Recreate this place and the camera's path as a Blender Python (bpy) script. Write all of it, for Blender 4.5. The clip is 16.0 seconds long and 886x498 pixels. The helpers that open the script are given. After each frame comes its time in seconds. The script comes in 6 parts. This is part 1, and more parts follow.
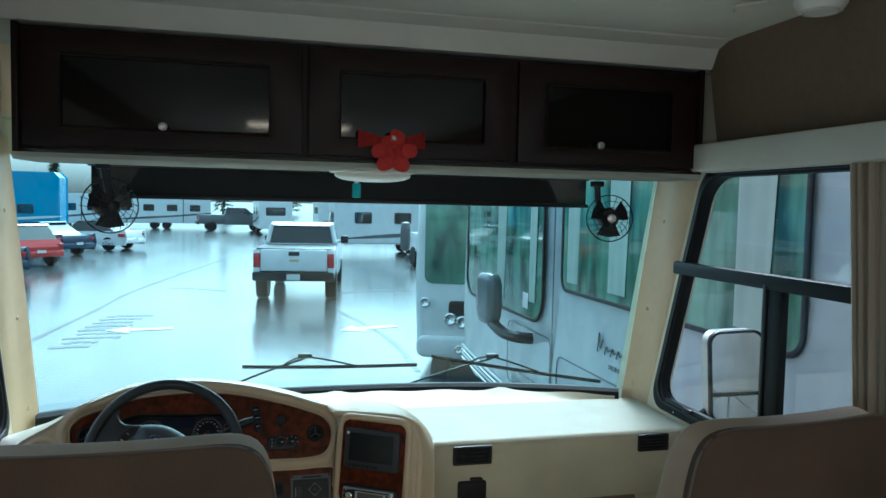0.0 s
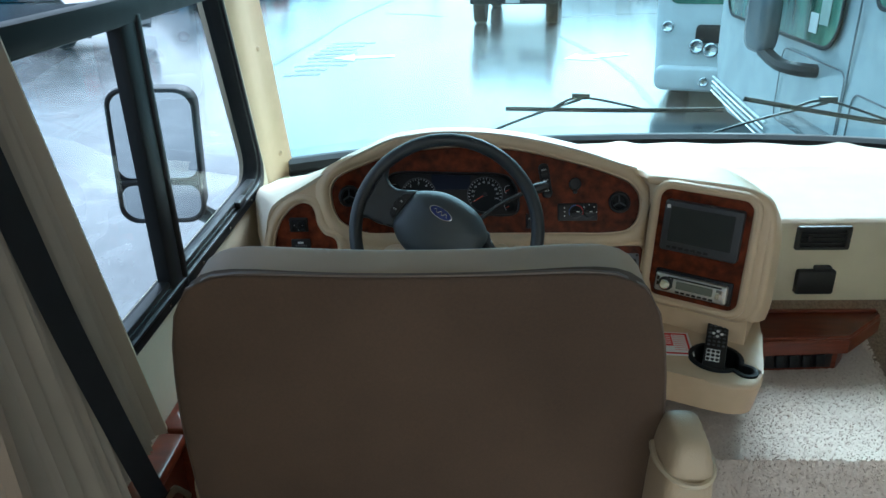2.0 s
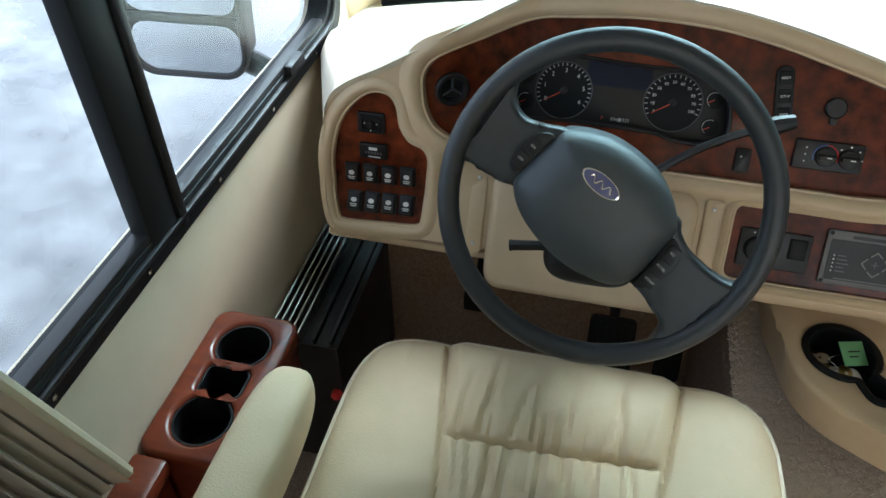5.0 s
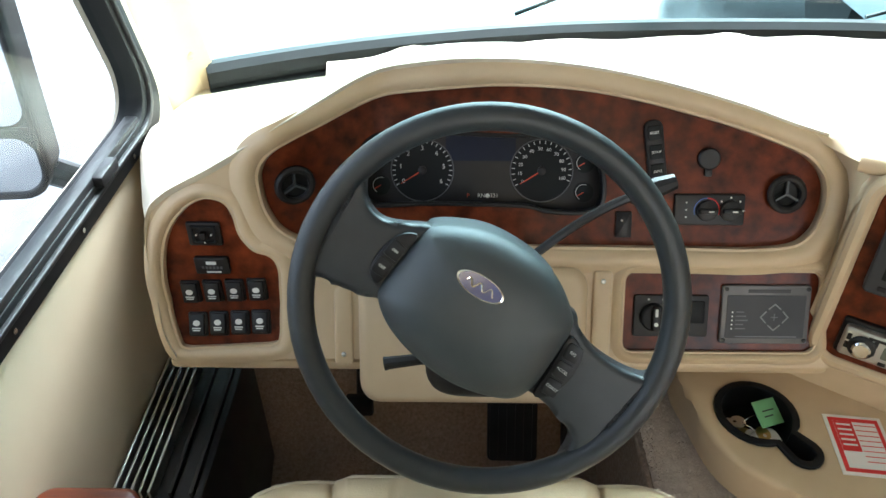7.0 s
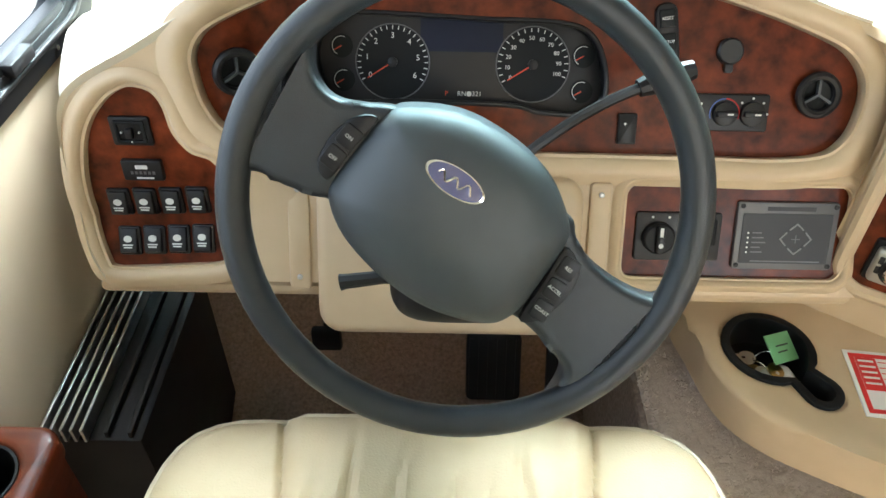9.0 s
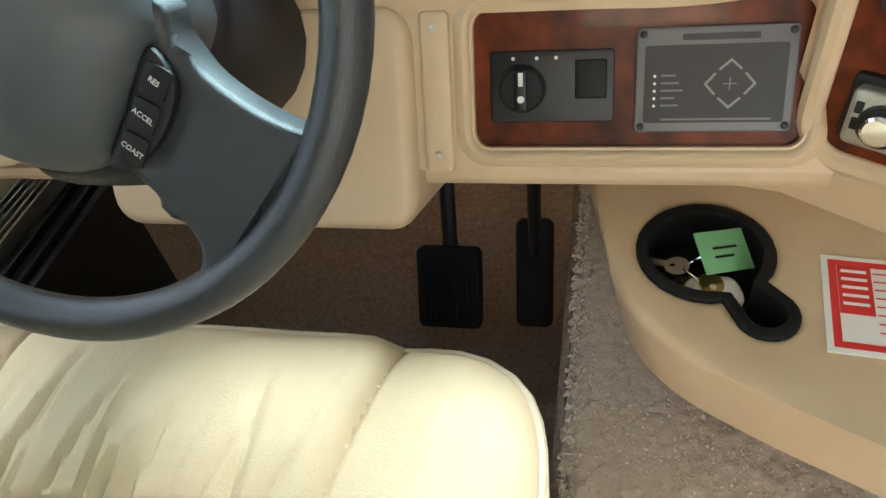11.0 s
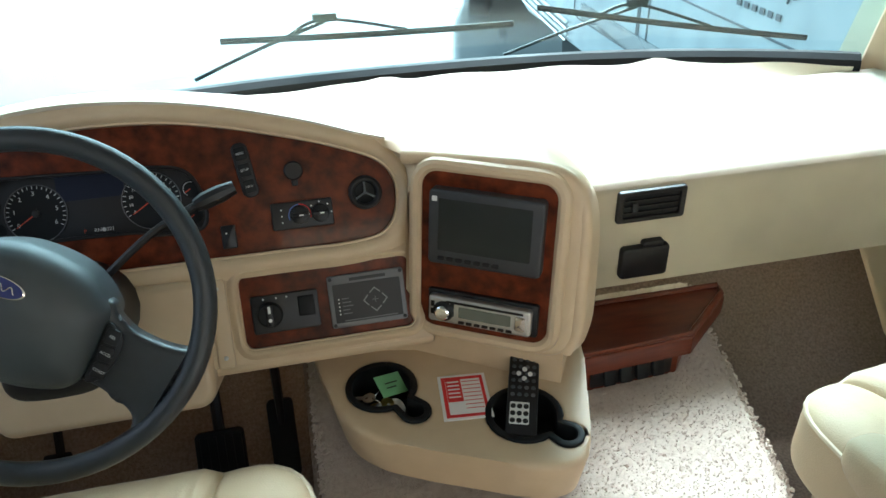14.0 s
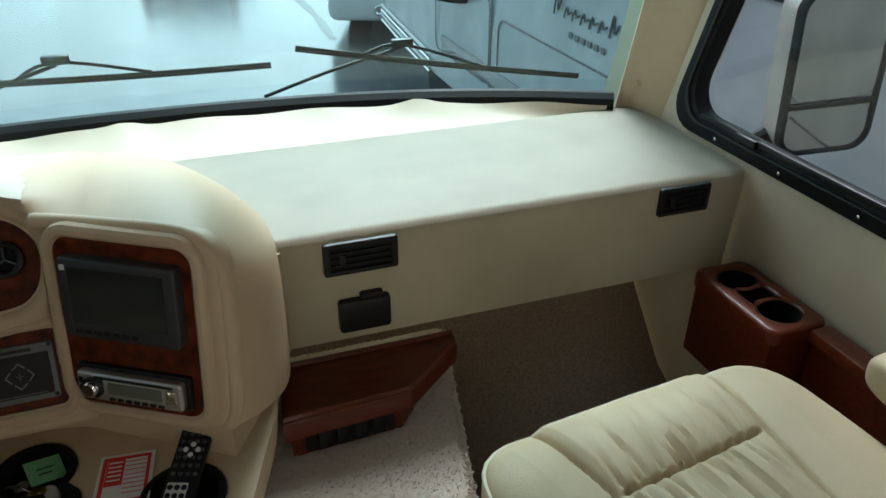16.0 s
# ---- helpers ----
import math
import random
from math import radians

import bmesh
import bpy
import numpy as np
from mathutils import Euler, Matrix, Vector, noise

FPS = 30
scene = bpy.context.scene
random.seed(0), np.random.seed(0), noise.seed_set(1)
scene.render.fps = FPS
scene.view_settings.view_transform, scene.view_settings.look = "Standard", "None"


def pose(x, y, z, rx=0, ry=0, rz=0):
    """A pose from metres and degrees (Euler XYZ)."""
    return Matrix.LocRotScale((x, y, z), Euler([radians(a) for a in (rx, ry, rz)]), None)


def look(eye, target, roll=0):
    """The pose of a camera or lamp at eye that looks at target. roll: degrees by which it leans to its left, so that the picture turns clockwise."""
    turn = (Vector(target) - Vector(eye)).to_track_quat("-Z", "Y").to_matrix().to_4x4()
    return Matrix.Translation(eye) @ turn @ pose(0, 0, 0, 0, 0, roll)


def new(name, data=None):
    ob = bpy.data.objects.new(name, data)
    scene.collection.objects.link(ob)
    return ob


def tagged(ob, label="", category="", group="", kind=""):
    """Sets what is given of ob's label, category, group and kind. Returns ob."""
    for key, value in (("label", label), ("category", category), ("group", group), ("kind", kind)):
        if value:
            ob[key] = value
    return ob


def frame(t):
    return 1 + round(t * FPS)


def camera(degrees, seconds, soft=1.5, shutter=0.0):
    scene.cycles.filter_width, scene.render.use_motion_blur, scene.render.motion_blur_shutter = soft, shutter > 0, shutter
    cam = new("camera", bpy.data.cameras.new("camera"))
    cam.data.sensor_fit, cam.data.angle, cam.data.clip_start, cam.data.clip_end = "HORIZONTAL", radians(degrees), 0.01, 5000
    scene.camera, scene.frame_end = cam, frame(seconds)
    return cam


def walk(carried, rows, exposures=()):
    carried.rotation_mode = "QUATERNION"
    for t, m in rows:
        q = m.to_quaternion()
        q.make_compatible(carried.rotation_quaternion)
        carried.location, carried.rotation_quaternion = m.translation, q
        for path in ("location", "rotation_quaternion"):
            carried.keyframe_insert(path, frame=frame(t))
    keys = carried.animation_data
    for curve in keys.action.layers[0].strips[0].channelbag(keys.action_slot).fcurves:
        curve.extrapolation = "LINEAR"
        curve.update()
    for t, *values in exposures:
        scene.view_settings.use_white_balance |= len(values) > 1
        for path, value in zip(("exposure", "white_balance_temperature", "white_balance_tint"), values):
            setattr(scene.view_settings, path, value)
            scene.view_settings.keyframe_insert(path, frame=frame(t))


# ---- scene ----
cam = camera(62.3, 16.0)
PATH = [
    (0, (-0.356, -0.083, 1.465), (0.125, 1.854, 1.346), 1.2),
    (0.5, (-0.332, 0.032, 1.437), (0.009, 1.974, 1.103), -0.5),
    (1, (-0.324, 0.233, 1.411), (-0.24, 2.138, 0.808), 0.3),
    (1.5, (-0.387, 0.369, 1.389), (-0.64, 2.187, 0.595), -0.0),
    (2, (-0.547, 0.528, 1.384), (-0.628, 2.349, 0.559), -1.5),
    (2.5, (-0.63, 0.646, 1.372), (-0.611, 2.383, 0.381), 0.4),
    (3, (-0.633, 0.812, 1.365), (-0.802, 2.503, 0.311), 0.9),
    (3.5, (-0.56, 1.018, 1.372), (-0.834, 2.686, 0.302), 2.3),
    (4, (-0.594, 1.127, 1.353), (-0.936, 2.722, 0.196), 0.9),
    (4.2, (-0.63, 1.162, 1.348), (-0.921, 2.724, 0.132), 0.6),
    (6.3, (-0.633, 1.283, 1.333), (-1.095, 2.648, -0.054), -1.2),
    (6.5, (-0.628, 1.306, 1.33), (-0.916, 2.775, 0.003), -2.2),
    (7, (-0.635, 1.388, 1.291), (-0.67, 2.967, 0.063), -0.4),
    (7.5, (-0.639, 1.499, 1.218), (-0.668, 3.044, -0.051), -0.0),
    (8, (-0.64, 1.512, 1.21), (-0.66, 3.034, -0.088), 0.7),
    (8.5, (-0.637, 1.512, 1.207), (-0.644, 3.045, -0.078), 0.5),
    (9, (-0.622, 1.473, 1.169), (-0.614, 2.954, -0.176), 1.3),
    (9.5, (-0.543, 1.401, 1.173), (-0.526, 2.922, -0.125), -0.5),
    (10, (-0.397, 1.415, 1.095), (-0.528, 2.912, -0.225), -1.1),
    (10.2, (-0.347, 1.47, 1.039), (-0.576, 2.91, -0.331), -5.1),
    (12.3, (-0.26, 1.659, 0.914), (-0.825, 2.938, -0.516), -11.3),
    (12.4, (-0.26, 1.626, 0.93), (-0.775, 2.954, -0.474), -9.2),
    (12.5, (-0.254, 1.592, 0.952), (-0.729, 2.979, -0.409), -7.9),
    (13, (-0.22, 1.446, 1.111), (-0.416, 3.043, -0.077), -5.0),
    (13.5, (-0.258, 1.299, 1.207), (-0.112, 2.927, 0.054), -2.9),
    (14, (-0.282, 1.18, 1.269), (0.069, 2.847, 0.221), -1.5),
    (14.5, (-0.245, 1.167, 1.281), (0.24, 2.803, 0.237), 1.3),
    (15, (-0.106, 1.164, 1.285), (0.395, 2.801, 0.249), 1.9),
    (15.5, (0.031, 1.158, 1.289), (0.506, 2.813, 0.273), 2.2),
    (16, (0.108, 1.155, 1.279), (0.689, 2.792, 0.288), 0.3),
]
EXPOSURES = [(0.0, 1.33, 5200, 1), (0.5, 1.2, 5100, 1), (1.0, 1.25, 5050, 1), (1.5, 1.55, 5100, 2), (2.5, 2.1, 5150, 2), (3.0, 2.5, 5300, 4), (3.5, 2.5, 5500, 6), (4.0, 2.4, 5550, 6), (7.0, 3.1, 5900, 8), (9.0, 3.65, 5980, 8), (10.0, 3.65, 6050, 9), (12.5, 3.35, 5750, 7), (13.2, 3.72, 5520, 5), (13.6, 3.2, 5600, 6), (14.0, 2.5, 5700, 6), (15.0, 1.68, 5950, 6), (16.0, 1.0, 5950, 7)]
walk(cam, [(t, look(eye, target, roll)) for t, eye, target, roll in PATH], EXPOSURES)

# ---- world and light: a wet, overcast day ----
world = bpy.data.worlds.new("overcast_sky")
scene.world = world
world.use_nodes = True
wt = world.node_tree
wbg = wt.nodes["Background"]
sky = wt.nodes.new("ShaderNodeTexSky")
sky.sky_type, sky.sun_disc, sky.sun_elevation, sky.sun_rotation = "NISHITA", False, radians(50), radians(20)
sky.air_density, sky.dust_density, sky.ozone_density = 1.0, 6.0, 1.0
soften = wt.nodes.new("ShaderNodeHueSaturation")
soften.inputs["Saturation"].default_value = 0.25
wt.links.new(sky.outputs[0], soften.inputs["Color"])
wt.links.new(soften.outputs[0], wbg.inputs[0])
wbg.inputs[1].default_value = 0.15
sun = new("sun", bpy.data.lights.new("sun", "SUN"))
sun.data.energy, sun.data.angle, sun.data.color = 1.5, radians(25), (1.0, 0.98, 0.95)
sun.matrix_world = pose(0, 0, 20, 40, 0, 160)


# fill lamps added at the unseen rear openings, on top of the sky's light
for s in (-1, 1):
    lamp = new("window_skylight", bpy.data.lights.new("window_skylight", "AREA"))
    lamp.data.shape, lamp.data.size, lamp.data.size_y, lamp.data.energy, lamp.data.color = "RECTANGLE", 2.2, 0.8, 6.5, (0.95, 0.98, 1.0)
    lamp.matrix_world = look((s * 1.22, -1.75, 1.16), (0, -1.75, 1.10))


# ---- materials ----
def material(name, colour, rough=0.5, metal=0.0, second=None, scale=20.0, mix=0.5, bump=0.0, bscale=200.0, coat=0.0, wear=0.06, spec=0.5, stretch=(1, 1, 1), detail=4.0):
    """A principled material: two-scale colour variation, roughness variation and fine relief, in metres."""
    m = bpy.data.materials.new(name)
    m.use_nodes = True
    nt = m.node_tree
    b = nt.nodes["Principled BSDF"]
    b.inputs["Metallic"].default_value = metal
    b.inputs["Coat Weight"].default_value = coat
    b.inputs["Coat Roughness"].default_value = 0.06
    b.inputs["Specular IOR Level"].default_value = spec
    tc = nt.nodes.new("ShaderNodeNewGeometry")
    mp = nt.nodes.new("ShaderNodeMapping")
    mp.inputs["Scale"].default_value = stretch
    nt.links.new(tc.outputs["Position"], mp.inputs["Vector"])
    n1 = nt.nodes.new("ShaderNodeTexNoise")
    n1.inputs["Scale"].default_value, n1.inputs["Detail"].default_value = scale, detail
    nt.links.new(mp.outputs[0], n1.inputs["Vector"])
    ramp = nt.nodes.new("ShaderNodeValToRGB")
    ramp.color_ramp.elements[0].position, ramp.color_ramp.elements[1].position = 0.5 - mix / 2, 0.5 + mix / 2
    sec = second or tuple(c * (1 - wear) for c in colour)
    ramp.color_ramp.elements[0].color = (*sec, 1)
    ramp.color_ramp.elements[1].color = (*colour, 1)
    nt.links.new(n1.outputs["Fac"], ramp.inputs["Fac"])
    n2 = nt.nodes.new("ShaderNodeTexNoise")
    n2.inputs["Scale"].default_value, n2.inputs["Detail"].default_value = 3.0, 3.0
    nt.links.new(tc.outputs["Position"], n2.inputs["Vector"])
    mr = nt.nodes.new("ShaderNodeMapRange")
    mr.inputs["From Min"].default_value, mr.inputs["From Max"].default_value = 0.3, 0.7
    mr.inputs["To Min"].default_value, mr.inputs["To Max"].default_value = 1 - wear, 1 + wear
    nt.links.new(n2.outputs["Fac"], mr.inputs["Value"])
    mul = nt.nodes.new("ShaderNodeVectorMath")
    mul.operation = "SCALE"
    nt.links.new(ramp.outputs["Color"], mul.inputs[0])
    nt.links.new(mr.outputs[0], mul.inputs["Scale"])
    nt.links.new(mul.outputs[0], b.inputs["Base Color"])
    rr = nt.nodes.new("ShaderNodeMapRange")
    rr.inputs["To Min"].default_value, rr.inputs["To Max"].default_value = rough * 0.85, min(1, rough * 1.15)
    nt.links.new(n1.outputs["Fac"], rr.inputs["Value"])
    nt.links.new(rr.outputs[0], b.inputs["Roughness"])
    if bump:
        n3 = nt.nodes.new("ShaderNodeTexNoise")
        n3.inputs["Scale"].default_value, n3.inputs["Detail"].default_value = bscale, 3.0
        nt.links.new(mp.outputs[0], n3.inputs["Vector"])
        bp = nt.nodes.new("ShaderNodeBump")
        bp.inputs["Strength"].default_value, bp.inputs["Distance"].default_value = bump, 0.002
        nt.links.new(n3.outputs["Fac"], bp.inputs["Height"])
        nt.links.new(bp.outputs[0], b.inputs["Normal"])
    return m


def glass_material(name, colour, rough=0.0):
    """A thin clear pane: light goes straight through, with a Fresnel gloss."""
    m = bpy.data.materials.new(name)
    m.use_nodes = True
    nt = m.node_tree
    nt.nodes.remove(nt.nodes["Principled BSDF"])
    tr, gl, mx, lw, pw, ma = (nt.nodes.new("ShaderNode" + k) for k in ("BsdfTransparent", "BsdfGlossy", "MixShader", "LayerWeight", "Math", "Math"))
    tr.inputs["Color"].default_value = (*colour, 1)
    gl.inputs["Roughness"].default_value = rough
    lw.inputs["Blend"].default_value = 0.5
    pw.operation, pw.inputs[1].default_value = "POWER", 5.0
    ma.operation, ma.inputs[1].default_value, ma.inputs[2].default_value = "MULTIPLY_ADD", 0.7, 0.05
    nt.links.new(lw.outputs["Facing"], pw.inputs[0])
    nt.links.new(pw.outputs[0], ma.inputs[0])
    nt.links.new(ma.outputs[0], mx.inputs[0])
    nt.links.new(tr.outputs[0], mx.inputs[1])
    nt.links.new(gl.outputs[0], mx.inputs[2])
    nt.links.new(mx.outputs[0], nt.nodes["Material Output"].inputs["Surface"])
    return m


CREAM = material("cream_moulded_vinyl", (0.595, 0.455, 0.295), 0.45, second=(0.555, 0.42, 0.265), scale=30, bump=0.12, bscale=900, wear=0.09)
PAD = material("cream_padded_vinyl", (0.70, 0.635, 0.515), 0.5, second=(0.67, 0.605, 0.485), scale=12, bump=0.2, bscale=1200, wear=0.09)
WALLV = material("cream_wall_vinyl", (0.65, 0.57, 0.43), 0.6, second=(0.60, 0.52, 0.385), scale=9, bump=0.2, bscale=700, wear=0.1)
LEATHER = material("cream_leather", (0.54, 0.435, 0.28), 0.55, second=(0.48, 0.385, 0.24), scale=14, bump=0.3, bscale=420, wear=0.1, spec=0.35)
PIPING = material("cream_piping", (0.55, 0.47, 0.33), 0.5)
# tan seat back, its colour lowered to hold the shade on the rear side
SHADEDCLOTH = material("shaded_seat_back_cloth", (0.088, 0.058, 0.038), 0.75, second=(0.071, 0.047, 0.031), scale=300, bump=0.3, bscale=900, wear=0.25, spec=0.25)
# the raised armrest's cream leather, toned down for the shade it sits in
SHADEDARM = material("shaded_armrest_leather", (0.47, 0.385, 0.265), 0.5, second=(0.42, 0.34, 0.23), scale=16, bump=0.3, bscale=500, wear=0.12)
DIALFACE = material("matt_black_dial", (0.010, 0.011, 0.012), 0.6, spec=0.2)
MONITORGREY = material("charcoal_monitor_plastic", (0.036, 0.037, 0.040), 0.42, bump=0.2, bscale=1200, wear=0.12)
RIMGRIP = material("dark_rim_leather", (0.024, 0.029, 0.033), 0.33, second=(0.019, 0.023, 0.027), scale=60, bump=0.25, bscale=1300, wear=0.15, spec=0.6)
# cream leather darkened in colour, as the backrest edge stands in shadow
SHADEDLEATHER = material("shaded_backrest_leather", (0.36, 0.27, 0.185), 0.55, second=(0.31, 0.23, 0.155), scale=20, bump=0.3, bscale=600, wear=0.14)
BURL = material("dark_burl_wood", (0.19, 0.038, 0.012), 0.33, second=(0.030, 0.006, 0.0025), scale=44, mix=0.46, coat=0.03, wear=0.4, detail=9.0, spec=0.16)
CHERRY = material("red_cherry_wood", (0.165, 0.034, 0.013), 0.3, second=(0.07, 0.013, 0.005), scale=14, mix=0.6, coat=0.1, stretch=(1, 5, 9), wear=0.2, detail=6, spec=0.3)
ESPRESSO = material("dark_espresso_wood", (0.016, 0.007, 0.005), 0.42, second=(0.008, 0.004, 0.003), scale=14, mix=0.6, stretch=(1, 8, 8), wear=0.2, spec=0.2)
SLATE = material("dark_slate_plastic", (0.050, 0.061, 0.067), 0.42, second=(0.044, 0.054, 0.060), scale=60, bump=0.22, bscale=1500, wear=0.12, spec=0.65)
BLACK = material("black_plastic", (0.009, 0.009, 0.010), 0.42, wear=0.15, bump=0.1, bscale=900, spec=0.4)
RUBBER = material("black_rubber", (0.010, 0.011, 0.012), 0.5, wear=0.2, spec=0.2)
DARKGLASS = material("dark_screen_glass", (0.022, 0.025, 0.024), 0.12, spec=0.5)
SILVER = material("silver_plastic", (0.62, 0.62, 0.60), 0.3, metal=0.85)
ALU = material("brushed_aluminium", (0.55, 0.56, 0.57), 0.3, metal=0.9, scale=200, stretch=(8, 1, 1))
CHROME = material("chrome", (0.8, 0.8, 0.8), 0.08, metal=1.0)
GREYMETAL = material("grey_panel_frame", (0.13, 0.13, 0.135), 0.45, metal=0.3)
WHITEMARK = material("white_print", (0.75, 0.75, 0.72), 0.6)
REDMARK = material("red_print", (0.65, 0.03, 0.03), 0.5)
ORANGE = material("orange_needle", (0.75, 0.08, 0.03), 0.5)
BLUE = material("blue_enamel", (0.012, 0.025, 0.15), 0.3, coat=0.1)
GREENTAG = material("green_tag_plastic", (0.15, 0.36, 0.17), 0.5)
BRASS = material("brass_key", (0.6, 0.45, 0.2), 0.3, metal=1.0)
CARPET = material("beige_carpet", (0.60, 0.515, 0.44), 0.95, second=(0.53, 0.450, 0.38), scale=140, mix=0.4, bump=0.5, bscale=260, spec=0.05, wear=0.14)
CARPETDARK = material("brown_carpet", (0.40, 0.32, 0.265), 0.95, second=(0.22, 0.17, 0.14), scale=150, mix=0.5, bump=0.9, bscale=260, spec=0.1)
CEILING = material("off_white_ceiling_vinyl", (0.55, 0.55, 0.50), 0.7, bump=0.1, bscale=400)
TANWALL = material("tan_fabric_wall", (0.30, 0.225, 0.15), 0.9, second=(0.26, 0.19, 0.125), scale=40, bump=0.2, bscale=900)
SHADE = material("pleated_shade_cloth", (0.36, 0.31, 0.24), 0.9, bump=0.2, bscale=900)
BELT = material("black_webbing", (0.02, 0.02, 0.022), 0.7, bump=0.4, bscale=900)
REDCLOTH = material("red_cloth", (0.55, 0.03, 0.02), 0.75, second=(0.35, 0.015, 0.012), scale=60, bump=0.4, bscale=300)
TEAL = material("teal_plastic", (0.02, 0.45, 0.5), 0.35)
PAPER = material("white_card", (0.8, 0.79, 0.76), 0.55)
WINDSCREEN = glass_material("tinted_windscreen_glass", (0.64, 0.95, 0.97))
SIDEGLASS = glass_material("side_window_glass", (0.82, 0.88, 0.91))
CABGLASS = material("smoked_cabinet_glass", (0.004, 0.004, 0.004), 0.06, spec=0.45)
MIRROR = material("mirror_glass", (0.85, 0.87, 0.87), 0.02, metal=1.0, wear=0.0)
ASPHALT = material("wet_asphalt", (0.105, 0.108, 0.110), 0.17, second=(0.034, 0.036, 0.038), scale=0.45, mix=0.22, bump=0.10, bscale=45, wear=0.45, spec=0.9, stretch=(1.6, 0.35, 1), detail=6)
PAINTLINE = material("worn_road_paint", (0.62, 0.62, 0.60), 0.4, second=(0.35, 0.35, 0.34), scale=8, mix=0.5)
WHITECAR = material("white_car_paint", (0.78, 0.79, 0.80), 0.2, coat=0.6)
REDCAR = material("red_car_paint", (0.50, 0.03, 0.025), 0.2, coat=0.6)
BLUECAR = material("dark_blue_car_paint", (0.02, 0.04, 0.08), 0.2, coat=0.6)
GREYCAR = material("grey_car_paint", (0.10, 0.11, 0.12), 0.25, coat=0.6)
RVPAINT = material("silver_motorhome_paint", (0.42, 0.46, 0.47), 0.2, coat=0.5, second=(0.37, 0.41, 0.43), scale=1.5, wear=0.12)
RVWHITE = material("white_gelcoat", (0.72, 0.74, 0.74), 0.3, coat=0.3)
RVBLUE = material("blue_graphic_paint", (0.012, 0.27, 0.50), 0.25, coat=0.4)
CARGLASS = material("dark_car_glass", (0.012, 0.016, 0.017), 0.05, spec=0.7)
CURTAIN = material("pale_curtain_cloth", (0.40, 0.47, 0.42), 0.9)
LEAF = material("conifer_foliage", (0.055, 0.085, 0.045), 0.8, second=(0.025, 0.045, 0.022), scale=3)
BARK = material("bark", (0.10, 0.08, 0.06), 0.9)
TAILLAMP = material("red_lamp_lens", (0.45, 0.01, 0.01), 0.15, coat=0.6)
DOMELENS = material("frosted_lamp_lens", (0.72, 0.72, 0.68), 0.3)


# ---- mesh helpers ----
def finish(bm, name, mat, smooth=True, angle=35):
    bmesh.ops.recalc_face_normals(bm, faces=bm.faces)
    me = bpy.data.meshes.new(name)
    bm.to_mesh(me)
    bm.free()
    me.materials.append(mat)
    if smooth:
        me.shade_smooth()
        me.set_sharp_from_angle(angle=radians(angle))
    return me


def part(name, bm, mat, parent, label="", smooth=True):
    ob = new(name, finish(bm, name, mat, smooth))
    ob.parent = parent
    ob.matrix_parent_inverse = parent.matrix_basis.inverted()
    return tagged(ob, label)


def thing(name, label, category, at=(0, 0, 0), group="", kind=""):
    ob = new(name)
    ob.empty_display_size = 0.05
    ob.matrix_basis = Matrix.Translation(at)
    return tagged(ob, label, category, group, kind)


def single(name, bm, mat, label, category="", group="", kind="", smooth=True):
    return tagged(new(name, finish(bm, name, mat, smooth)), label, category, group, kind)


def box(x0, x1, y0, y1, z0, z1, bevel=0.0, seg=2, m=None):
    bm = bmesh.new()
    bmesh.ops.create_cube(bm, size=1)
    for v in bm.verts:
        v.co = Vector((x0 + (v.co.x + 0.5) * (x1 - x0), y0 + (v.co.y + 0.5) * (y1 - y0), z0 + (v.co.z + 0.5) * (z1 - z0)))
    if bevel:
        bmesh.ops.bevel(bm, geom=bm.edges[:], offset=bevel, segments=seg, affect="EDGES", profile=0.5)
    if m is not None:
        bm.transform(m)
    return bm


def merge(*bms):
    out = bms[0]
    for b in bms[1:]:
        me = bpy.data.meshes.new("tmp")
        b.to_mesh(me)
        out.from_mesh(me)
        bpy.data.meshes.remove(me)
        b.free()
    return out


def pillow(m, sx, sy, sz, n=7.0, cuts=14, shape=None):
    """A cushion: a cube grid drawn onto a superellipsoid, then shaped."""
    bm = bmesh.new()
    bmesh.ops.create_cube(bm, size=2)
    bmesh.ops.subdivide_edges(bm, edges=bm.edges[:], cuts=cuts, use_grid_fill=True)
    for v in bm.verts:
        q = v.co
        q = Vector([math.copysign(abs(c) ** 0.75, c) for c in q])
        r = (abs(q.x) ** n + abs(q.y) ** n + abs(q.z) ** n) ** (1 / n)
        p = Vector((q.x / r * sx / 2, q.y / r * sy / 2, q.z / r * sz / 2))
        v.co = shape(p) if shape else p
    bm.transform(m)
    return bm


def smooth_loop(pts, n=6, closed=True):
    """Catmull-Rom through 2D or 3D points."""
    p = [Vector(q) for q in pts]
    out, c = [], len(p)
    for i in range(c if closed else c - 1):
        a, b, d, e = (p[(i + k) % c] if closed else p[min(max(i + k, 0), c - 1)] for k in (-1, 0, 1, 2))
        for k in range(n):
            t = k / n
            out.append(0.5 * (2 * b + (d - a) * t + (2 * a - 5 * b + 4 * d - e) * t * t + (3 * b - a - 3 * d + e) * t ** 3))
    if not closed:
        out.append(p[-1])
    return out


def rounded(x0, x1, y0, y1, r, n=5):
    """A rounded rectangle, counter-clockwise."""
    out = []
    for cx, cy, a in ((x1 - r, y0 + r, -90), (x1 - r, y1 - r, 0), (x0 + r, y1 - r, 90), (x0 + r, y0 + r, 180)):
        for k in range(n + 1):
            t = radians(a + 90 * k / n)
            out.append(Vector((cx + r * math.cos(t), cy + r * math.sin(t))))
    return out


def disc(cx, cy, r, n=28):
    return [Vector((cx + r * math.cos(2 * math.pi * k / n), cy + r * math.sin(2 * math.pi * k / n))) for k in range(n)]


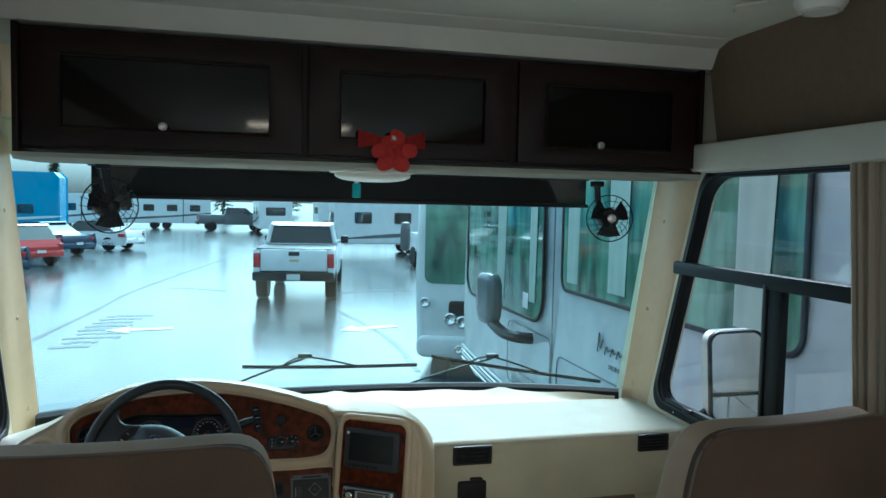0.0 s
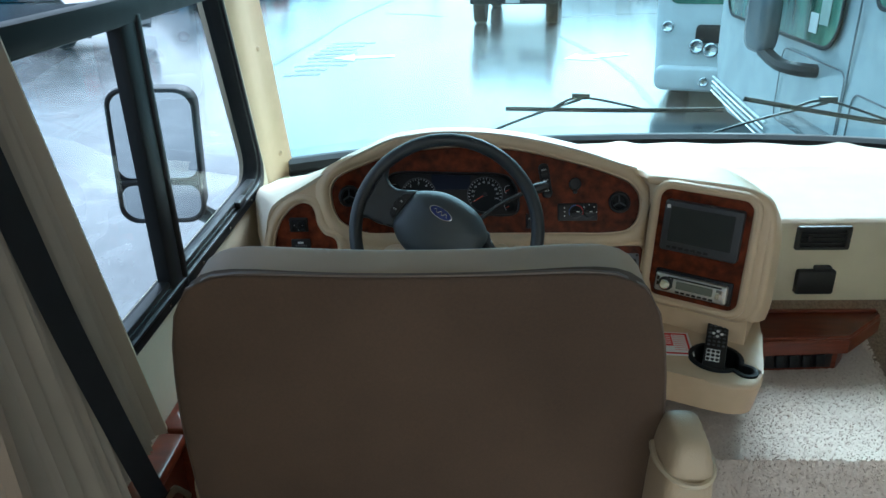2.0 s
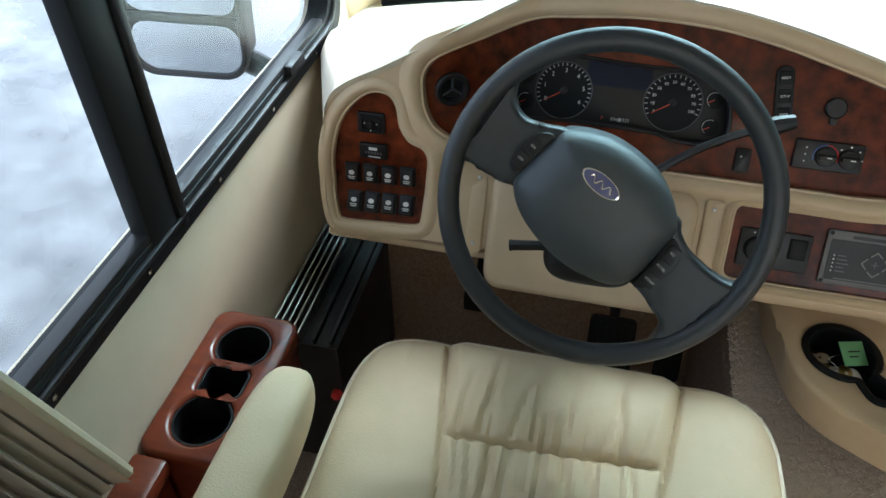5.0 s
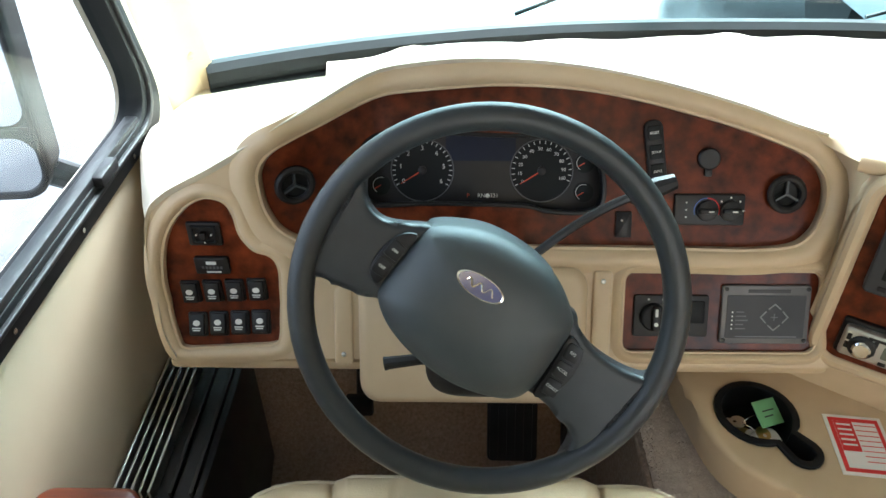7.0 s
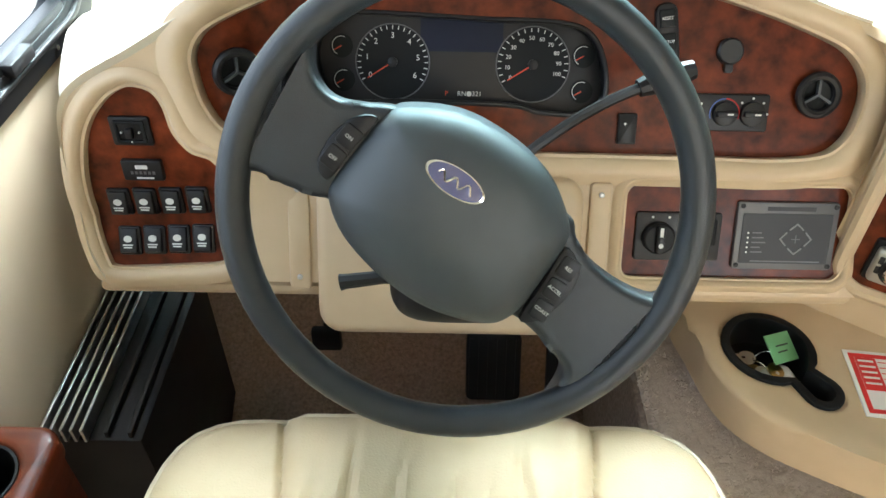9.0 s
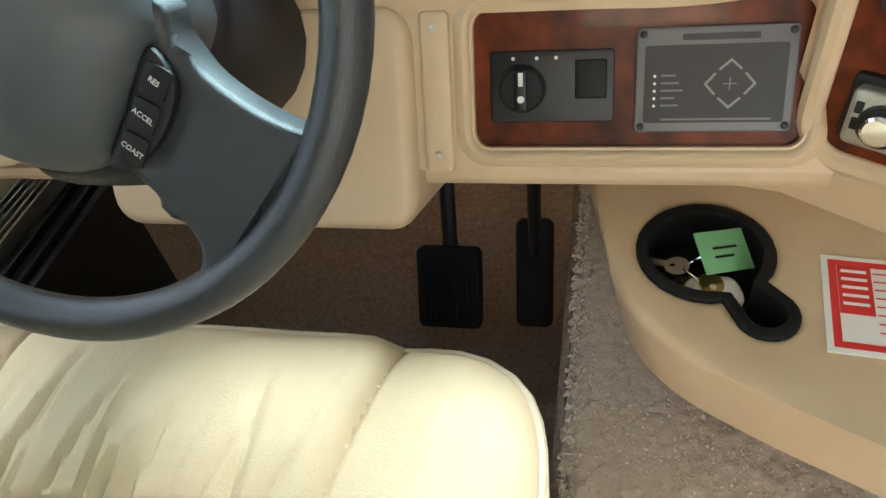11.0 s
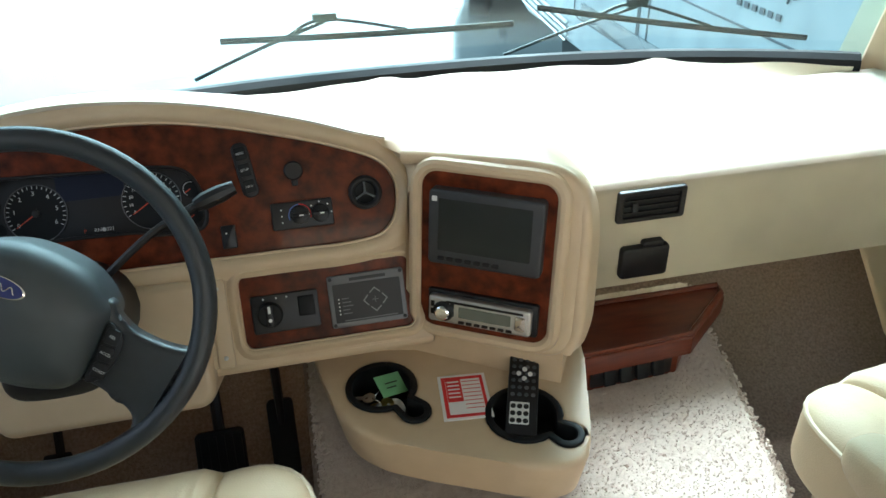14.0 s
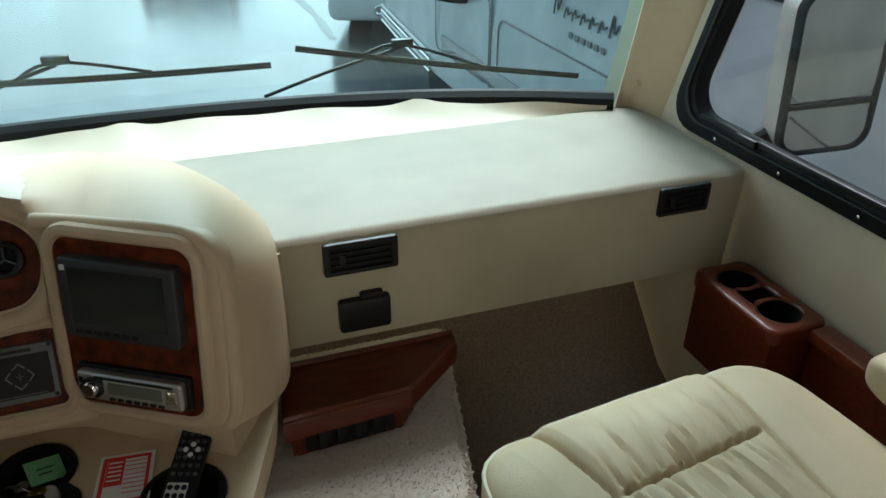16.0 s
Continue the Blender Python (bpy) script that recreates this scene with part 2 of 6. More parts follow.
def plate(loop, m, d0, d1, bevel=0.0, holes=(), seg=2):
    """A flat slab with this outline (and holes) in the plane of m, from depth d0 to d1 along its third axis."""
    bm = bmesh.new()
    edges, outer = [], []
    for k, lp in enumerate((loop, *holes)):
        vs = [bm.verts.new((p[0], p[1], d0)) for p in lp]
        es = [bm.edges.new((vs[i], vs[(i + 1) % len(vs)])) for i in range(len(vs))]
        edges += es
        if k == 0:
            outer = vs
    if holes:
        bmesh.ops.triangle_fill(bm, use_beauty=True, use_dissolve=False, edges=edges)
    else:
        bm.faces.new(outer)
    ext = bmesh.ops.extrude_face_region(bm, geom=bm.faces[:])
    top = [v for v in ext["geom"] if isinstance(v, bmesh.types.BMVert)]
    for v in top:
        v.co.z = d1
    if bevel:
        rim = [e for e in bm.edges if all(abs(v.co.z - d1) < 1e-6 for v in e.verts) and any(abs(f.normal.z) < 0.5 or len({round(v.co.z, 6) for v in f.verts}) > 1 for f in e.link_faces)]
        bmesh.ops.bevel(bm, geom=rim, offset=bevel, segments=seg, affect="EDGES", profile=0.5)
    bm.transform(m)
    return bm


def tube(points, r, n=10, closed=False, flat=1.0):
    """A tube along points; r may be a function of 0..1. flat squeezes it along the path's own binormal."""
    pts = [Vector(p) for p in points]
    bm, rings, c = bmesh.new(), [], len(pts)
    up = Vector((0, 0, 1))
    for i, p in enumerate(pts):
        a, b = (pts[(i - 1) % c], pts[(i + 1) % c]) if closed else (pts[max(i - 1, 0)], pts[min(i + 1, c - 1)])
        t = (b - a).normalized()
        if i == 0:
            up = Vector((0, 0, 1)) if abs(t.z) < 0.9 else Vector((1, 0, 0))
        s = t.cross(up).normalized()
        up = s.cross(t).normalized()
        rad = r(i / max(1, c - 1)) if callable(r) else r
        rings.append([bm.verts.new(p + rad * (math.cos(2 * math.pi * k / n) * s + flat * math.sin(2 * math.pi * k / n) * up)) for k in range(n)])
    for i in range(c if closed else c - 1):
        A, B = rings[i], rings[(i + 1) % c]
        off = 0
        if closed and i == c - 1:
            off = min(range(n), key=lambda o: (A[0].co - B[o].co).length)
        for k in range(n):
            bm.faces.new((A[k], A[(k + 1) % n], B[(k + 1 + off) % n], B[(k + off) % n]))
    if not closed:
        bm.faces.new(rings[0])
        bm.faces.new(rings[-1])
    return bm


def loft(rows, cap=False):
    """A sheet through rows of points."""
    bm = bmesh.new()
    g = [[bm.verts.new(p) for p in r] for r in rows]
    for i in range(len(g) - 1):
        for k in range(len(g[i]) - 1):
            bm.faces.new((g[i][k], g[i][k + 1], g[i + 1][k + 1], g[i + 1][k]))
    return bm


def thicken(bm, d):
    geom = bmesh.ops.solidify(bm, geom=bm.faces[:], thickness=d)
    return bm


def lathe(profile, m, n=24):
    """A turned shape about the third axis of m; profile rows of radius, height."""
    bm = bmesh.new()
    rings = [[bm.verts.new((r * math.cos(2 * math.pi * k / n), r * math.sin(2 * math.pi * k / n), h)) for k in range(n)] for r, h in profile]
    for a, b in zip(rings, rings[1:]):
        for k in range(n):
            bm.faces.new((a[k], a[(k + 1) % n], b[(k + 1) % n], b[k]))
    bm.faces.new(rings[0])
    bm.faces.new(rings[-1])
    bm.transform(m)
    return bm


def axes(o, x, y, z):
    return Matrix(((x[0], y[0], z[0], o[0]), (x[1], y[1], z[1], o[1]), (x[2], y[2], z[2], o[2]), (0, 0, 0, 1)))


def lettering(words, m, size, mat, parent=None, align="CENTER", name="lettering"):
    """Words in the built-in font as a thin mesh, upright in the plane of m."""
    cu = bpy.data.curves.new(name, "FONT")
    cu.body, cu.size, cu.extrude, cu.align_x, cu.align_y, cu.resolution_u = words, size, 0.0002, align, "CENTER", 2
    tmp = new("tmp_text", cu)
    bpy.context.view_layer.update()
    me = bpy.data.meshes.new_from_object(tmp)
    bpy.data.objects.remove(tmp)
    me.transform(m)
    me.materials.clear()
    me.materials.append(mat)
    ob = new(name, me)
    if parent is not None:
        ob.parent = parent
        ob.matrix_parent_inverse = parent.matrix_basis.inverted()
    return ob


FLOOR, GROUND = -0.08, -1.0
# the leaning plane of the driver's fascia: across, up the slope, out towards the driver
FACE = axes((0, 2.125, 0.545), (1, 0, 0), (0, 0.4472, 0.8944), (0, -0.8944, 0.4472))
# the upright face of the centre console, turned towards the driver
CX, CN = Vector((0.855, -0.519, 0)), Vector((-0.515, -0.845, 0.146)).normalized()
CX = (CX - CX.dot(CN) * CN).normalized()
CONSOLE = axes((-0.100, 2.129, 0.596), CX, CN.cross(CX), CN)
PDASH = axes((0, 2.29, 0), (1, 0, 0), (0, 0, 1), (0, -1, 0))


def fz(x, z):
    return Vector((x, (z - 0.545) / 0.8944))


def bend(x, z):
    """How far the outer end of the fascia comes forward towards the driver."""
    w = min(1.0, max(0.0, (-0.72 - x) / 0.15))
    return -w * w * (3 - 2 * w) * max(0.0, z - 0.60) * 0.42


def bent(bm):
    """The moulding follows the fascia's curve: cut it into strips, then bring its outer end forward."""
    for x in np.linspace(-1.02, -0.70, 15):
        bmesh.ops.bisect_plane(bm, geom=bm.verts[:] + bm.edges[:] + bm.faces[:], plane_co=(x, 0, 0), plane_no=(1, 0, 0))
    for z in (0.60, 0.66, 0.72, 0.78, 0.84):
        bmesh.ops.bisect_plane(bm, geom=bm.verts[:] + bm.edges[:] + bm.faces[:], plane_co=(0, 0, z), plane_no=(0, 0, 1))
    for v in bm.verts:
        v.co.y += bend(v.co.x, v.co.z)
    return bm


def floop(pts, n=6, closed=True):
    return smooth_loop([fz(*p) for p in pts], n, closed)


# ---- the shell of the motorhome ----
W = 1.2
HALF = {-1: 1.165, 1: 1.2}
single("floor", box(-W, W, 1.20, 3.0, FLOOR - 0.04, FLOOR), CARPETDARK, "brown cut-pile carpet on the cab floor", kind="structure")
# never in view; kept pale so that light bounces up to the ceiling
single("floor_living", box(-W, W, -3.2, 1.195, FLOOR - 0.04, FLOOR + 0.004), CARPET, "unseen beige carpet of the living area, pale to bounce light", kind="structure")


def window_outline(grow=0.0):
    """Side window in (y, z): raked front edge, rounded corners."""
    y0, y1, z0, z1, r = 1.05 - grow, 2.542 + grow, 0.70 - grow, 1.60 + grow, 0.09
    pts = []
    rake = 0.33
    for cx, cz, a in ((y1 - r, z0 + r, -90), (y1 - r, z1 - r, 0), (y0 + r, z1 - r, 90), (y0 + r, z0 + r, 180)):
        for k in range(7):
            t = radians(a + 90 * k / 6)
            y, z = cx + r * math.cos(t), cz + r * math.sin(t)
            if cx > 2:
                y -= rake * (z - 0.72)
            pts.append(Vector((y, z)))
    return pts


def side_wall(name, sx, label):
    m = axes((sx * HALF[sx], 0, 0), (0, 1, 0), (0, 0, 1), (1, 0, 0))
    back = [Vector((y, z)) for y, z in ((-2.9, 0.75), (-0.6, 0.75), (-0.6, 1.58), (-2.9, 1.58))]
    edge = [Vector((y, z)) for y, z in ((-3.2, FLOOR - 0.6), (3.0, FLOOR - 0.6), (2.9, 0.62), (2.62, 1.62), (2.5, 2.08), (-3.2, 2.08))]
    return single(name, plate(edge, m, 0.0 if sx > 0 else -0.05, 0.05 if sx > 0 else 0.0, holes=(window_outline(), back)), WALLV, label, kind="structure", smooth=False)


wall_left = side_wall("wall_left", -1, "cream vinyl cab side wall")
wall_right = side_wall("wall_right", 1, "cream vinyl cab side wall")
single("wall_back", box(-W - 0.05, W + 0.05, -3.25, -3.2, FLOOR - 0.1, 2.08), WALLV, "plain cream rear partition", kind="structure")
# ceiling with a dropped front edge
section = [(-3.25, 2.03), (2.060, 2.03), (2.066, 2.026), (2.072, 2.03), (2.14, 2.012), (2.190, 1.953), (2.95, 1.951), (2.95, 2.09), (-3.25, 2.09)]
single("ceiling", plate([Vector(p) for p in section], axes((0, 0, 0), (0, 1, 0), (0, 0, 1), (1, 0, 0)), -W - 0.05, W + 0.05), CEILING, "off-white vinyl headliner with one cross seam", kind="structure", smooth=False)


def ws_y(x, z):
    """The windscreen's curved, raked surface."""
    return 2.975 - 0.22 * (abs(x) / 1.1) ** 2.4 - 0.19 * (z - 0.66)


# windscreen glass
rows = [[(x, ws_y(x, z) + 0.03, z) for x in np.linspace(-1.19, 1.19, 25)] for z in np.linspace(0.60, 1.72, 9)]
ws = thing("window_windscreen", "wide curved windscreen with a faint green tint", "windscreen", (0, 2.95, 0.6), kind="structure")
pane = part("pane", loft(rows), WINDSCREEN, ws, "lightly tinted curved glass")
pane.visible_shadow = False
gask = tube([(x, ws_y(x, 0.665) - 0.005, 0.670) for x in np.linspace(-1.13, 1.13, 41)], 0.032, 10, flat=1.0)
part("gasket", gask, RUBBER, ws, "black rubber lower gasket")
part("gasket_lip", tube([(x, ws_y(x, 0.665) - 0.035, 0.645) for x in np.linspace(-1.12, 1.12, 41)], 0.013, 8), RUBBER, ws)
# front body below and above the glass
front = [[(x, ws_y(x, 0.62) + 0.06, z) for x in np.linspace(-1.25, 1.25, 25)] for z in (-0.7, 0.61)]
single("wall_front", thicken(loft(front), 0.03), WALLV, "front wall below the windscreen", kind="structure")
topf = [[(x, ws_y(x, 1.66) + 0.02, z) for x in np.linspace(-1.25, 1.25, 25)] for z in (1.60, 2.05)]
single("wall_front_top", thicken(loft(topf), 0.03), WALLV, "front cap wall above the windscreen", kind="structure")


def pillar(s):
    t = thing("trim_pillar", "cream moulded windscreen pillar cover with screws", "pillar trim", (s * 1.16, 2.65, 0.62), kind="structure")
    rows = []
    for z in np.linspace(0.60, 1.66, 12):
        yf, yr = ws_y(1.15, z) + 0.03, 2.60 - 0.33 * (z - 0.72)
        yr = max(yr, yf - 0.30)
        e = 0.035 * (z - 0.66)
        pr = [(1.20, yr - 0.0), (1.194, yr + 0.01), (1.188, yr + 0.05), (1.182, (yr + yf) / 2), (1.172 + e * 0.6, (yr + yf) / 2 + 0.03), (1.155 + e, yf - 0.03), (1.150 + e, yf - 0.012), (1.155 + e, yf), (1.21, yf + 0.03)]
        rows.append([(s * (a - W + HALF[s]), b, z) for a, b in pr])
    part("cover", loft(rows), CREAM, t)
    for z in (0.73, 1.06, 1.42):
        y = (ws_y(1.12, z) + 0.03 + max(2.60 - 0.33 * (z - 0.72), ws_y(1.12, z) - 0.27)) / 2 + 0.02
        m = axes((s * (1.172 - W + HALF[s] + 0.02 * (z - 0.66)), y, z), (0, 0, 1), (s * 0.5, 0.86, 0), (-s * 0.86, 0.5 * 1, 0))
        part("screw_cap", lathe([(0.0001, 0.003), (0.006, 0.003), (0.008, 0.0), (0.008, -0.01)][::-1], m, 14), CREAM, t)


pillar(-1)
pillar(1)


def side_window(s, name):
    t = thing(name, "black aluminium framed sliding side window", "window", (s * HALF[s], 1.8, 0.68), kind="structure")
    m = axes((s * HALF[s], 0, 0), (0, 1, 0), (0, 0, 1), (-s, 0, 0))
    outer, inner, mid = window_outline(0.028), window_outline(-0.018), window_outline(-0.002)
    part("frame", plate(outer, m, -0.03, 0.010, 0.004, holes=(inner,)), RUBBER, t, "black window frame")
    part("frame_lip", plate(window_outline(0.0), m, 0.010, 0.017, 0.003, holes=(window_outline(-0.008),)), BLACK, t)
    part("mullion", box(s * HALF[s] - 0.018, s * HALF[s] + 0.012, 1.823, 1.886, 0.69, 1.240, 0.006), RUBBER, t)
    part("mullion_seal", box(s * HALF[s] - 0.024, s * HALF[s] + 0.016, 1.886, 1.904, 0.69, 1.238, 0.004), BLACK, t)
    part("transom", box(s * HALF[s] - 0.022, s * HALF[s] + 0.014, 1.06, 2.43, 1.222, 1.270, 0.008), RUBBER, t, "black horizontal window bar")
    part("track", box(s * HALF[s] - 0.014, s * HALF[s] + 0.008, 1.08, 2.46, 0.716, 0.730, 0.003), BLACK, t)
    part("latch", box(s * HALF[s] - 0.022 if s > 0 else s * HALF[s] + 0.004, s * HALF[s] - 0.004 if s > 0 else s * HALF[s] + 0.022, 2.27, 2.33, 0.712, 0.730, 0.003), BLACK, t)
    sheet = bmesh.new()
    sheet.faces.new([sheet.verts.new(m @ Vector((p.x, p.y, -0.018))) for p in window_outline(-0.006)])
    g = part("pane", sheet, SIDEGLASS, t)
    g.visible_shadow = False
    for y in np.linspace(1.2, 2.4, 7):
        part("screw", lathe([(0.004, -0.002), (0.004, 0.001), (0.002, 0.0022)], m @ Matrix.Translation((y, 0.688, 0.012)), 8), CHROME, t)


side_window(-1, "window_left")
side_window(1, "window_right")

# side soffit on both sides above the windows
for s in (-1, 1):
    b = box(min(s * 1.2, s * 1.10), max(s * 1.2, s * 1.10), -3.2, 2.22, 1.598, 1.694, 0.012)
    single("trim_ledge", b, CEILING, "off-white ledge above the side window", kind="structure")
    r = loft([[(s * 1.195, y, 1.690) for y in (-3.2, 2.2)], [(s * 1.14, y, 2.04) for y in (-3.2, 2.2)]])
    single("trim_soffit", thicken(r, 0.01), TANWALL, "tan fabric covered panel under the ceiling", kind="structure")

# ---- driver's fascia ----
dash = thing("driver_dashboard", "cream moulded dashboard with dark burl wood inlays", "dashboard", (-0.6, 2.2, 0.5))
WOOD = floop([(-0.884, 0.778), (-0.882, 0.805), (-0.866, 0.828), (-0.837, 0.841), (-0.797, 0.847), (-0.758, 0.852), (-0.705, 0.858), (-0.611, 0.865), (-0.560, 0.866), (-0.503, 0.864), (-0.451, 0.859), (-0.387, 0.848), (-0.321, 0.833), (-0.255, 0.816), (-0.188, 0.794), (-0.160, 0.780), (-0.142, 0.760), (-0.137, 0.737), (-0.142, 0.710), (-0.153, 0.691), (-0.177, 0.677), (-0.237, 0.672), (-0.311, 0.673), (-0.550, 0.674), (-0.700, 0.675), (-0.800, 0.683), (-0.858, 0.713), (-0.878, 0.743)], 5)
SWP = floop([(-0.953, 0.766), (-0.935, 0.760), (-0.926, 0.742), (-0.922, 0.712), (-0.907, 0.687), (-0.885, 0.677), (-0.877, 0.658), (-0.879, 0.624), (-0.882, 0.585), (-0.884, 0.556), (-0.893, 0.547), (-0.936, 0.544), (-0.993, 0.541), (-1.018, 0.541), (-1.026, 0.549), (-1.036, 0.590), (-1.036, 0.639), (-1.026, 0.688), (-1.010, 0.723), (-0.988, 0.749), (-0.969, 0.762)], 4)
LOWP = [fz(p.x, p.y) for p in rounded(-0.400, -0.132, 0.540, 0.643, 0.013)]
CROWN = [(-0.06, 0.796), (-0.10, 0.799), (-0.146, 0.806), (-0.191, 0.818), (-0.258, 0.839), (-0.324, 0.856), (-0.388, 0.870), (-0.453, 0.881), (-0.517, 0.888), (-0.580, 0.891), (-0.644, 0.890), (-0.705, 0.884), (-0.783, 0.873), (-0.845, 0.858), (-0.891, 0.832), (-0.946, 0.800), (-0.975, 0.785), (-1.008, 0.766), (-1.032, 0.742), (-1.045, 0.700), (-1.050, 0.630), (-1.046, 0.560)]
SHELL = [fz(*p) for p in ((-1.030, 0.524), (-0.80, 0.527), (-0.41, 0.521), (-0.10, 0.521), (-0.06, 0.535), (-0.06, 0.770))] + floop(CROWN, 5, closed=False)


def grow(loop, d):
    c = len(loop)
    area = sum(loop[i][0] * loop[(i + 1) % c][1] - loop[(i + 1) % c][0] * loop[i][1] for i in range(c))
    sg = 1 if area > 0 else -1
    out = []
    for i in range(c):
        t = (loop[(i + 1) % c] - loop[i - 1]).normalized()
        out.append(loop[i] + Vector((t.y, -t.x)) * d * sg)
    return out


shell = plate(SHELL, FACE, -0.10, 0.004, 0.0, holes=(WOOD, SWP, LOWP))
part("fascia", bent(shell), CREAM, dash)
for lp, r, lift in ((WOOD, 0.017, 0.002), (SWP, 0.012, 0.0), (LOWP, 0.008, 0.0)):
    rows = []
    for out, up in ((0.0, -0.020), (0.0, -0.006), (0.12, 0.000), (0.35, 0.0055), (0.65, 0.0088), (1.0, 0.0100), (1.4, 0.0090), (1.8, 0.0066), (2.1, 0.0046)):
        pts = [FACE @ Vector((p.x, p.y, up + lift * min(1.0, max(0.0, 2.1 - out)))) for p in grow(lp, r * out)]
        pts = [p + Vector((0, bend(p.x, p.z), 0)) for p in pts]
        rows.append(pts + pts[:1])
    part("rim", loft(rows), CREAM, dash, "rounded cream lip")
CL = smooth_loop([fz(*p) for p in ((-0.766, 0.748), (-0.770, 0.780), (-0.758, 0.804), (-0.728, 0.812), (-0.660, 0.811), (-0.577, 0.808), (-0.490, 0.806), (-0.452, 0.794), (-0.434, 0.760), (-0.434, 0.725), (-0.455, 0.714), (-0.508, 0.715), (-0.545, 0.722), (-0.670, 0.724), (-0.735, 0.722), (-0.758, 0.730))], 5)[::-1]
part("burl_panel", bent(plate(WOOD, FACE, -0.020, -0.014, holes=(CL,))), BURL, dash, "dark red burl wood instrument panel")
part("switch_panel", bent(plate(SWP, FACE, -0.016, -0.006)), BURL, dash, "dark burl wood switch panel")
part("lower_panel", plate(LOWP, FACE, -0.012, -0.003), BURL, dash, "dark burl wood lower panel")
# rolled edge and padded top that runs back to the windscreen
edge = floop(CROWN[2:] + [(-1.030, 0.524)], 5, closed=False)
rows = []
for p in edge:
    a = FACE @ Vector((p.x, p.y, 0.004))
    a.y += bend(a.x, a.z)
    yb = ws_y(max(-1.12, a.x * 1.02), 0.66) - 0.02
    zb = 0.645
    xb = max(-1.165, a.x - 0.12 * min(1.0, max(0.0, (-0.88 - a.x) / 0.15)))
    r = [a]
    n = Vector((0, 0.8944, -0.4472))
    r.append(a + n * -0.010 + Vector((0, 0.004, 0.006)))
    r.append(a + Vector((0, 0.02, 0.014)))
    for t in (0.12, 0.25, 0.4, 0.55, 0.7, 0.85, 1.0):
        s = t * t * (3 - 2 * t)
        r.append(Vector((a.x + (xb - a.x) * min(1, t * 2), a.y + (yb - a.y) * t, (a.z + 0.014) + (zb - a.z - 0.014) * (0.8 * s + 0.2 * t))))
    rows.append(r)
top_end = rows[4]
part("padded_top", loft(rows), PAD, dash, "smooth cream padded dashboard top")
# underside and column cover
part("underside", box(-1.05, -0.10, 2.12, 2.42, 0.495, 0.514, 0.008), CREAM, dash)
cl_ = [fz(p.x, p.y) for p in rounded(-0.770, -0.452, 0.472, 0.650, 0.028)]
cc = plate(cl_, FACE, -0.16, 0.022, 0.014, seg=4)
part("column_cover", cc, CREAM, dash, "cream steering column cover panel")
for x in (-0.792, -0.432):
    part("cover_strip", plate([fz(p.x, p.y) for p in rounded(x - 0.013, x + 0.013, 0.520, 0.645, 0.005)], FACE, 0.002, 0.010, 0.004), CREAM, dash)
    for z in (0.535, 0.632):
        part("screw", lathe([(0.0035, -0.001), (0.0035, 0.002), (0.002, 0.003)], FACE @ Matrix.Translation((x, (z - 0.545) / 0.8944, 0.010)), 8), SILVER, dash)
part("column_shroud", lathe([(0.075, -0.12), (0.072, 0.0), (0.06, 0.05)], axes((-0.615, 2.04, 0.70), (1, 0, 0), (0, 0.5, 0.866), (0, -0.866, 0.5)), 20), BLACK, dash, "black steering column shroud")

# ---- centre console ----
con = thing("centre_console", "cream moulded console with burl wood face angled to the driver", "console", (0, 2.1, 0.4))
cl = rounded(-0.046, 0.232, -0.084, 0.224, 0.050, 6)
CW = rounded(-0.022, 0.192, -0.060, 0.208, 0.028, 6)
part("body", plate(cl, CONSOLE, -0.030, 0.004, 0.016, seg=4), CREAM, con)
# the hood flows from the face back to the windscreen and round to the passenger side
crest = smooth_loop([(-0.062, 0.220), (-0.020, 0.223), (0.057, 0.226), (0.142, 0.228), (0.188, 0.222), (0.2185, 0.198), (0.2325, 0.150), (0.236, 0.060), (0.236, -0.030), (0.222, -0.074)], 4, False)
rear = smooth_loop([(-0.260, 2.78, 0.655), (-0.140, 2.76, 0.660), (-0.010, 2.72, 0.662), (0.110, 2.58, 0.663), (0.180, 2.44, 0.664), (0.202, 2.32, 0.662), (0.204, 2.292, 0.620), (0.204, 2.290, 0.550), (0.204, 2.290, 0.470), (0.202, 2.292, 0.415)], 4, False)
rows = []
for k, (p, q) in enumerate(zip(crest, rear)):
    f = CONSOLE @ Vector((p.x, p.y, -0.004))
    t0 = k / (len(crest) - 1)
    side = min(1.0, max(0.0, (t0 - 0.25) / 0.45))
    side *= side * (3 - 2 * side)
    c = Vector((f.x + (q.x - f.x) * (0.45 + 0.55 * side), f.y + (q.y - f.y) * (0.58 - 0.23 * side), f.z + (q.z - f.z) * (-0.14 + 0.64 * side)))
    rows.append([(1 - u) ** 2 * f + 2 * u * (1 - u) * c + u * u * q for u in np.linspace(0, 1, 12).tolist()])
# a saddle joins the driver's padded top to the hood, and a hollow below it joins the two faces
rows = rows[7:]
first, ahead = rows[0], rows[2]
back = [top_end[min(9, int(k * 9 / 11))].lerp(top_end[min(9, int(k * 9 / 11) + 1)], k * 9 / 11 % 1) - Vector((0, 0, 0.0015)) for k in range(12)]
saddle = []
for u in np.linspace(0, 1, 11).tolist()[:-1]:
    s = u * u * (3 - 2 * u)
    saddle.append([a.lerp(b, u) + Vector((0, (b.y - a.y) * (s - u), (b.z - a.z) * (s - u) - 0.016 * math.sin(math.pi * u) * (1 - k / 11) ** 2)) for k, (a, b) in enumerate(zip(back, first))])
front = [r[0] for r in saddle] + [first[0]]
hollow = [front]
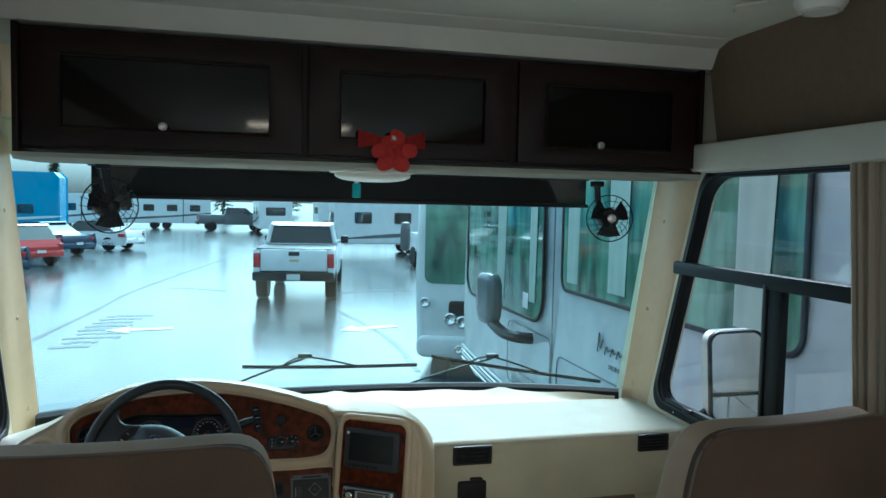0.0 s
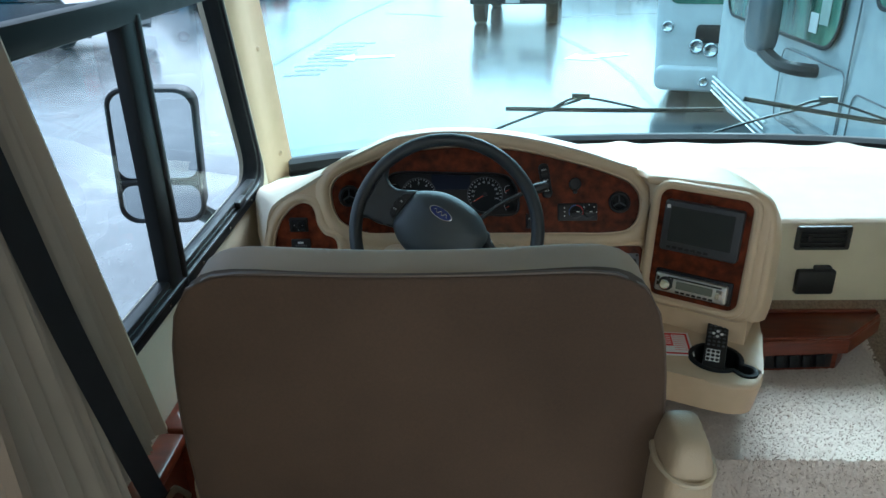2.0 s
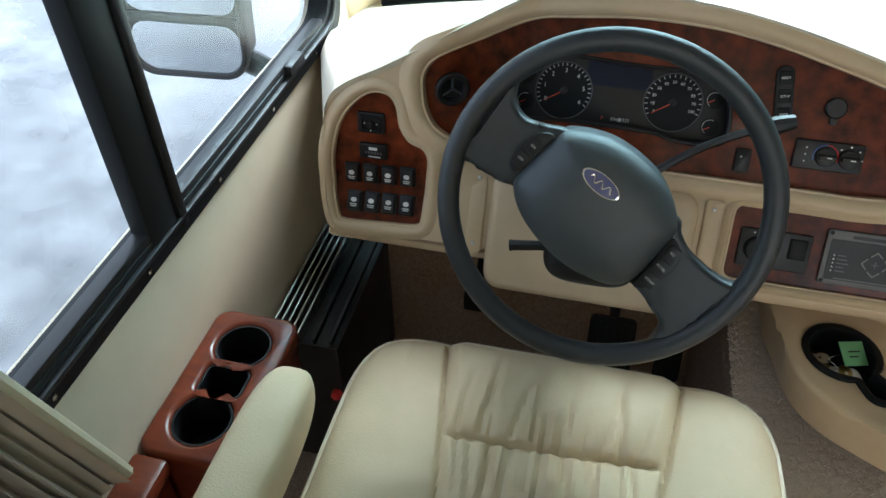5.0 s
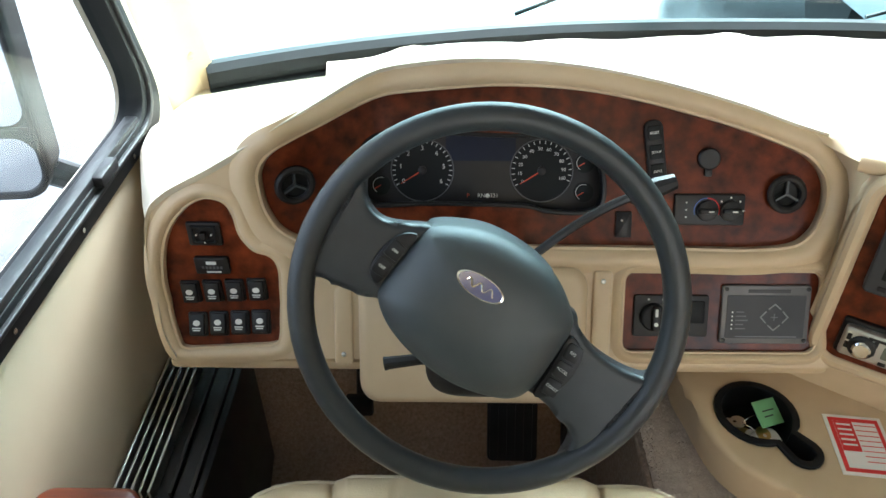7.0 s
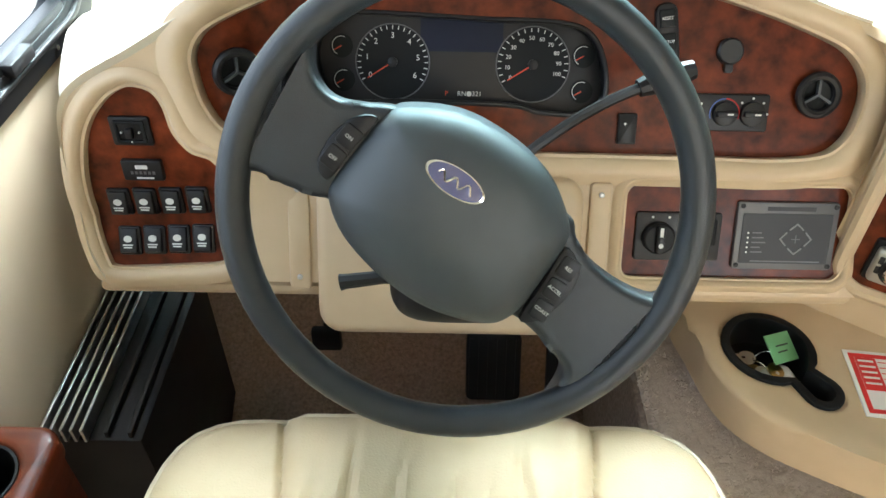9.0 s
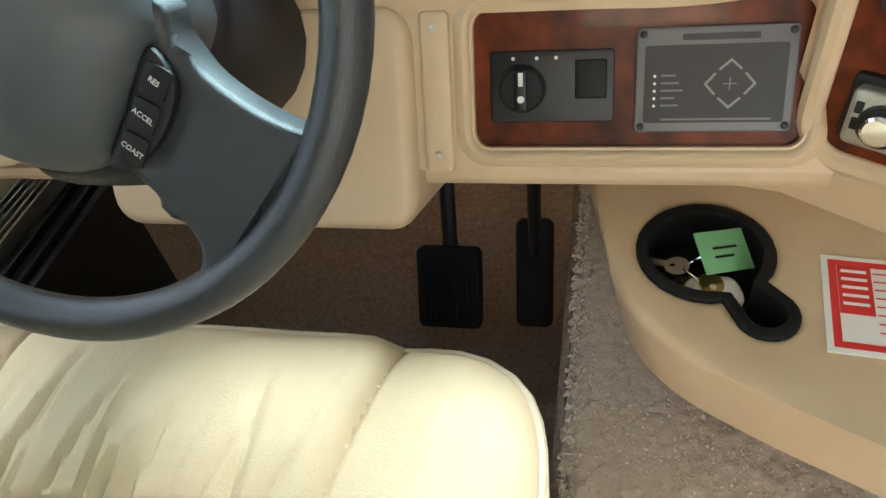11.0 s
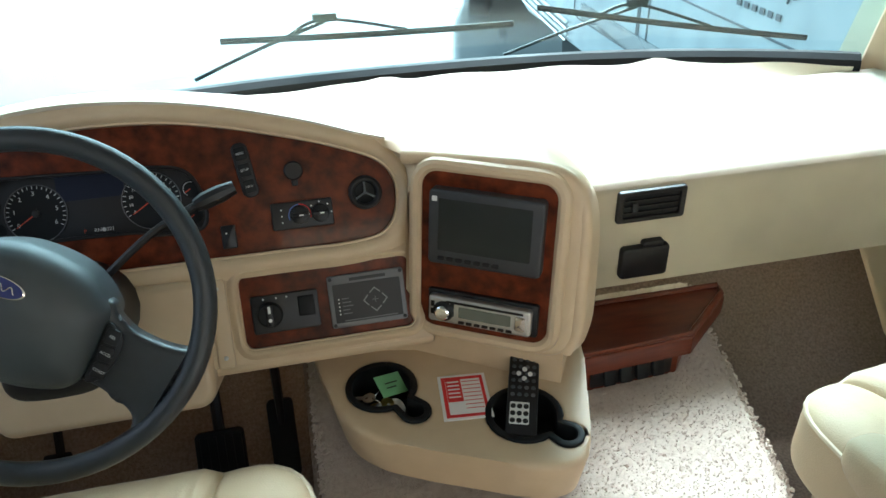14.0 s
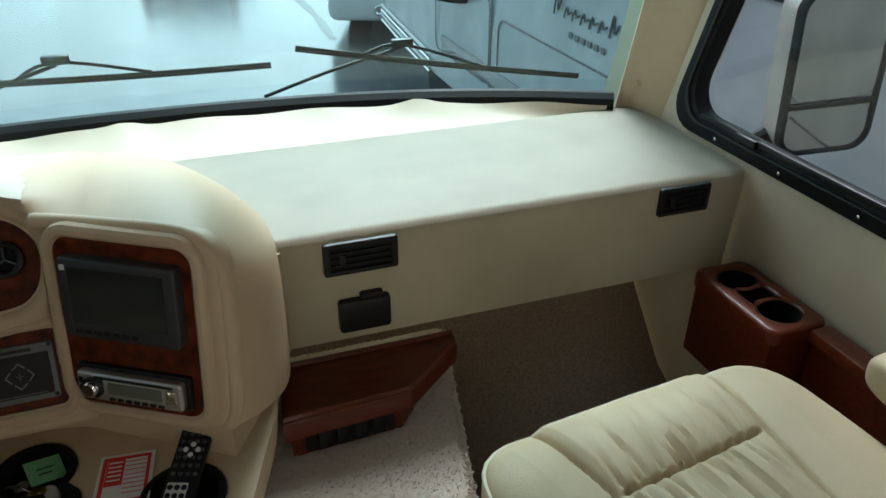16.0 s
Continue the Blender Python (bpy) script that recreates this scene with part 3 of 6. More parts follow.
for v in np.linspace(0.08, 1, 14).tolist():
    a = FACE @ fz(-0.191 + 0.108 * min(1.0, v / 0.26) ** 0.6, 0.818 - 0.290 * v).to_3d()
    a += Vector((0, -0.005, 0.002))
    b = CONSOLE @ Vector((-0.040 - 0.006 * min(1.0, v * 4), 0.218 - 0.29 * v, 0.001))
    c = Vector((a.x + (b.x - a.x) * 0.75, a.y + (b.y - a.y) * 0.10, (a.z + b.z) / 2))
    w = math.exp(-(v / 0.10) ** 2)
    hollow.append([((1 - u) ** 2 * a + 2 * u * (1 - u) * c + u * u * b).lerp(front[i], 0.55 * w) for i, u in enumerate(np.linspace(0, 1, 11).tolist())])
part("hollow", loft(hollow), CREAM, con, "smooth cream hollow between the two faces")
rows = saddle + rows
part("hood", loft(rows), CREAM, con, "smooth moulded hood running into the dashboard")
part("edge_roll", tube([CONSOLE @ Vector((0.09 + (p.x - 0.09) * 0.965, 0.07 + (p.y - 0.07) * 0.965, -0.009)) for p in crest], 0.0115, 12), CREAM, con, "rounded cream edge of the console face")
part("rim", tube([CONSOLE @ Vector((p.x, p.y, 0.003)) for p in grow(CW, 0.006)], 0.011, 10, closed=True), CREAM, con)
part("burl_panel", plate(CW, CONSOLE, 0.003, 0.007), BURL, con, "dark burl wood console panel")
# shelf with wells below
SHELF = smooth_loop([(-0.302, 2.19), (-0.291, 2.122), (-0.272, 2.036), (-0.232, 1.982), (-0.165, 1.940), (-0.090, 1.903), (-0.016, 1.868), (0.032, 1.856), (0.069, 1.868), (0.093, 1.914), (0.122, 2.00), (0.160, 2.12), (0.165, 2.22), (0.10, 2.28), (-0.10, 2.30), (-0.28, 2.28)], 5)
flat = axes((0, 0, 0.453), (1, 0, 0), (0, 1, 0), (0, 0, 1))


def well(cx, cy, r, tx, ty, tr):
    """A round well with a small round tail, as one outline."""
    a = math.atan2(ty - cy, tx - cx)
    out = []
    g, h = math.asin(tr / r * 0.8), 2.1
    for k in range(25):
        t = a + g + (2 * math.pi - 2 * g) * k / 24
        out.append(Vector((cx + r * math.cos(t), cy + r * math.sin(t))))
    for k in range(11):
        t = a - math.pi / 2 + math.pi * k / 10
        out.append(Vector((tx + tr * math.cos(t), ty + tr * math.sin(t))))
    return out


W1, W2 = well(-0.200, 2.086, 0.055, -0.157, 2.017, 0.022), well(0.006, 1.971, 0.057, 0.056, 1.914, 0.022)
shelf = plate(SHELF, flat, -0.085, 0.0, 0.010, holes=(W1, W2), seg=3)
for v in shelf.verts:
    if v.co.z < 0.41:
        k = (0.453 - v.co.z) / 0.085
        v.co.x += (-0.02 - v.co.x) * 0.05 * k
        v.co.y += (2.2 - v.co.y) * 0.05 * k
part("shelf", shelf, CREAM, con, "cream shelf with two cup wells")
for w in (W1, W2):
    part("cup_well", merge(plate(w, flat, -0.050, -0.046), plate(grow(w, 0.004), flat, -0.046, 0.003, 0.002, holes=(grow(w, -0.007),))), RUBBER, con, "black rubber cup well")
part("neck", plate([Vector(p) for p in ((-0.295, 2.20), (-0.13, 2.165), (0.085, 2.022), (0.140, 2.12), (0.10, 2.30), (-0.28, 2.30))], flat, -0.01, 0.075, 0.01), CREAM, con)

# ---- passenger dashboard ----
pd = thing("passenger_dashboard", "cream padded passenger dashboard shelf", "dashboard", (0.7, 2.3, 0.4))
prof = [(2.42, 0.412), (2.315, 0.416), (2.300, 0.422), (2.287, 0.63)] + [(2.307 - 0.020 * math.cos(radians(a)), 0.640 + 0.020 * math.sin(radians(a))) for a in (10, 30, 50, 70, 90)] + [(2.45, 0.662), (2.60, 0.663), (2.72, 0.662), (2.735, 0.655), (2.738, 0.60)]
part("front_panel", thicken(loft([[(x, y, z) for y, z in prof[:6]] for x in np.linspace(0.10, 1.188, 12)]), 0.004), PAD, pd, "cream padded front panel")
part("padded_shelf", thicken(loft([[(x, y, z) for y, z in prof[5:]] for x in np.linspace(-0.12, 1.188, 14)]), 0.004), PAD, pd, "flat cream padded shelf")
part("end_trim", tube([(0.205, y - 0.004, z) for y, z in prof[2:5]], 0.005, 6), CREAM, pd)
fab = loft([[(x, 2.725 + (ws_y(x, 0.66) - 0.045 - 2.725) * t, 0.644 + 0.034 * t * t + 0.0022 * math.sin(23 * x + 5 * t) * (0.3 + t) + 0.012 * max(0, math.sin(9.1 * x + 2)) ** 14 * t) for t in np.linspace(0, 1, 7)] for x in np.linspace(-0.9, 1.1, 70)])
single("dashboard_cloth", fab, WALLV, "loose cream cloth strip along the windscreen base", "cloth")


def vent(m, w, h, name, label, group="dashboard vents"):
    t = thing(name, label, "air vent", m.translation, group)
    part("frame", plate(rounded(-w / 2, w / 2, -h / 2, h / 2, 0.006), m, -0.002, 0.007, 0.003, holes=(rounded(-w / 2 + 0.012, w / 2 - 0.012, -h / 2 + 0.010, h / 2 - 0.010, 0.003),)), BLACK, t)
    part("back", plate(rounded(-w / 2 + 0.01, w / 2 - 0.01, -h / 2 + 0.008, h / 2 - 0.008, 0.003), m, -0.001, 0.001), RUBBER, t)
    for k in range(3):
        u = -h / 2 + 0.014 + (h - 0.028) * (k + 0.5) / 3
        part("slat", box(-w / 2 + 0.014, w / 2 - 0.014, u - 0.0012, u + 0.0012, 0.001, 0.006, m=m), BLACK, t)
    part("thumb_tab", box(-0.006, 0.006, -0.010, 0.010, 0.004, 0.009, 0.002, m=m @ Matrix.Translation((-w * 0.25, 0, 0))), BLACK, t)


vent(PDASH @ Matrix.Translation((0.351, 0.612, 0.006)), 0.138, 0.066, "dashboard_vent", "black rectangular air vent in the cream dashboard")
vent(PDASH @ Matrix.Translation((1.038, 0.617, 0.006)), 0.122, 0.063, "dashboard_vent", "black rectangular air vent in the cream dashboard")
ash = thing("ashtray", "closed black plastic ashtray in the cream dashboard", "ashtray", (0.34, 2.29, 0.5))
part("body", plate(rounded(0.303, 0.403, 0.450, 0.520, 0.008), PDASH, -0.002, 0.014, 0.006), BLACK, ash)
part("pull_tab", plate(rounded(0.345, 0.390, 0.518, 0.531, 0.006), PDASH, -0.002, 0.012, 0.004), BLACK, ash)

# ---- cherry fold-out shelf with switches below the dashboard ----
ws_ = thing("wooden_switch_shelf", "glossy red cherry wood shelf with a switch row", "shelf", (0.33, 2.2, 0.3))
top = [Vector(p) for p in ((0.165, 2.132), (0.400, 2.145), (0.528, 2.252), (0.530, 2.292), (0.180, 2.292))]
part("top", plate(top, axes((0, 0, 0.352), (1, 0, 0), (0, 1, 0), (0, 0, 1)), 0, 0.043, 0.008, seg=3), CHERRY, ws_)
part("lip", tube([(p.x, p.y, 0.397) for p in grow(top, -0.008)], 0.006, 6, closed=True), CHERRY, ws_, "raised wooden lip round the tray")
low = [Vector(p) for p in ((0.178, 2.150), (0.385, 2.160), (0.420, 2.20), (0.420, 2.30), (0.180, 2.30))]
part("body", plate(low, axes((0, 0, 0.290), (1, 0, 0), (0, 1, 0), (0, 0, 1)), 0, 0.063, 0.003), CHERRY, ws_)
mt = axes((0.285, 2.154, 0.327), (0.998, 0.05, 0), (0, 0, 1), (0.05, -0.998, 0))
sp = part("switch_plate", plate(rounded(-0.085, 0.085, -0.022, 0.022, 0.004), mt, -0.004, 0.003), BLACK, ws_)
for k in range(4):
    part("rocker", box(-0.012, 0.012, -0.017, 0.017, 0.002, 0.014, 0.003, m=mt @ Matrix.Translation((-0.05 + 0.034 * k, 0, 0)) @ pose(0, 0, 0, -14)), RUBBER, sp)

# ---- engine cover, carpeted ----
def carpet_patch(name, label, mat, x0, x1, top, nx, ny, y0, y1, amp):
    rng = np.random.default_rng(3)
    rows = []
    for j in range(ny + 1):
        y = y0 + (y1 - y0) * j / ny
        rows.append([(x0(y) + (x1(y) - x0(y)) * i / nx, y, top(y, i / nx) + amp * rng.random()) for i in range(nx + 1)])
    return single(name, loft(rows), mat, label, "carpet", kind="", smooth=True)


def hump(y, u):
    z = 0.295 if y > 1.80 else FLOOR + 0.01 + (0.295 - FLOOR) * max(0, (y - 1.45) / 0.35) ** 0.7
    e = min(u, 1 - u)
    return z - 0.02 * max(0, 1 - e / 0.03) ** 2


cover = carpet_patch("engine_cover_carpet", "thick beige cut-pile carpet over the engine cover", CARPET, lambda y: -0.325, lambda y: 0.53 + 0.23 * (y - 2.265), hump, 190, 210, 1.44, 2.44, 0.0035)
gen = np.random.default_rng(8)
count = 34000
ty = 1.46 + 0.975 * gen.random(count)
tx = -0.322 + (0.85 + 0.23 * (ty - 2.265)) * gen.random(count)
tz = np.array([hump(y, 0.5) for y in ty]) - 0.002
ang = gen.random(count) * 2 * math.pi
lean_x, lean_y = 0.007 * (gen.random(count) - 0.5), 0.007 * (gen.random(count) - 0.5)
tall, wide = 0.0034 + 0.0030 * gen.random(count), 0.0036 + 0.0020 * gen.random(count)
pile = np.zeros((count, 4, 3))
for k in range(3):
    pile[:, k] = np.stack([tx + wide * np.cos(ang + 2.094 * k), ty + wide * np.sin(ang + 2.094 * k), tz], 1)
pile[:, 3] = np.stack([tx + lean_x, ty + lean_y, tz + tall], 1)
idx = np.arange(count)[:, None] * 4
faces = np.concatenate([idx + np.array([[0, 1, 3]]), idx + np.array([[1, 2, 3]]), idx + np.array([[2, 0, 3]])])
pm = bpy.data.meshes.new("carpet_pile")
pm.from_pydata(pile.reshape(-1, 3).tolist(), [], faces.tolist())
pm.materials.append(CARPET)
tagged(new("carpet_pile", pm), "beige cut-pile tufts of the engine cover carpet", "carpet", "", "stuff")
eng = bmesh.new()
rows = []
for y in np.linspace(1.45, 2.44, 20):
    xr, zt = 0.53 + 0.23 * (y - 2.265), hump(y, 0.0)
    rows.append([(-0.335, y, FLOOR), (-0.325, y, zt), (-0.322, y, zt + 0.004), (xr - 0.002, y, zt + 0.004), (xr, y, zt), (xr + 0.015, y, FLOOR)])
single("engine_cover", loft(rows), CARPETDARK, "brown carpeted engine cover between the footwells", "engine cover")
single("trim_carpet_edge", tube([(-0.322, y, hump(y, 0)) for y in np.linspace(1.5, 2.42, 30)], 0.009, 8), CARPETDARK, "bound carpet edge", kind="structure")
# footwell toe board
single("floor_toe_board", thicken(loft([[(x, y, z) for x in (-1.19, 1.19)] for y, z in ((2.25, FLOOR + 0.006), (2.45, 0.02), (2.72, 0.30), (2.80, 0.62))]), 0.01), CARPETDARK, "brown carpeted toe board", kind="structure")


# ---- seats ----
DARKPIPE = material("brown_piping", (0.11, 0.08, 0.06), 0.5)

def seat(name, label, m, arm_up):
    t = thing(name, label, "seat", m.translation, "cab seats")
    t.matrix_basis = m.copy()

    pr = random.Random(21)
    folds = [[(-0.125 + 0.0235 * k + pr.uniform(-0.006, 0.006), pr.uniform(0.35, 1.0), pr.uniform(0.0046, 0.0058), pr.uniform(-0.05, 0.22), pr.uniform(0.055, 0.130)) for k in range(11)] for _ in range(2)]

    def mid_shape(p):
        q = p.copy()
        if p.z > 0:
            k = min(1.0, p.z / 0.05)
            half = 0.148 + 0.16 * (p.y - 0.092)
            u = abs(p.x) - half
            inside = min(1.0, max(0.0, -u / 0.02))
            f = (p.y - 0.092) if p.y > 0.092 else (0.092 - p.y) * 0.8
            row = 0 if p.y > 0.092 else 1
            fold = 0.0
            for fx, fd, fs, slant, reach in folds[row]:
                g = (p.x - fx - slant * f - 0.004 * noise.noise(Vector((fx * 50, p.y * 14, 2)))) / fs
                if abs(g) < 4:
                    fold += fd * (math.exp(-g * g) - 0.22 * math.exp(-((abs(g) - 1.9) ** 2))) * math.exp(-(f / reach) ** 2)
            fade = min(1, f / 0.014 + 0.3)
            puff = 0.012 * (1 - math.exp(-f / 0.03)) * inside
            seam = math.exp(-((p.y - 0.092 - 0.006 * math.sin(p.x * 9)) / 0.0045) ** 2) * inside
            side = math.exp(-(u / 0.0038) ** 2)
            roll = 0.009 * min(1.0, max(0.0, u / 0.06))
            q.z += k * (-0.0112 * fold * fade * inside - 0.011 * seam - 0.008 * side + puff + roll - 0.006)
            q.z += k * 0.0022 * noise.noise(Vector((p.x * 14, p.y * 14, 7)))
        return q

    sub = {}

    def pt(key, bm, mat, lab="", parent=None):
        bm.transform(m)
        ob = new(key, finish(bm, key, mat))
        par = parent or t
        ob.parent = par
        ob.matrix_parent_inverse = (m if par is t else Matrix()).inverted()
        return tagged(ob, lab)

    def front_round(p):
        q = mid_shape(p)
        q.z -= 0.25 * max(0, p.y - 0.15) ** 1.6 if p.z > 0 else 0
        return q

    # cushion: gathered centre and two bolsters
    cu = pt("cushion", pillow(Matrix.Translation((-0.006, 0.004, 0.398)), 0.606, 0.54, 0.165, 6.0, 165, front_round), LEATHER, "cream leather cushion with gathered folds")
    edge = []
    for a in np.linspace(0, 2 * math.pi, 96, endpoint=False):
        c_, s_ = math.cos(a), math.sin(a)
        r = 0.985 * (abs(c_) ** 6 + abs(s_) ** 6) ** (-1 / 6)
        q = front_round(Vector((c_ * r * 0.305, s_ * r * 0.272, 0.056)))
        edge.append((q.x - 0.006, q.y + 0.004, q.z + 0.394))
    pt("cushion_piping", tube(edge, 0.0042, 6, closed=True), PIPING, "", cu)
    pt("base", box(-0.27, 0.27, -0.25, 0.2, 0.20, 0.33, 0.03, 3), LEATHER, "cream leather seat skirt")
    pt("pedestal", box(-0.16, 0.16, -0.2, 0.16, FLOOR, 0.21, 0.01), BLACK, "black steel seat pedestal")
    # backrest: leather front with piping, cloth rear panel with its shade in the colour
    lean = Matrix.Translation((0, -0.345, 0.352)) @ pose(0, 0, 0, 7, 0, 0)

    def back_shape(p):
        q = p.copy()
        z = (p.z + 0.34) / 0.68
        q.x *= 0.92 + 0.09 * math.sin(min(1.0, (1 - z) * 2.4) * math.pi / 2)
        q.y *= 1 - 0.38 * max(0, z) ** 2
        q.y += 0.03 * (abs(p.x) / 0.3) ** 2 * (1 if p.y > 0 else 0.6)
        return q

    def rear_shape(p):
        q = back_shape(p)
        q.y += 0.026 * max(0, (p.z + 0.34) / 0.68) ** 2
        return q

    pt("backrest", pillow(lean @ Matrix.Translation((0, 0.01, 0.340)), 0.585, 0.125, 0.655, 9, 18, back_shape), SHADEDLEATHER, "cream backrest edge coloured as in shadow, front padded")
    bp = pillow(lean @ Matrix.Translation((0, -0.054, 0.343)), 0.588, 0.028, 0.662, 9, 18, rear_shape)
    rear = pt("rear_panel", bp, SHADEDCLOTH, "tan back panel darkened for its shaded side, edged with piping")
    pip = []
    for a in np.linspace(0, 2 * math.pi, 72, endpoint=False):
        c, s = math.cos(a), math.sin(a)
        r = (abs(c) ** 9 + abs(s) ** 9) ** (-1 / 9)
        p = rear_shape(Vector((c * r * 0.2925, -0.012, s * r * 0.329)))
        pip.append(lean @ Vector((p.x, p.y - 0.046, p.z + 0.343)))
    pt("piping", tube(pip, 0.0045, 6, closed=True), DARKPIPE, "", rear)
    for s, up in ((-1, arm_up[0]), (1, arm_up[1])):
        if up:
            a = pillow(Matrix.Translation((s * 0.314, -0.44, 0.598)) @ pose(0, 0, 0, 6, 0, 0), 0.066, 0.11, 0.46, 4, 10)
        else:
            a = pillow(Matrix.Translation((s * 0.352, -0.092, 0.535)), 0.085, 0.376, 0.085, 3.5, 10)
        ar = pt("armrest", a, SHADEDARM if up else LEATHER, "padded cream leather armrest")
        if up:
            cap = [(s * 0.314 + 0.033 * math.cos(q), -0.46 + 0.055 * math.sin(q), 0.780) for q in np.linspace(0, 2 * math.pi, 28, endpoint=False)]
            pt("piping", tube(cap, 0.004, 6, closed=True), PIPING, "", ar)
    return t


driver = seat("driver_chair", "cream leather driver's captain chair facing the dashboard", pose(-0.614, 1.69, 0.015), (False, True))
passenger = seat("passenger_chair", "cream leather passenger captain chair turned slightly inward", pose(0.738, 1.675, 0.0, 0, 0, 6), (False, False))

# ---- steering wheel ----
wheel = thing("steering_wheel", "dark slate steering wheel turned part way, with column stalks", "steering wheel", (-0.615, 1.95, 0.775))
WM = axes((-0.602, 1.940, 0.787), (1, 0, 0), (0, 0.454, 0.891), (0, -0.891, 0.454)) @ Matrix.Scale(0.965, 4)
part("rim", tube([WM @ Vector((0.198 * math.cos(a), 0.198 * math.sin(a), 0)) for a in np.linspace(0, 2 * math.pi, 72, endpoint=False)], 0.0140, 16, closed=True), RIMGRIP, wheel)
HUB = smooth_loop([(-0.040, 0.087), (0.009, 0.082), (0.053, 0.060), (0.084, 0.032), (0.101, -0.006), (0.099, -0.026), (0.079, -0.060), (0.057, -0.090), (0.030, -0.099), (-0.020, -0.085), (-0.061, -0.057), (-0.092, -0.022), (-0.104, 0.010), (-0.099, 0.027), (-0.080, 0.052), (-0.058, 0.078)], 5)
HUB = [p + Vector((-0.012, 0.0)) for p in HUB]
HC = Vector((-0.014, -0.006))
rows = []
for k, z in ((1.0, -0.060), (1.0, -0.004), (0.992, 0.006), (0.965, 0.014), (0.90, 0.023), (0.78, 0.032), (0.6, 0.039), (0.4, 0.043), (0.2, 0.045), (0.05, 0.0455), (0.0001, 0.0456)):
    rows.append([WM @ Vector((HC.x + (p.x - HC.x) * k, HC.y + (p.y - HC.y) * k, z)) for p in HUB + HUB[:1]])
hub = loft(rows)
bmesh.ops.remove_doubles(hub, verts=hub.verts[:], dist=0.0004)
part("airbag_cover", hub, SLATE, wheel, "smooth dark slate airbag cover")


def on_rim(*angles):
    return [(0.197 * math.cos(radians(a)), 0.197 * math.sin(radians(a))) for a in angles]


SPOKES = (([(0.04, 0.01), (0.100, -0.002), (0.109, -0.022), (0.125, -0.045), (0.149, -0.066), (0.172, -0.076)] + on_rim(-20, -30, -42, -54, -66) + [(0.091, -0.158), (0.095, -0.143), (0.087, -0.125), (0.063, -0.097), (0.01, -0.06)], ((0.097, -0.028), (0.110, -0.042), (0.110, -0.056), (0.098, -0.077), (0.077, -0.094), (0.061, -0.092), (0.078, -0.062)), ("RES", "ACCEL", "COAST")),
          ([(0.0, 0.05), (-0.041, 0.084), (-0.075, 0.089), (-0.097, 0.093), (-0.114, 0.104), (-0.124, 0.120)] + on_rim(130, 140, 150, 160, 170) + [(-0.170, 0.030), (-0.143, 0.019), (-0.107, 0.009), (-0.05, -0.01)], ((-0.061, 0.077), (-0.077, 0.080), (-0.097, 0.066), (-0.110, 0.045), (-0.109, 0.033), (-0.101, 0.028), (-0.082, 0.052)), ("ON", "OFF")))
for loop, pod_loop, words in SPOKES:
    lp = smooth_loop([Vector(p) + Vector((-0.012 * min(1.0, max(0.0, (0.19 - Vector(p).length) / 0.06)), 0)) for p in loop], 4)
    if sum(a.x * q.y - q.x * a.y for a, q in zip(lp, lp[1:] + lp[:1])) < 0:
        lp = lp[::-1]
    sp = part("spoke", plate(lp, WM, -0.022, 0.006, 0.009, seg=4), RIMGRIP, wheel)
    pl = smooth_loop([Vector(p) + Vector((-0.012, 0)) for p in pod_loop], 4)
    if sum(a.x * q.y - q.x * a.y for a, q in zip(pl, pl[1:] + pl[:1])) < 0:
        pl = pl[::-1]
    mid = sum(pl, Vector((0, 0))) / len(pl)
    pod = part("button_pod", plate(pl, WM, 0.000, 0.0125, 0.002), BLACK, sp, "black cruise control button pod")
    a, q = Vector(pod_loop[0]), Vector(pod_loop[-2])
    d = (q - a).normalized()
    for k in range(len(words)):
        at = mid + d * 0.0215 * (k - (len(words) - 1) / 2) + Vector((-d.y, d.x)) * 0.0
        bmx = WM @ pose(at.x, at.y, 0, 0, 0, math.degrees(math.atan2(d.y, d.x)) + 90)
        part("button", plate(rounded(-0.0085, 0.0085, -0.0095, 0.0095, 0.003), bmx, 0.012, 0.0142, 0.001), BLACK, pod)
        lettering(words[k], WM @ pose(at.x, at.y, 0.0145, 0, 0, -38), 0.0046, WHITEMARK, pod)
HM = WM @ pose(0, 0, 0, 0, 0, -35)
em = WM @ pose(-0.010, 0.033, 0.0435, -7, 3, -33)
ov = [Vector((0.0275 * p.x, 0.0115 * p.y)) for p in disc(0, 0, 1, 32)]
eb = part("badge", plate(ov, em, -0.004, 0.002, 0.0008), CHROME, wheel, "blue oval badge with a silver rim")
part("badge_field", plate([p * 0.9 for p in ov], em, 0.002, 0.0028), BLUE, eb)
part("badge_stroke", tube([em @ Vector((-0.016 + 0.032 * k, 0.0035 * math.sin(k * 17), 0.003)) for k in np.linspace(0, 1, 24)], 0.0009, 5), CHROME, eb)
part("shift_lever", tube(smooth_loop([WM @ Vector(p) for p in ((0.03, 0.0, -0.15), (0.10, 0.055, -0.150), (0.15, 0.085, -0.155), (0.195, 0.104, -0.160))], 6, False), 0.0055, 8), BLACK, wheel)
part("shift_knob", tube([WM @ Vector(p) for p in ((0.180, 0.098, -0.159), (0.195, 0.104, -0.160), (0.215, 0.111, -0.162), (0.236, 0.118, -0.164))], lambda t: 0.009 + 0.004 * math.sin(t * 3), 10), BLACK, wheel)
part("tilt_stalk", tube([WM @ Vector(p) for p in ((-0.03, -0.078, -0.06), (-0.075, -0.079, -0.06), (-0.111, -0.084, -0.06), (-0.116, -0.085, -0.06))], lambda t: 0.0055 + 0.0025 * t, 8), BLACK, wheel)
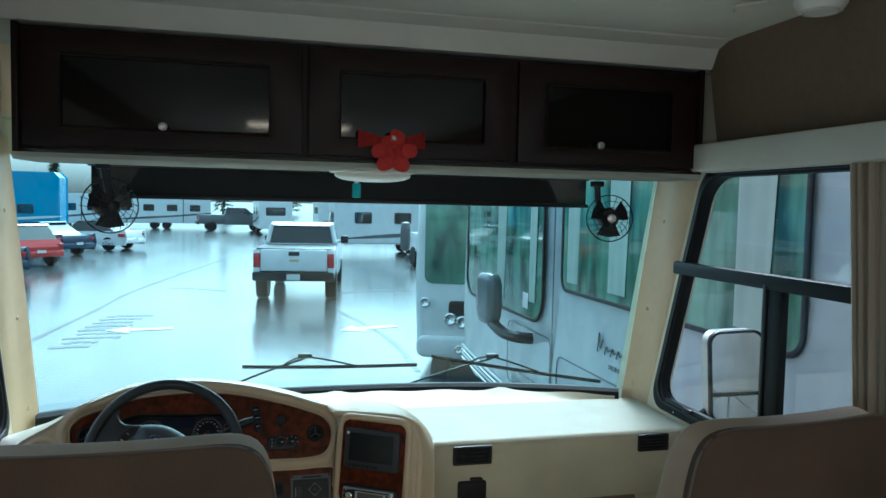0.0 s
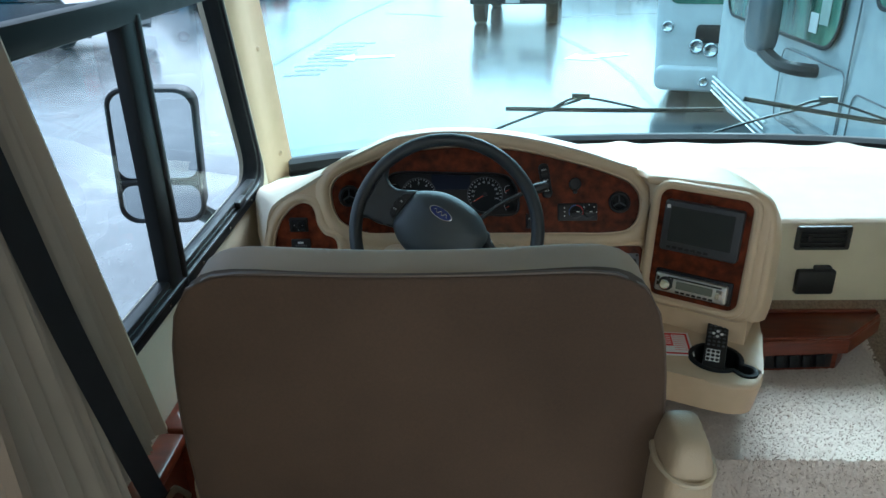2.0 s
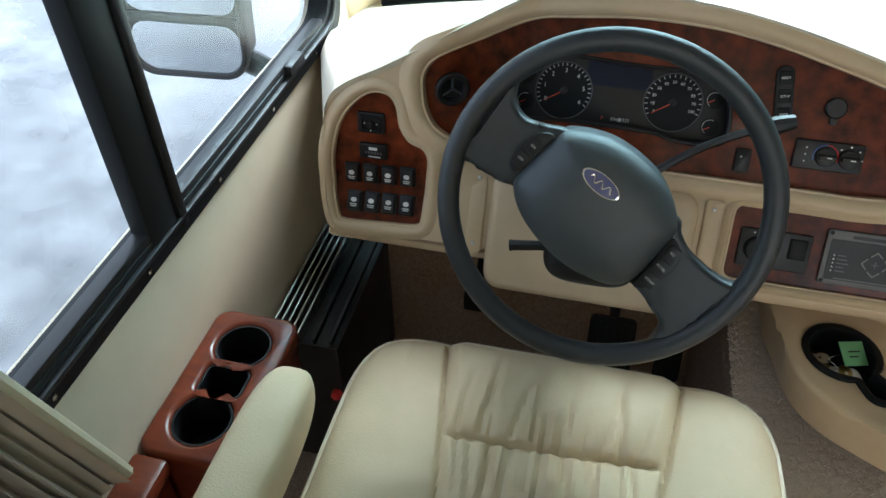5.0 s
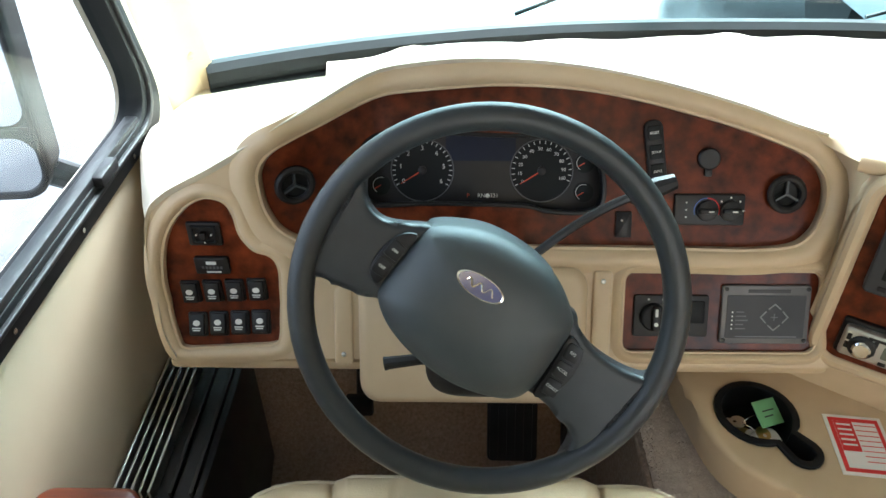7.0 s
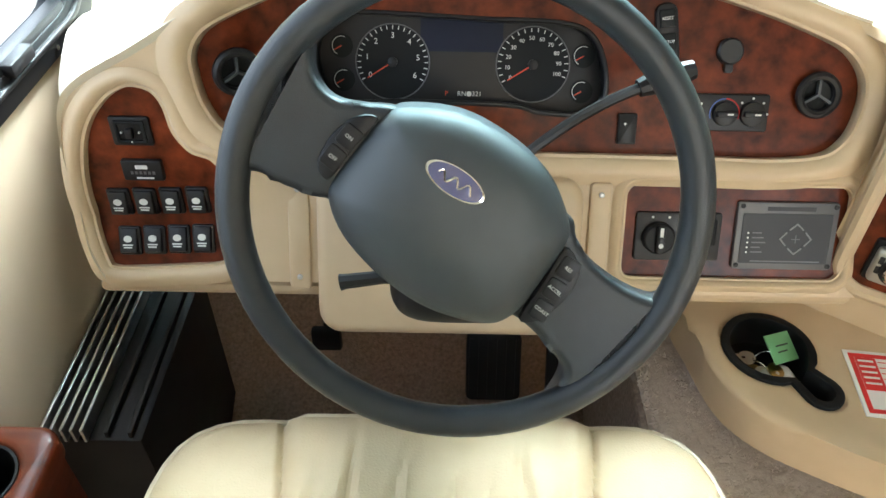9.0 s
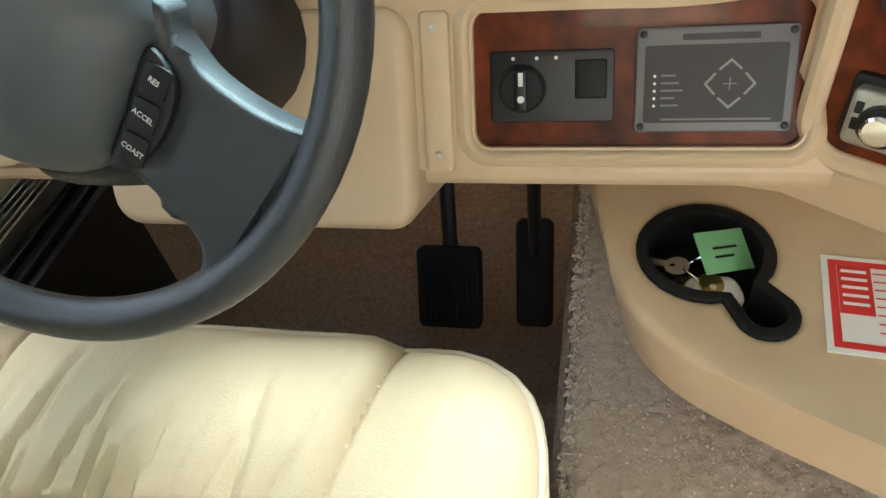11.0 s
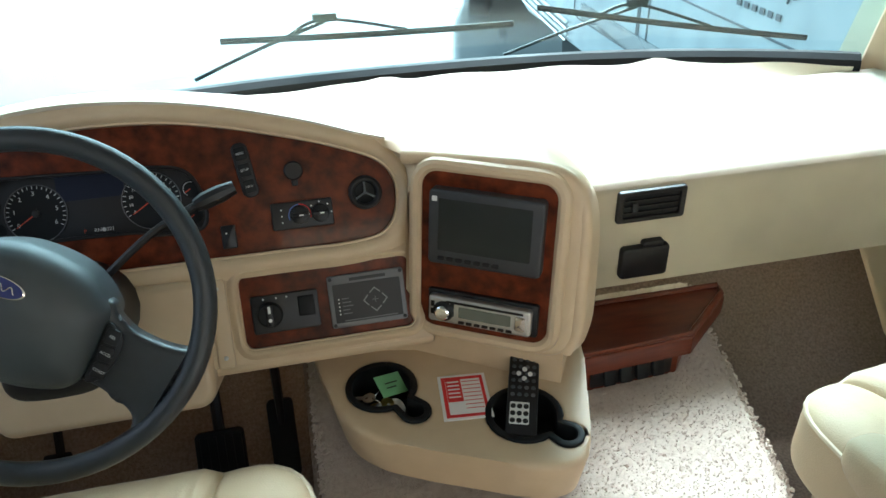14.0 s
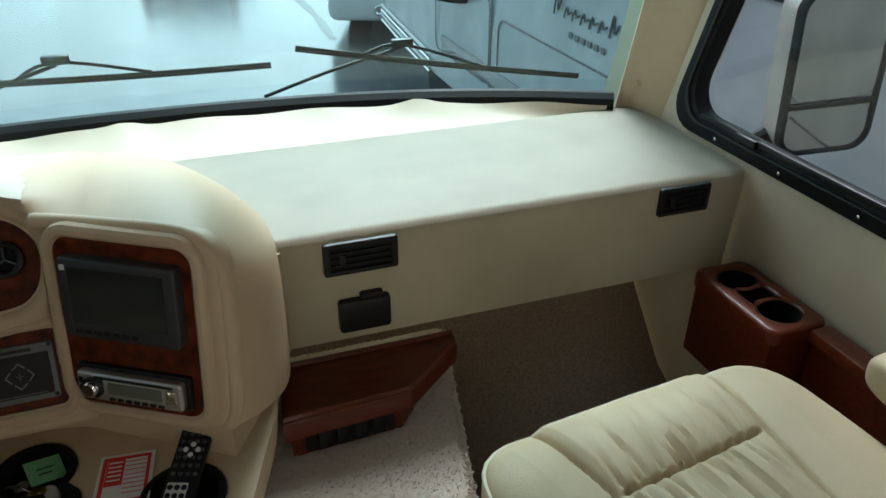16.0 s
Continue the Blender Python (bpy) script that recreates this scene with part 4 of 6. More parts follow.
part("ignition_shroud", pillow(WM @ Matrix.Translation((-0.005, -0.075, -0.085)), 0.13, 0.10, 0.10, 3.5, 8), BLACK, wheel, "black lower column shroud")

# ---- outside ground ----
g = bmesh.new()
bmesh.ops.create_grid(g, x_segments=2, y_segments=2, size=1500, matrix=Matrix.Translation((0, 0, GROUND)))
single("ground", g, ASPHALT, "wet reflective asphalt of a vehicle lot", kind="structure")

# ---- instruments in the driver's fascia ----
def on_face(x, z, lift=0.0):
    def at(u, v):
        p = FACE @ Vector((u, (v - 0.545) / 0.8944, 0))
        return p + Vector((0, bend(p.x, p.z), 0))
    o, up = at(x, z), (at(x, z + 0.01) - at(x, z - 0.01)).normalized()
    out = (at(x + 0.01, z) - at(x - 0.01, z)).cross(up).normalized()
    return axes(o + out * lift, up.cross(out), up, out)


cl_t = thing("instrument_cluster", "black instrument cluster with two round gauges", "instrument cluster", (-0.605, 2.2, 0.75))
part("housing", plate(grow(CL, 0.012), FACE, -0.050, -0.045), BLACK, cl_t)
part("surround", bent(plate(grow(CL, 0.003), FACE, -0.056, -0.013, 0.0, holes=(CL,))), BLACK, cl_t, "black recessed surround")
part("bezel", tube([q + Vector((0, bend(q.x, q.z), 0)) for q in (FACE @ Vector((p.x, p.y, -0.013)) for p in CL)], 0.003, 8, closed=True), BLACK, cl_t)
part("message_screen", plate([fz(p.x, p.y) for p in rounded(-0.650, -0.552, 0.775, 0.812, 0.003)], FACE, -0.045, -0.0438), material("blue_black_display", (0.010, 0.014, 0.032), 0.5, spec=0.2), cl_t, "dark blue message display")


def gauge(x, z, r, a0, a1, numbers, name, needle, ticks):
    m = FACE @ Matrix.Translation((x, (z - 0.545) / 0.8944, -0.0445))
    t = part(name, plate(disc(0, 0, r, 40), m, 0, 0.0012), DIALFACE, cl_t, "round black gauge with white numbers")
    part("ring", tube([m @ Vector((r * math.cos(a), r * math.sin(a), 0.001)) for a in np.linspace(0, 2 * math.pi, 40, endpoint=False)], 0.0009, 5, closed=True), GREYMETAL, t)
    for k in range(ticks):
        a = radians(a0 + (a1 - a0) * k / (ticks - 1))
        part("tick", box(r * 0.86, r * 0.96, -0.0005, 0.0005, 0.0012, 0.0018, m=m @ pose(0, 0, 0, 0, 0, math.degrees(a))), WHITEMARK, t)
    for k, n in enumerate(numbers):
        a = radians(a0 + (a1 - a0) * k / (len(numbers) - 1))
        lettering(n, m @ Matrix.Translation((0.70 * r * math.cos(a), 0.70 * r * math.sin(a), 0.0016)), 0.0095 if len(numbers) < 9 else 0.0068, WHITEMARK, t, name="numeral")
    a = radians(needle)
    part("needle", plate([Vector(p) for p in ((-0.004, -0.001), (r * 0.8, -0.0005), (r * 0.8, 0.0005), (-0.004, 0.001))], m @ pose(0, 0, 0, 0, 0, needle), 0.002, 0.003), ORANGE, t)
    part("needle_cap", lathe([(0.006, 0.001), (0.006, 0.004), (0.004, 0.005)], m, 16), BLACK, t)
    return t


tach = gauge(-0.683, 0.763, 0.044, 210, -30, list("0123456"), "tachometer", 212, 25)
speed = gauge(-0.515, 0.763, 0.044, 210, -20, [str(10 * k) for k in range(11)], "speedometer", 212, 21)
for x, z in ((-0.744, 0.779), (-0.742, 0.744), (-0.455, 0.773), (-0.455, 0.736)):
    m = FACE @ Matrix.Translation((x, (z - 0.545) / 0.8944, -0.0445))
    t = part("small_gauge", plate(disc(0, 0, 0.014, 20), m, 0, 0.001), DIALFACE, cl_t)
    part("arc", tube([m @ Vector((0.011 * math.cos(a), 0.011 * math.sin(a), 0.001)) for a in np.linspace(1.2, 4.2, 12)], 0.0005, 4), WHITEMARK, t)
    part("needle", box(0, 0.010, -0.0006, 0.0006, 0.001, 0.002, m=m @ pose(0, 0, 0, 0, 0, 210)), ORANGE, t)
lettering("P", on_face(-0.618, 0.731, -0.0437), 0.008, ORANGE, cl_t)
lettering("RN   321", on_face(-0.590, 0.731, -0.0437), 0.008, WHITEMARK, cl_t)
part("drive_dot", plate(disc(-0.5905, (0.731 - 0.545) / 0.8944, 0.0032, 14), FACE, -0.0440, -0.0435), WHITEMARK, cl_t)


def round_vent(x, z, r, label):
    m = on_face(x, z, -0.014)
    t = thing("round_vent", label, "air vent", m.translation, "round dashboard vents")
    part("ring", tube([m @ Vector((r * math.cos(a), r * math.sin(a), 0.008)) for a in np.linspace(0, 2 * math.pi, 32, endpoint=False)], 0.0050, 8, closed=True), BLACK, t)
    part("bowl", lathe([(r, 0.0), (r, 0.010), (r * 0.88, 0.007), (r * 0.75, 0.003), (r * 0.5, 0.0012), (0.0005, 0.0008)], m, 28), RUBBER, t)
    for k in range(3):
        part("vane", box(0, r * 0.95, -0.0014, 0.0014, 0.003, 0.0095, m=m @ pose(0, 0, 0, 0, 0, 90 + 120 * k)), SLATE, t)
    return t


round_vent(-0.840, 0.778, 0.0220, "round black air vent in burl wood")
round_vent(-0.186, 0.739, 0.0220, "round black air vent in burl wood")


def rocker(x, z, w, h, mark):
    m = on_face(x, z, -0.006)
    t = thing("rocker_switch", "black rocker switch with a white symbol", "switch", m.translation, "dashboard rocker switches")
    part("bezel", plate(rounded(-w / 2, w / 2, -h / 2, h / 2, 0.003), m, 0, 0.004, 0.0015), BLACK, t)
    part("paddle", box(-w / 2 + 0.003, w / 2 - 0.003, -h / 2 + 0.003, h / 2 - 0.003, 0.001, 0.010, 0.002, m=m @ pose(0, 0, 0, -9)), BLACK, t)
    k = m @ pose(0, 0, 0, -9)
    part("symbol", plate([Vector((p.x * 1.2, p.y)) for p in disc(0, 0.002, 0.0042, 14)], k, 0.0098, 0.0104), WHITEMARK, t)
    for i in range(2):
        part("caption_bar", box(-0.006 + 0.001 * i, 0.006 - 0.001 * i, -0.0062 - 0.003 * i, -0.0046 - 0.003 * i, 0.0098, 0.0104, m=k), WHITEMARK, t)


for k in range(4):
    rocker(-1.006 + 0.0313 * k, 0.6145 + 0.0015 * k, 0.027, 0.036, k)
    rocker(-1.001 + 0.0300 * k, 0.5690 + 0.0012 * k, 0.027, 0.036, k)
t = thing("mirror_joystick", "black square mirror control with a small joystick", "switch", on_face(-0.970, 0.710).translation)
m = on_face(-0.970, 0.710, -0.006)
part("plate", plate(rounded(-0.0225, 0.0225, -0.018, 0.018, 0.003), m, 0, 0.004, 0.0015), BLACK, t)
part("rim", plate(rounded(-0.017, 0.017, -0.014, 0.014, 0.002), m, 0.004, 0.0065, 0.001, holes=(rounded(-0.013, 0.013, -0.010, 0.010, 0.002),)), RUBBER, t)
part("stick", box(-0.004, 0.004, -0.006, 0.006, 0.004, 0.012, 0.0015, m=m), BLACK, t)
for dx, dy in ((-0.010, 0), (0.010, 0), (0, -0.0115)):
    part("mark", plate(disc(dx, dy, 0.0011, 8), m, 0.0042, 0.0068), WHITEMARK, t)
t = thing("hour_meter", "small black hour meter with white dial marks", "meter", on_face(-0.968, 0.660).translation)
m = on_face(-0.968, 0.660, -0.006)
part("case", plate(rounded(-0.0235, 0.0235, -0.0135, 0.0135, 0.003), m, 0, 0.006, 0.002), BLACK, t)
part("window", plate(rounded(-0.007, 0.007, 0.003, 0.008, 0.001), m, 0.006, 0.0066), WHITEMARK, t)
for k in range(6):
    part("digit", box(-0.0135 + 0.005 * k, -0.0105 + 0.005 * k, -0.004, 0.000, 0.006, 0.0066, m=m), GREYMETAL, t)
part("caption_bar", box(-0.008, 0.012, -0.010, -0.008, 0.006, 0.0066, m=m), WHITEMARK, t)

# button strip, socket cap, heater panel, small switch, headlamp panel
t = thing("display_button_strip", "upright black strip of three display buttons", "switch", on_face(-0.366, 0.789).translation)
m = on_face(-0.366, 0.789, -0.014) @ pose(0, 0, 0, 0, 0, 8)
part("strip", plate(rounded(-0.0125, 0.0125, -0.043, 0.043, 0.011), m, 0, 0.007, 0.002), BLACK, t)
for k, wd in enumerate(("RESET", "SETUP", "INFO")):
    part("button", plate(rounded(-0.009, 0.009, -0.010, 0.010, 0.002), m @ Matrix.Translation((0, 0.026 - 0.026 * k, 0)), 0.007, 0.009, 0.001), RUBBER, t)
    lettering(wd, m @ Matrix.Translation((0, 0.026 - 0.026 * k, 0.0092)), 0.0048, WHITEMARK, t)
t = thing("power_socket_cap", "closed black round power socket cap", "socket", on_face(-0.293, 0.781).translation)
m = on_face(-0.293, 0.781, -0.014)
part("cap", lathe([(0.015, 0), (0.015, 0.006), (0.013, 0.008)], m, 22), BLACK, t)
part("pull_tab", plate(rounded(-0.005, 0.005, -0.024, -0.012, 0.003), m, 0.001, 0.006, 0.001), BLACK, t)
t = thing("heater_panel", "black heater panel with a slider and two knobs", "heater control", on_face(-0.292, 0.719).translation)
m = on_face(-0.288, 0.719, -0.014)
part("panel", plate(rounded(-0.048, 0.048, -0.0215, 0.0215, 0.003), m, 0, 0.006, 0.002), BLACK, t)
for x in (-0.004, 0.028):
    k = part("knob", lathe([(0.0145, 0.005), (0.014, 0.011), (0.012, 0.012)], m @ Matrix.Translation((x, -0.001, 0)), 22), BLACK, t)
    part("grip", box(x - 0.0125, x + 0.0125, -0.0045, 0.0025, 0.011, 0.019, 0.002, m=m), BLACK, k)
    part("pointer", box(x - 0.001, x + 0.006, -0.002, 0.0, 0.019, 0.0195, m=m), WHITEMARK, k)
for a0, a1, mt_ in ((90, 200, material("blue_print", (0.08, 0.15, 0.45), 0.5)), (-20, 90, REDMARK)):
    part("scale_arc", tube([m @ Vector((-0.004 + 0.0172 * math.cos(radians(a)), -0.001 + 0.0172 * math.sin(radians(a)), 0.006)) for a in np.linspace(a0, a1, 9)], 0.0009, 4), mt_, t)
for k in range(5):
    a = radians(180 - 45 * k)
    part("mark", plate(disc(0.028 + 0.018 * math.cos(a), -0.001 + 0.018 * math.sin(a), 0.0014, 8), m, 0.006, 0.0066), WHITEMARK, t)
    if k < 3:
        part("mark", plate(disc(-0.032, -0.010 + 0.010 * k, 0.0014, 8), m, 0.006, 0.0066), WHITEMARK, t)
t = thing("small_rocker", "small black rocker switch in burl wood", "switch", on_face(-0.404, 0.700).translation)
m = on_face(-0.404, 0.700, -0.014)
part("body", plate(rounded(-0.011, 0.011, -0.018, 0.018, 0.002), m, 0, 0.006, 0.002), BLACK, t)
part("mark", plate(disc(-0.003, 0.006, 0.0016, 8), m, 0.006, 0.0066), WHITEMARK, t)
t = thing("headlamp_switch", "black headlamp switch plate with a rotary knob", "switch", on_face(-0.334, 0.586).translation)
m = on_face(-0.334, 0.586, -0.003)
part("plate", plate(rounded(-0.052, 0.052, -0.030, 0.030, 0.004), m, 0, 0.004, 0.0015), BLACK, t)
k = part("knob", lathe([(0.020, 0.003), (0.0195, 0.012), (0.017, 0.014)], m @ Matrix.Translation((-0.024, -0.001, 0)), 26), RUBBER, t)
part("grip", box(-0.029, -0.019, -0.018, 0.016, 0.013, 0.020, 0.002, m=m), BLACK, k)
part("pointer", box(-0.026, -0.022, 0.003, 0.014, 0.0198, 0.0205, m=m), WHITEMARK, k)
part("pointer", plate(disc(-0.024, -0.008, 0.003, 12), m, 0.0198, 0.0205), WHITEMARK, k)
part("slot", box(0.020, 0.046, -0.010, 0.022, 0.003, 0.0055, 0.002, m=m), RUBBER, t)
for dx in (-0.032, -0.012, 0.004):
    part("mark", plate(disc(dx, 0.024, 0.0016, 8), m, 0.004, 0.0046), WHITEMARK, t)

# levelling control panel
KEYGREY = material("grey_key_print", (0.20, 0.20, 0.20), 0.5)
lv = thing("levelling_panel", "black levelling keypad in a grey metal frame", "control panel", on_face(-0.204, 0.589).translation)
m = on_face(-0.204, 0.589, -0.003)
part("frame", plate(rounded(-0.061, 0.061, -0.042, 0.042, 0.004), m, 0, 0.006, 0.0015), GREYMETAL, lv)
part("keypad", plate(rounded(-0.054, 0.054, -0.034, 0.028, 0.002), m, 0.006, 0.007), BLACK, lv)
part("title_bar", box(-0.026, 0.032, 0.0315, 0.0365, 0.006, 0.0066, m=m), BLACK, lv)
for a in (0, 90, 180, 270):
    k = m @ Matrix.Translation((0.012, -0.003, 0.007)) @ pose(0, 0, 0, 0, 0, a)
    part("arrow_key", plate([Vector(p) for p in ((0.012, 0.009), (0.020, 0.0), (0.012, -0.009), (0.0105, -0.008), (0.0175, 0), (0.0105, 0.008))], k, 0, 0.0006), KEYGREY, lv)
part("centre_mark", merge(box(0.007, 0.017, -0.0035, -0.0025, 0.007, 0.0076, m=m), box(0.0115, 0.0125, -0.008, 0.002, 0.007, 0.0076, m=m)), GREYMETAL, lv)
for k in range(5):
    part("lamp_dot", plate(disc(-0.046, 0.004 - 0.006 * k, 0.0012, 8), m, 0.007, 0.0076), WHITEMARK, lv)
    part("caption_bar", box(-0.041, -0.030 + 0.003 * (k % 3), 0.0035 - 0.006 * k, 0.005 - 0.006 * k, 0.007, 0.0074, m=m), GREYMETAL, lv)
part("caption_bar", box(-0.040, 0.045, -0.032, -0.0305, 0.007, 0.0074, m=m), GREYMETAL, lv)
for dx, dy in ((-0.056, 0.037), (0.056, 0.037), (-0.056, -0.037), (0.056, -0.037)):
    part("screw", lathe([(0.003, 0.005), (0.003, 0.007), (0.002, 0.0075)], m @ Matrix.Translation((dx, dy, 0)), 10), BLACK, lv)

# ---- screen and radio in the console ----
SCREEN = CONSOLE @ Matrix.Translation((0.015, 0.0233, 0)) @ Matrix.Diagonal((0.888, 0.9015, 0.8, 1))
RADIO = CONSOLE @ Matrix.Translation((0.002, 0.0032, 0)) @ Matrix.Diagonal((0.948, 0.9375, 1, 1))
tv = thing("monitor", "grey flat rear-view monitor, switched off", "monitor", SCREEN @ Vector((0.08, 0.11, 0)))
part("case", plate(rounded(-0.018, 0.179, 0.044, 0.176, 0.008), SCREEN, 0.004, 0.034, 0.004, seg=3), MONITORGREY, tv)
part("screen", plate(rounded(0.000, 0.160, 0.070, 0.162, 0.002), SCREEN, 0.0341, 0.0348), DARKGLASS, tv, "dark glossy blank screen")
part("sticker", plate(rounded(-0.012, -0.003, 0.156, 0.165, 0.001), SCREEN, 0.0341, 0.0348), PAPER, tv)
for k in range(7):
    part("button", plate(rounded(0.000 + 0.016 * k, 0.012 + 0.016 * k, 0.052, 0.059, 0.002), SCREEN, 0.0335, 0.0358, 0.0006), BLACK, tv)
rd = thing("car_radio", "silver car radio with a knob and display", "radio", RADIO @ Vector((0.085, -0.02, 0)))
part("sleeve", plate(rounded(-0.006, 0.182, -0.050, 0.010, 0.005), RADIO, 0.004, 0.014, 0.003), BLACK, rd)
part("face", plate(rounded(-0.001, 0.173, -0.045, 0.003, 0.006), RADIO, 0.012, 0.026, 0.005, seg=3), SILVER, rd)
part("display", plate(rounded(0.052, 0.140, -0.030, -0.010, 0.002), RADIO, 0.0262, 0.0268), material("grey_lcd", (0.14, 0.15, 0.12), 0.2), rd, "grey liquid crystal display")
k = part("volume_knob", lathe([(0.0135, 0.025), (0.0125, 0.036), (0.010, 0.038)], RADIO @ Matrix.Translation((0.026, -0.022, 0)), 24), CHROME, rd)
part("knob_ring", lathe([(0.018, 0.024), (0.018, 0.028), (0.0165, 0.029)], RADIO @ Matrix.Translation((0.026, -0.022, 0)), 24), BLACK, rd)
part("slot", plate(rounded(0.03, 0.160, -0.006, -0.002, 0.001), RADIO, 0.0258, 0.0268), BLACK, rd)
for i in range(7):
    part("button", plate(rounded(0.052 + 0.0135 * i, 0.062 + 0.0135 * i, -0.041, -0.036, 0.001), RADIO, 0.0255, 0.0275, 0.0005), BLACK, rd)
for i in range(4):
    part("button", plate(rounded(0.004 + 0.034 * (i % 2), 0.010 + 0.034 * (i % 2), -0.030 + 0.014 * (i // 2), -0.020 + 0.014 * (i // 2), 0.001), RADIO, 0.0255, 0.0275, 0.0005), BLACK, rd)
part("side_pad", plate(rounded(0.147, 0.165, -0.034, -0.008, 0.003), RADIO, 0.0255, 0.0275, 0.001), CHROME, rd)

# ---- on the shelf: keys, card, remote control ----
kt = thing("key_ring", "bunch of keys with a green tag in a cup well", "keys", (-0.2, 2.08, 0.40))
part("tag", box(-0.026, 0.026, -0.019, 0.019, 0, 0.002, 0.0006, m=pose(-0.185, 2.085, 0.454, 30, 18, 30)), GREENTAG, kt, "bright green plastic tag")
tg = kt.children[0]
for i in range(2):
    part("writing", box(-0.012, 0.014 - 0.006 * i, 0.002 - 0.008 * i, 0.004 - 0.008 * i, 0.002, 0.0026, m=pose(-0.185, 2.085, 0.454, 30, 18, 30)), BLACK, tg)
for i, (x, y, a, mat) in enumerate(((-0.215, 2.075, 200, BRASS), (-0.205, 2.065, 250, SILVER), (-0.222, 2.085, 160, SILVER), (-0.195, 2.060, 285, BRASS))):
    km = pose(x, y, 0.420 + 0.006 * i, 18 - 9 * i, 8, a)
    part("key", merge(plate(disc(0, 0, 0.011, 16), km, 0, 0.002, holes=(disc(0.004, 0, 0.003, 8),)), box(0.010, 0.036, -0.0035, 0.0035, 0, 0.002, m=km)), mat, kt)
part("ring", tube([Vector((-0.205 + 0.013 * math.cos(a), 2.075 + 0.013 * math.sin(a), 0.440 + 0.006 * math.sin(2 * a))) for a in np.linspace(0, 2 * math.pi, 24, endpoint=False)], 0.001, 5, closed=True), CHROME, kt)
part("pouch", pillow(pose(-0.190, 2.055, 0.428, 10, 5, 20), 0.045, 0.035, 0.02, 3, 6), PAPER, kt, "pale crumpled fob")
cm = pose(-0.074, 2.029, 0.4535, 0, 0, -6)
cd = thing("notice_card", "white card with a red printed form", "card", (-0.074, 2.029, 0.453))
part("sheet", box(-0.039, 0.039, -0.051, 0.051, 0.0, 0.0015, m=cm), PAPER, cd)
part("red_field", plate([Vector(p) for p in ((-0.034, -0.046), (0.034, -0.046), (0.034, 0.046), (-0.034, 0.046))], cm, 0.0015, 0.0019, holes=([Vector(p) for p in ((-0.028, -0.040), (0.029, -0.040), (0.029, 0.040), (-0.028, 0.040))],)), REDMARK, cd)
part("red_corner", box(-0.0275, -0.0025, -0.0115, 0.0395, 0.0015, 0.0020, m=cm), REDMARK, cd)
for i in range(8):
    y = 0.034 - 0.0088 * i
    part("ruled_line", box(-0.001, 0.028, y - 0.0006, y + 0.0006, 0.0015, 0.0019, m=cm), REDMARK, cd)
    if i < 5:
        part("print_bar", box(-0.025, -0.006, y - 0.0014, y + 0.0014, 0.0020, 0.0024, m=cm), PAPER, cd)
rm = pose(0.014, 2.002, 0.463, 12, 0, -20)
rc = thing("remote_control", "slim black remote control with white keypad", "remote control", (0.018, 2.0, 0.45))
part("case", box(-0.024, 0.024, -0.080, 0.080, 0.0, 0.010, 0.003, m=rm), BLACK, rc)
part("keypad_field", plate(rounded(-0.019, 0.011, -0.062, -0.022, 0.002), rm, 0.0101, 0.0105), WHITEMARK, rc)
for i in range(3):
    for j in range(3):
        part("key", lathe([(0.0042, 0.010), (0.0042, 0.0118), (0.003, 0.0124)], rm @ Matrix.Translation((-0.014 + 0.010 * i, -0.056 + 0.013 * j, 0)), 10), BLACK, rc)
for j in range(6):
    for i in range(4):
        part("key", lathe([(0.0034, 0.010), (0.0034, 0.0114)], rm @ Matrix.Translation((-0.016 + 0.0107 * i, -0.008 + 0.0135 * j, 0)), 8), SLATE if (i + j) % 3 else GREYMETAL, rc)
for a in range(4):
    part("arrow_pad", lathe([(0.004, 0.010), (0.004, 0.012)], rm @ Matrix.Translation((0.001 + 0.009 * math.cos(a * math.pi / 2), 0.032 + 0.009 * math.sin(a * math.pi / 2), 0)), 8), WHITEMARK, rc)
part("power_key", lathe([(0.004, 0.010), (0.004, 0.012)], rm @ Matrix.Translation((-0.015, 0.070, 0)), 10), WHITEMARK, rc)

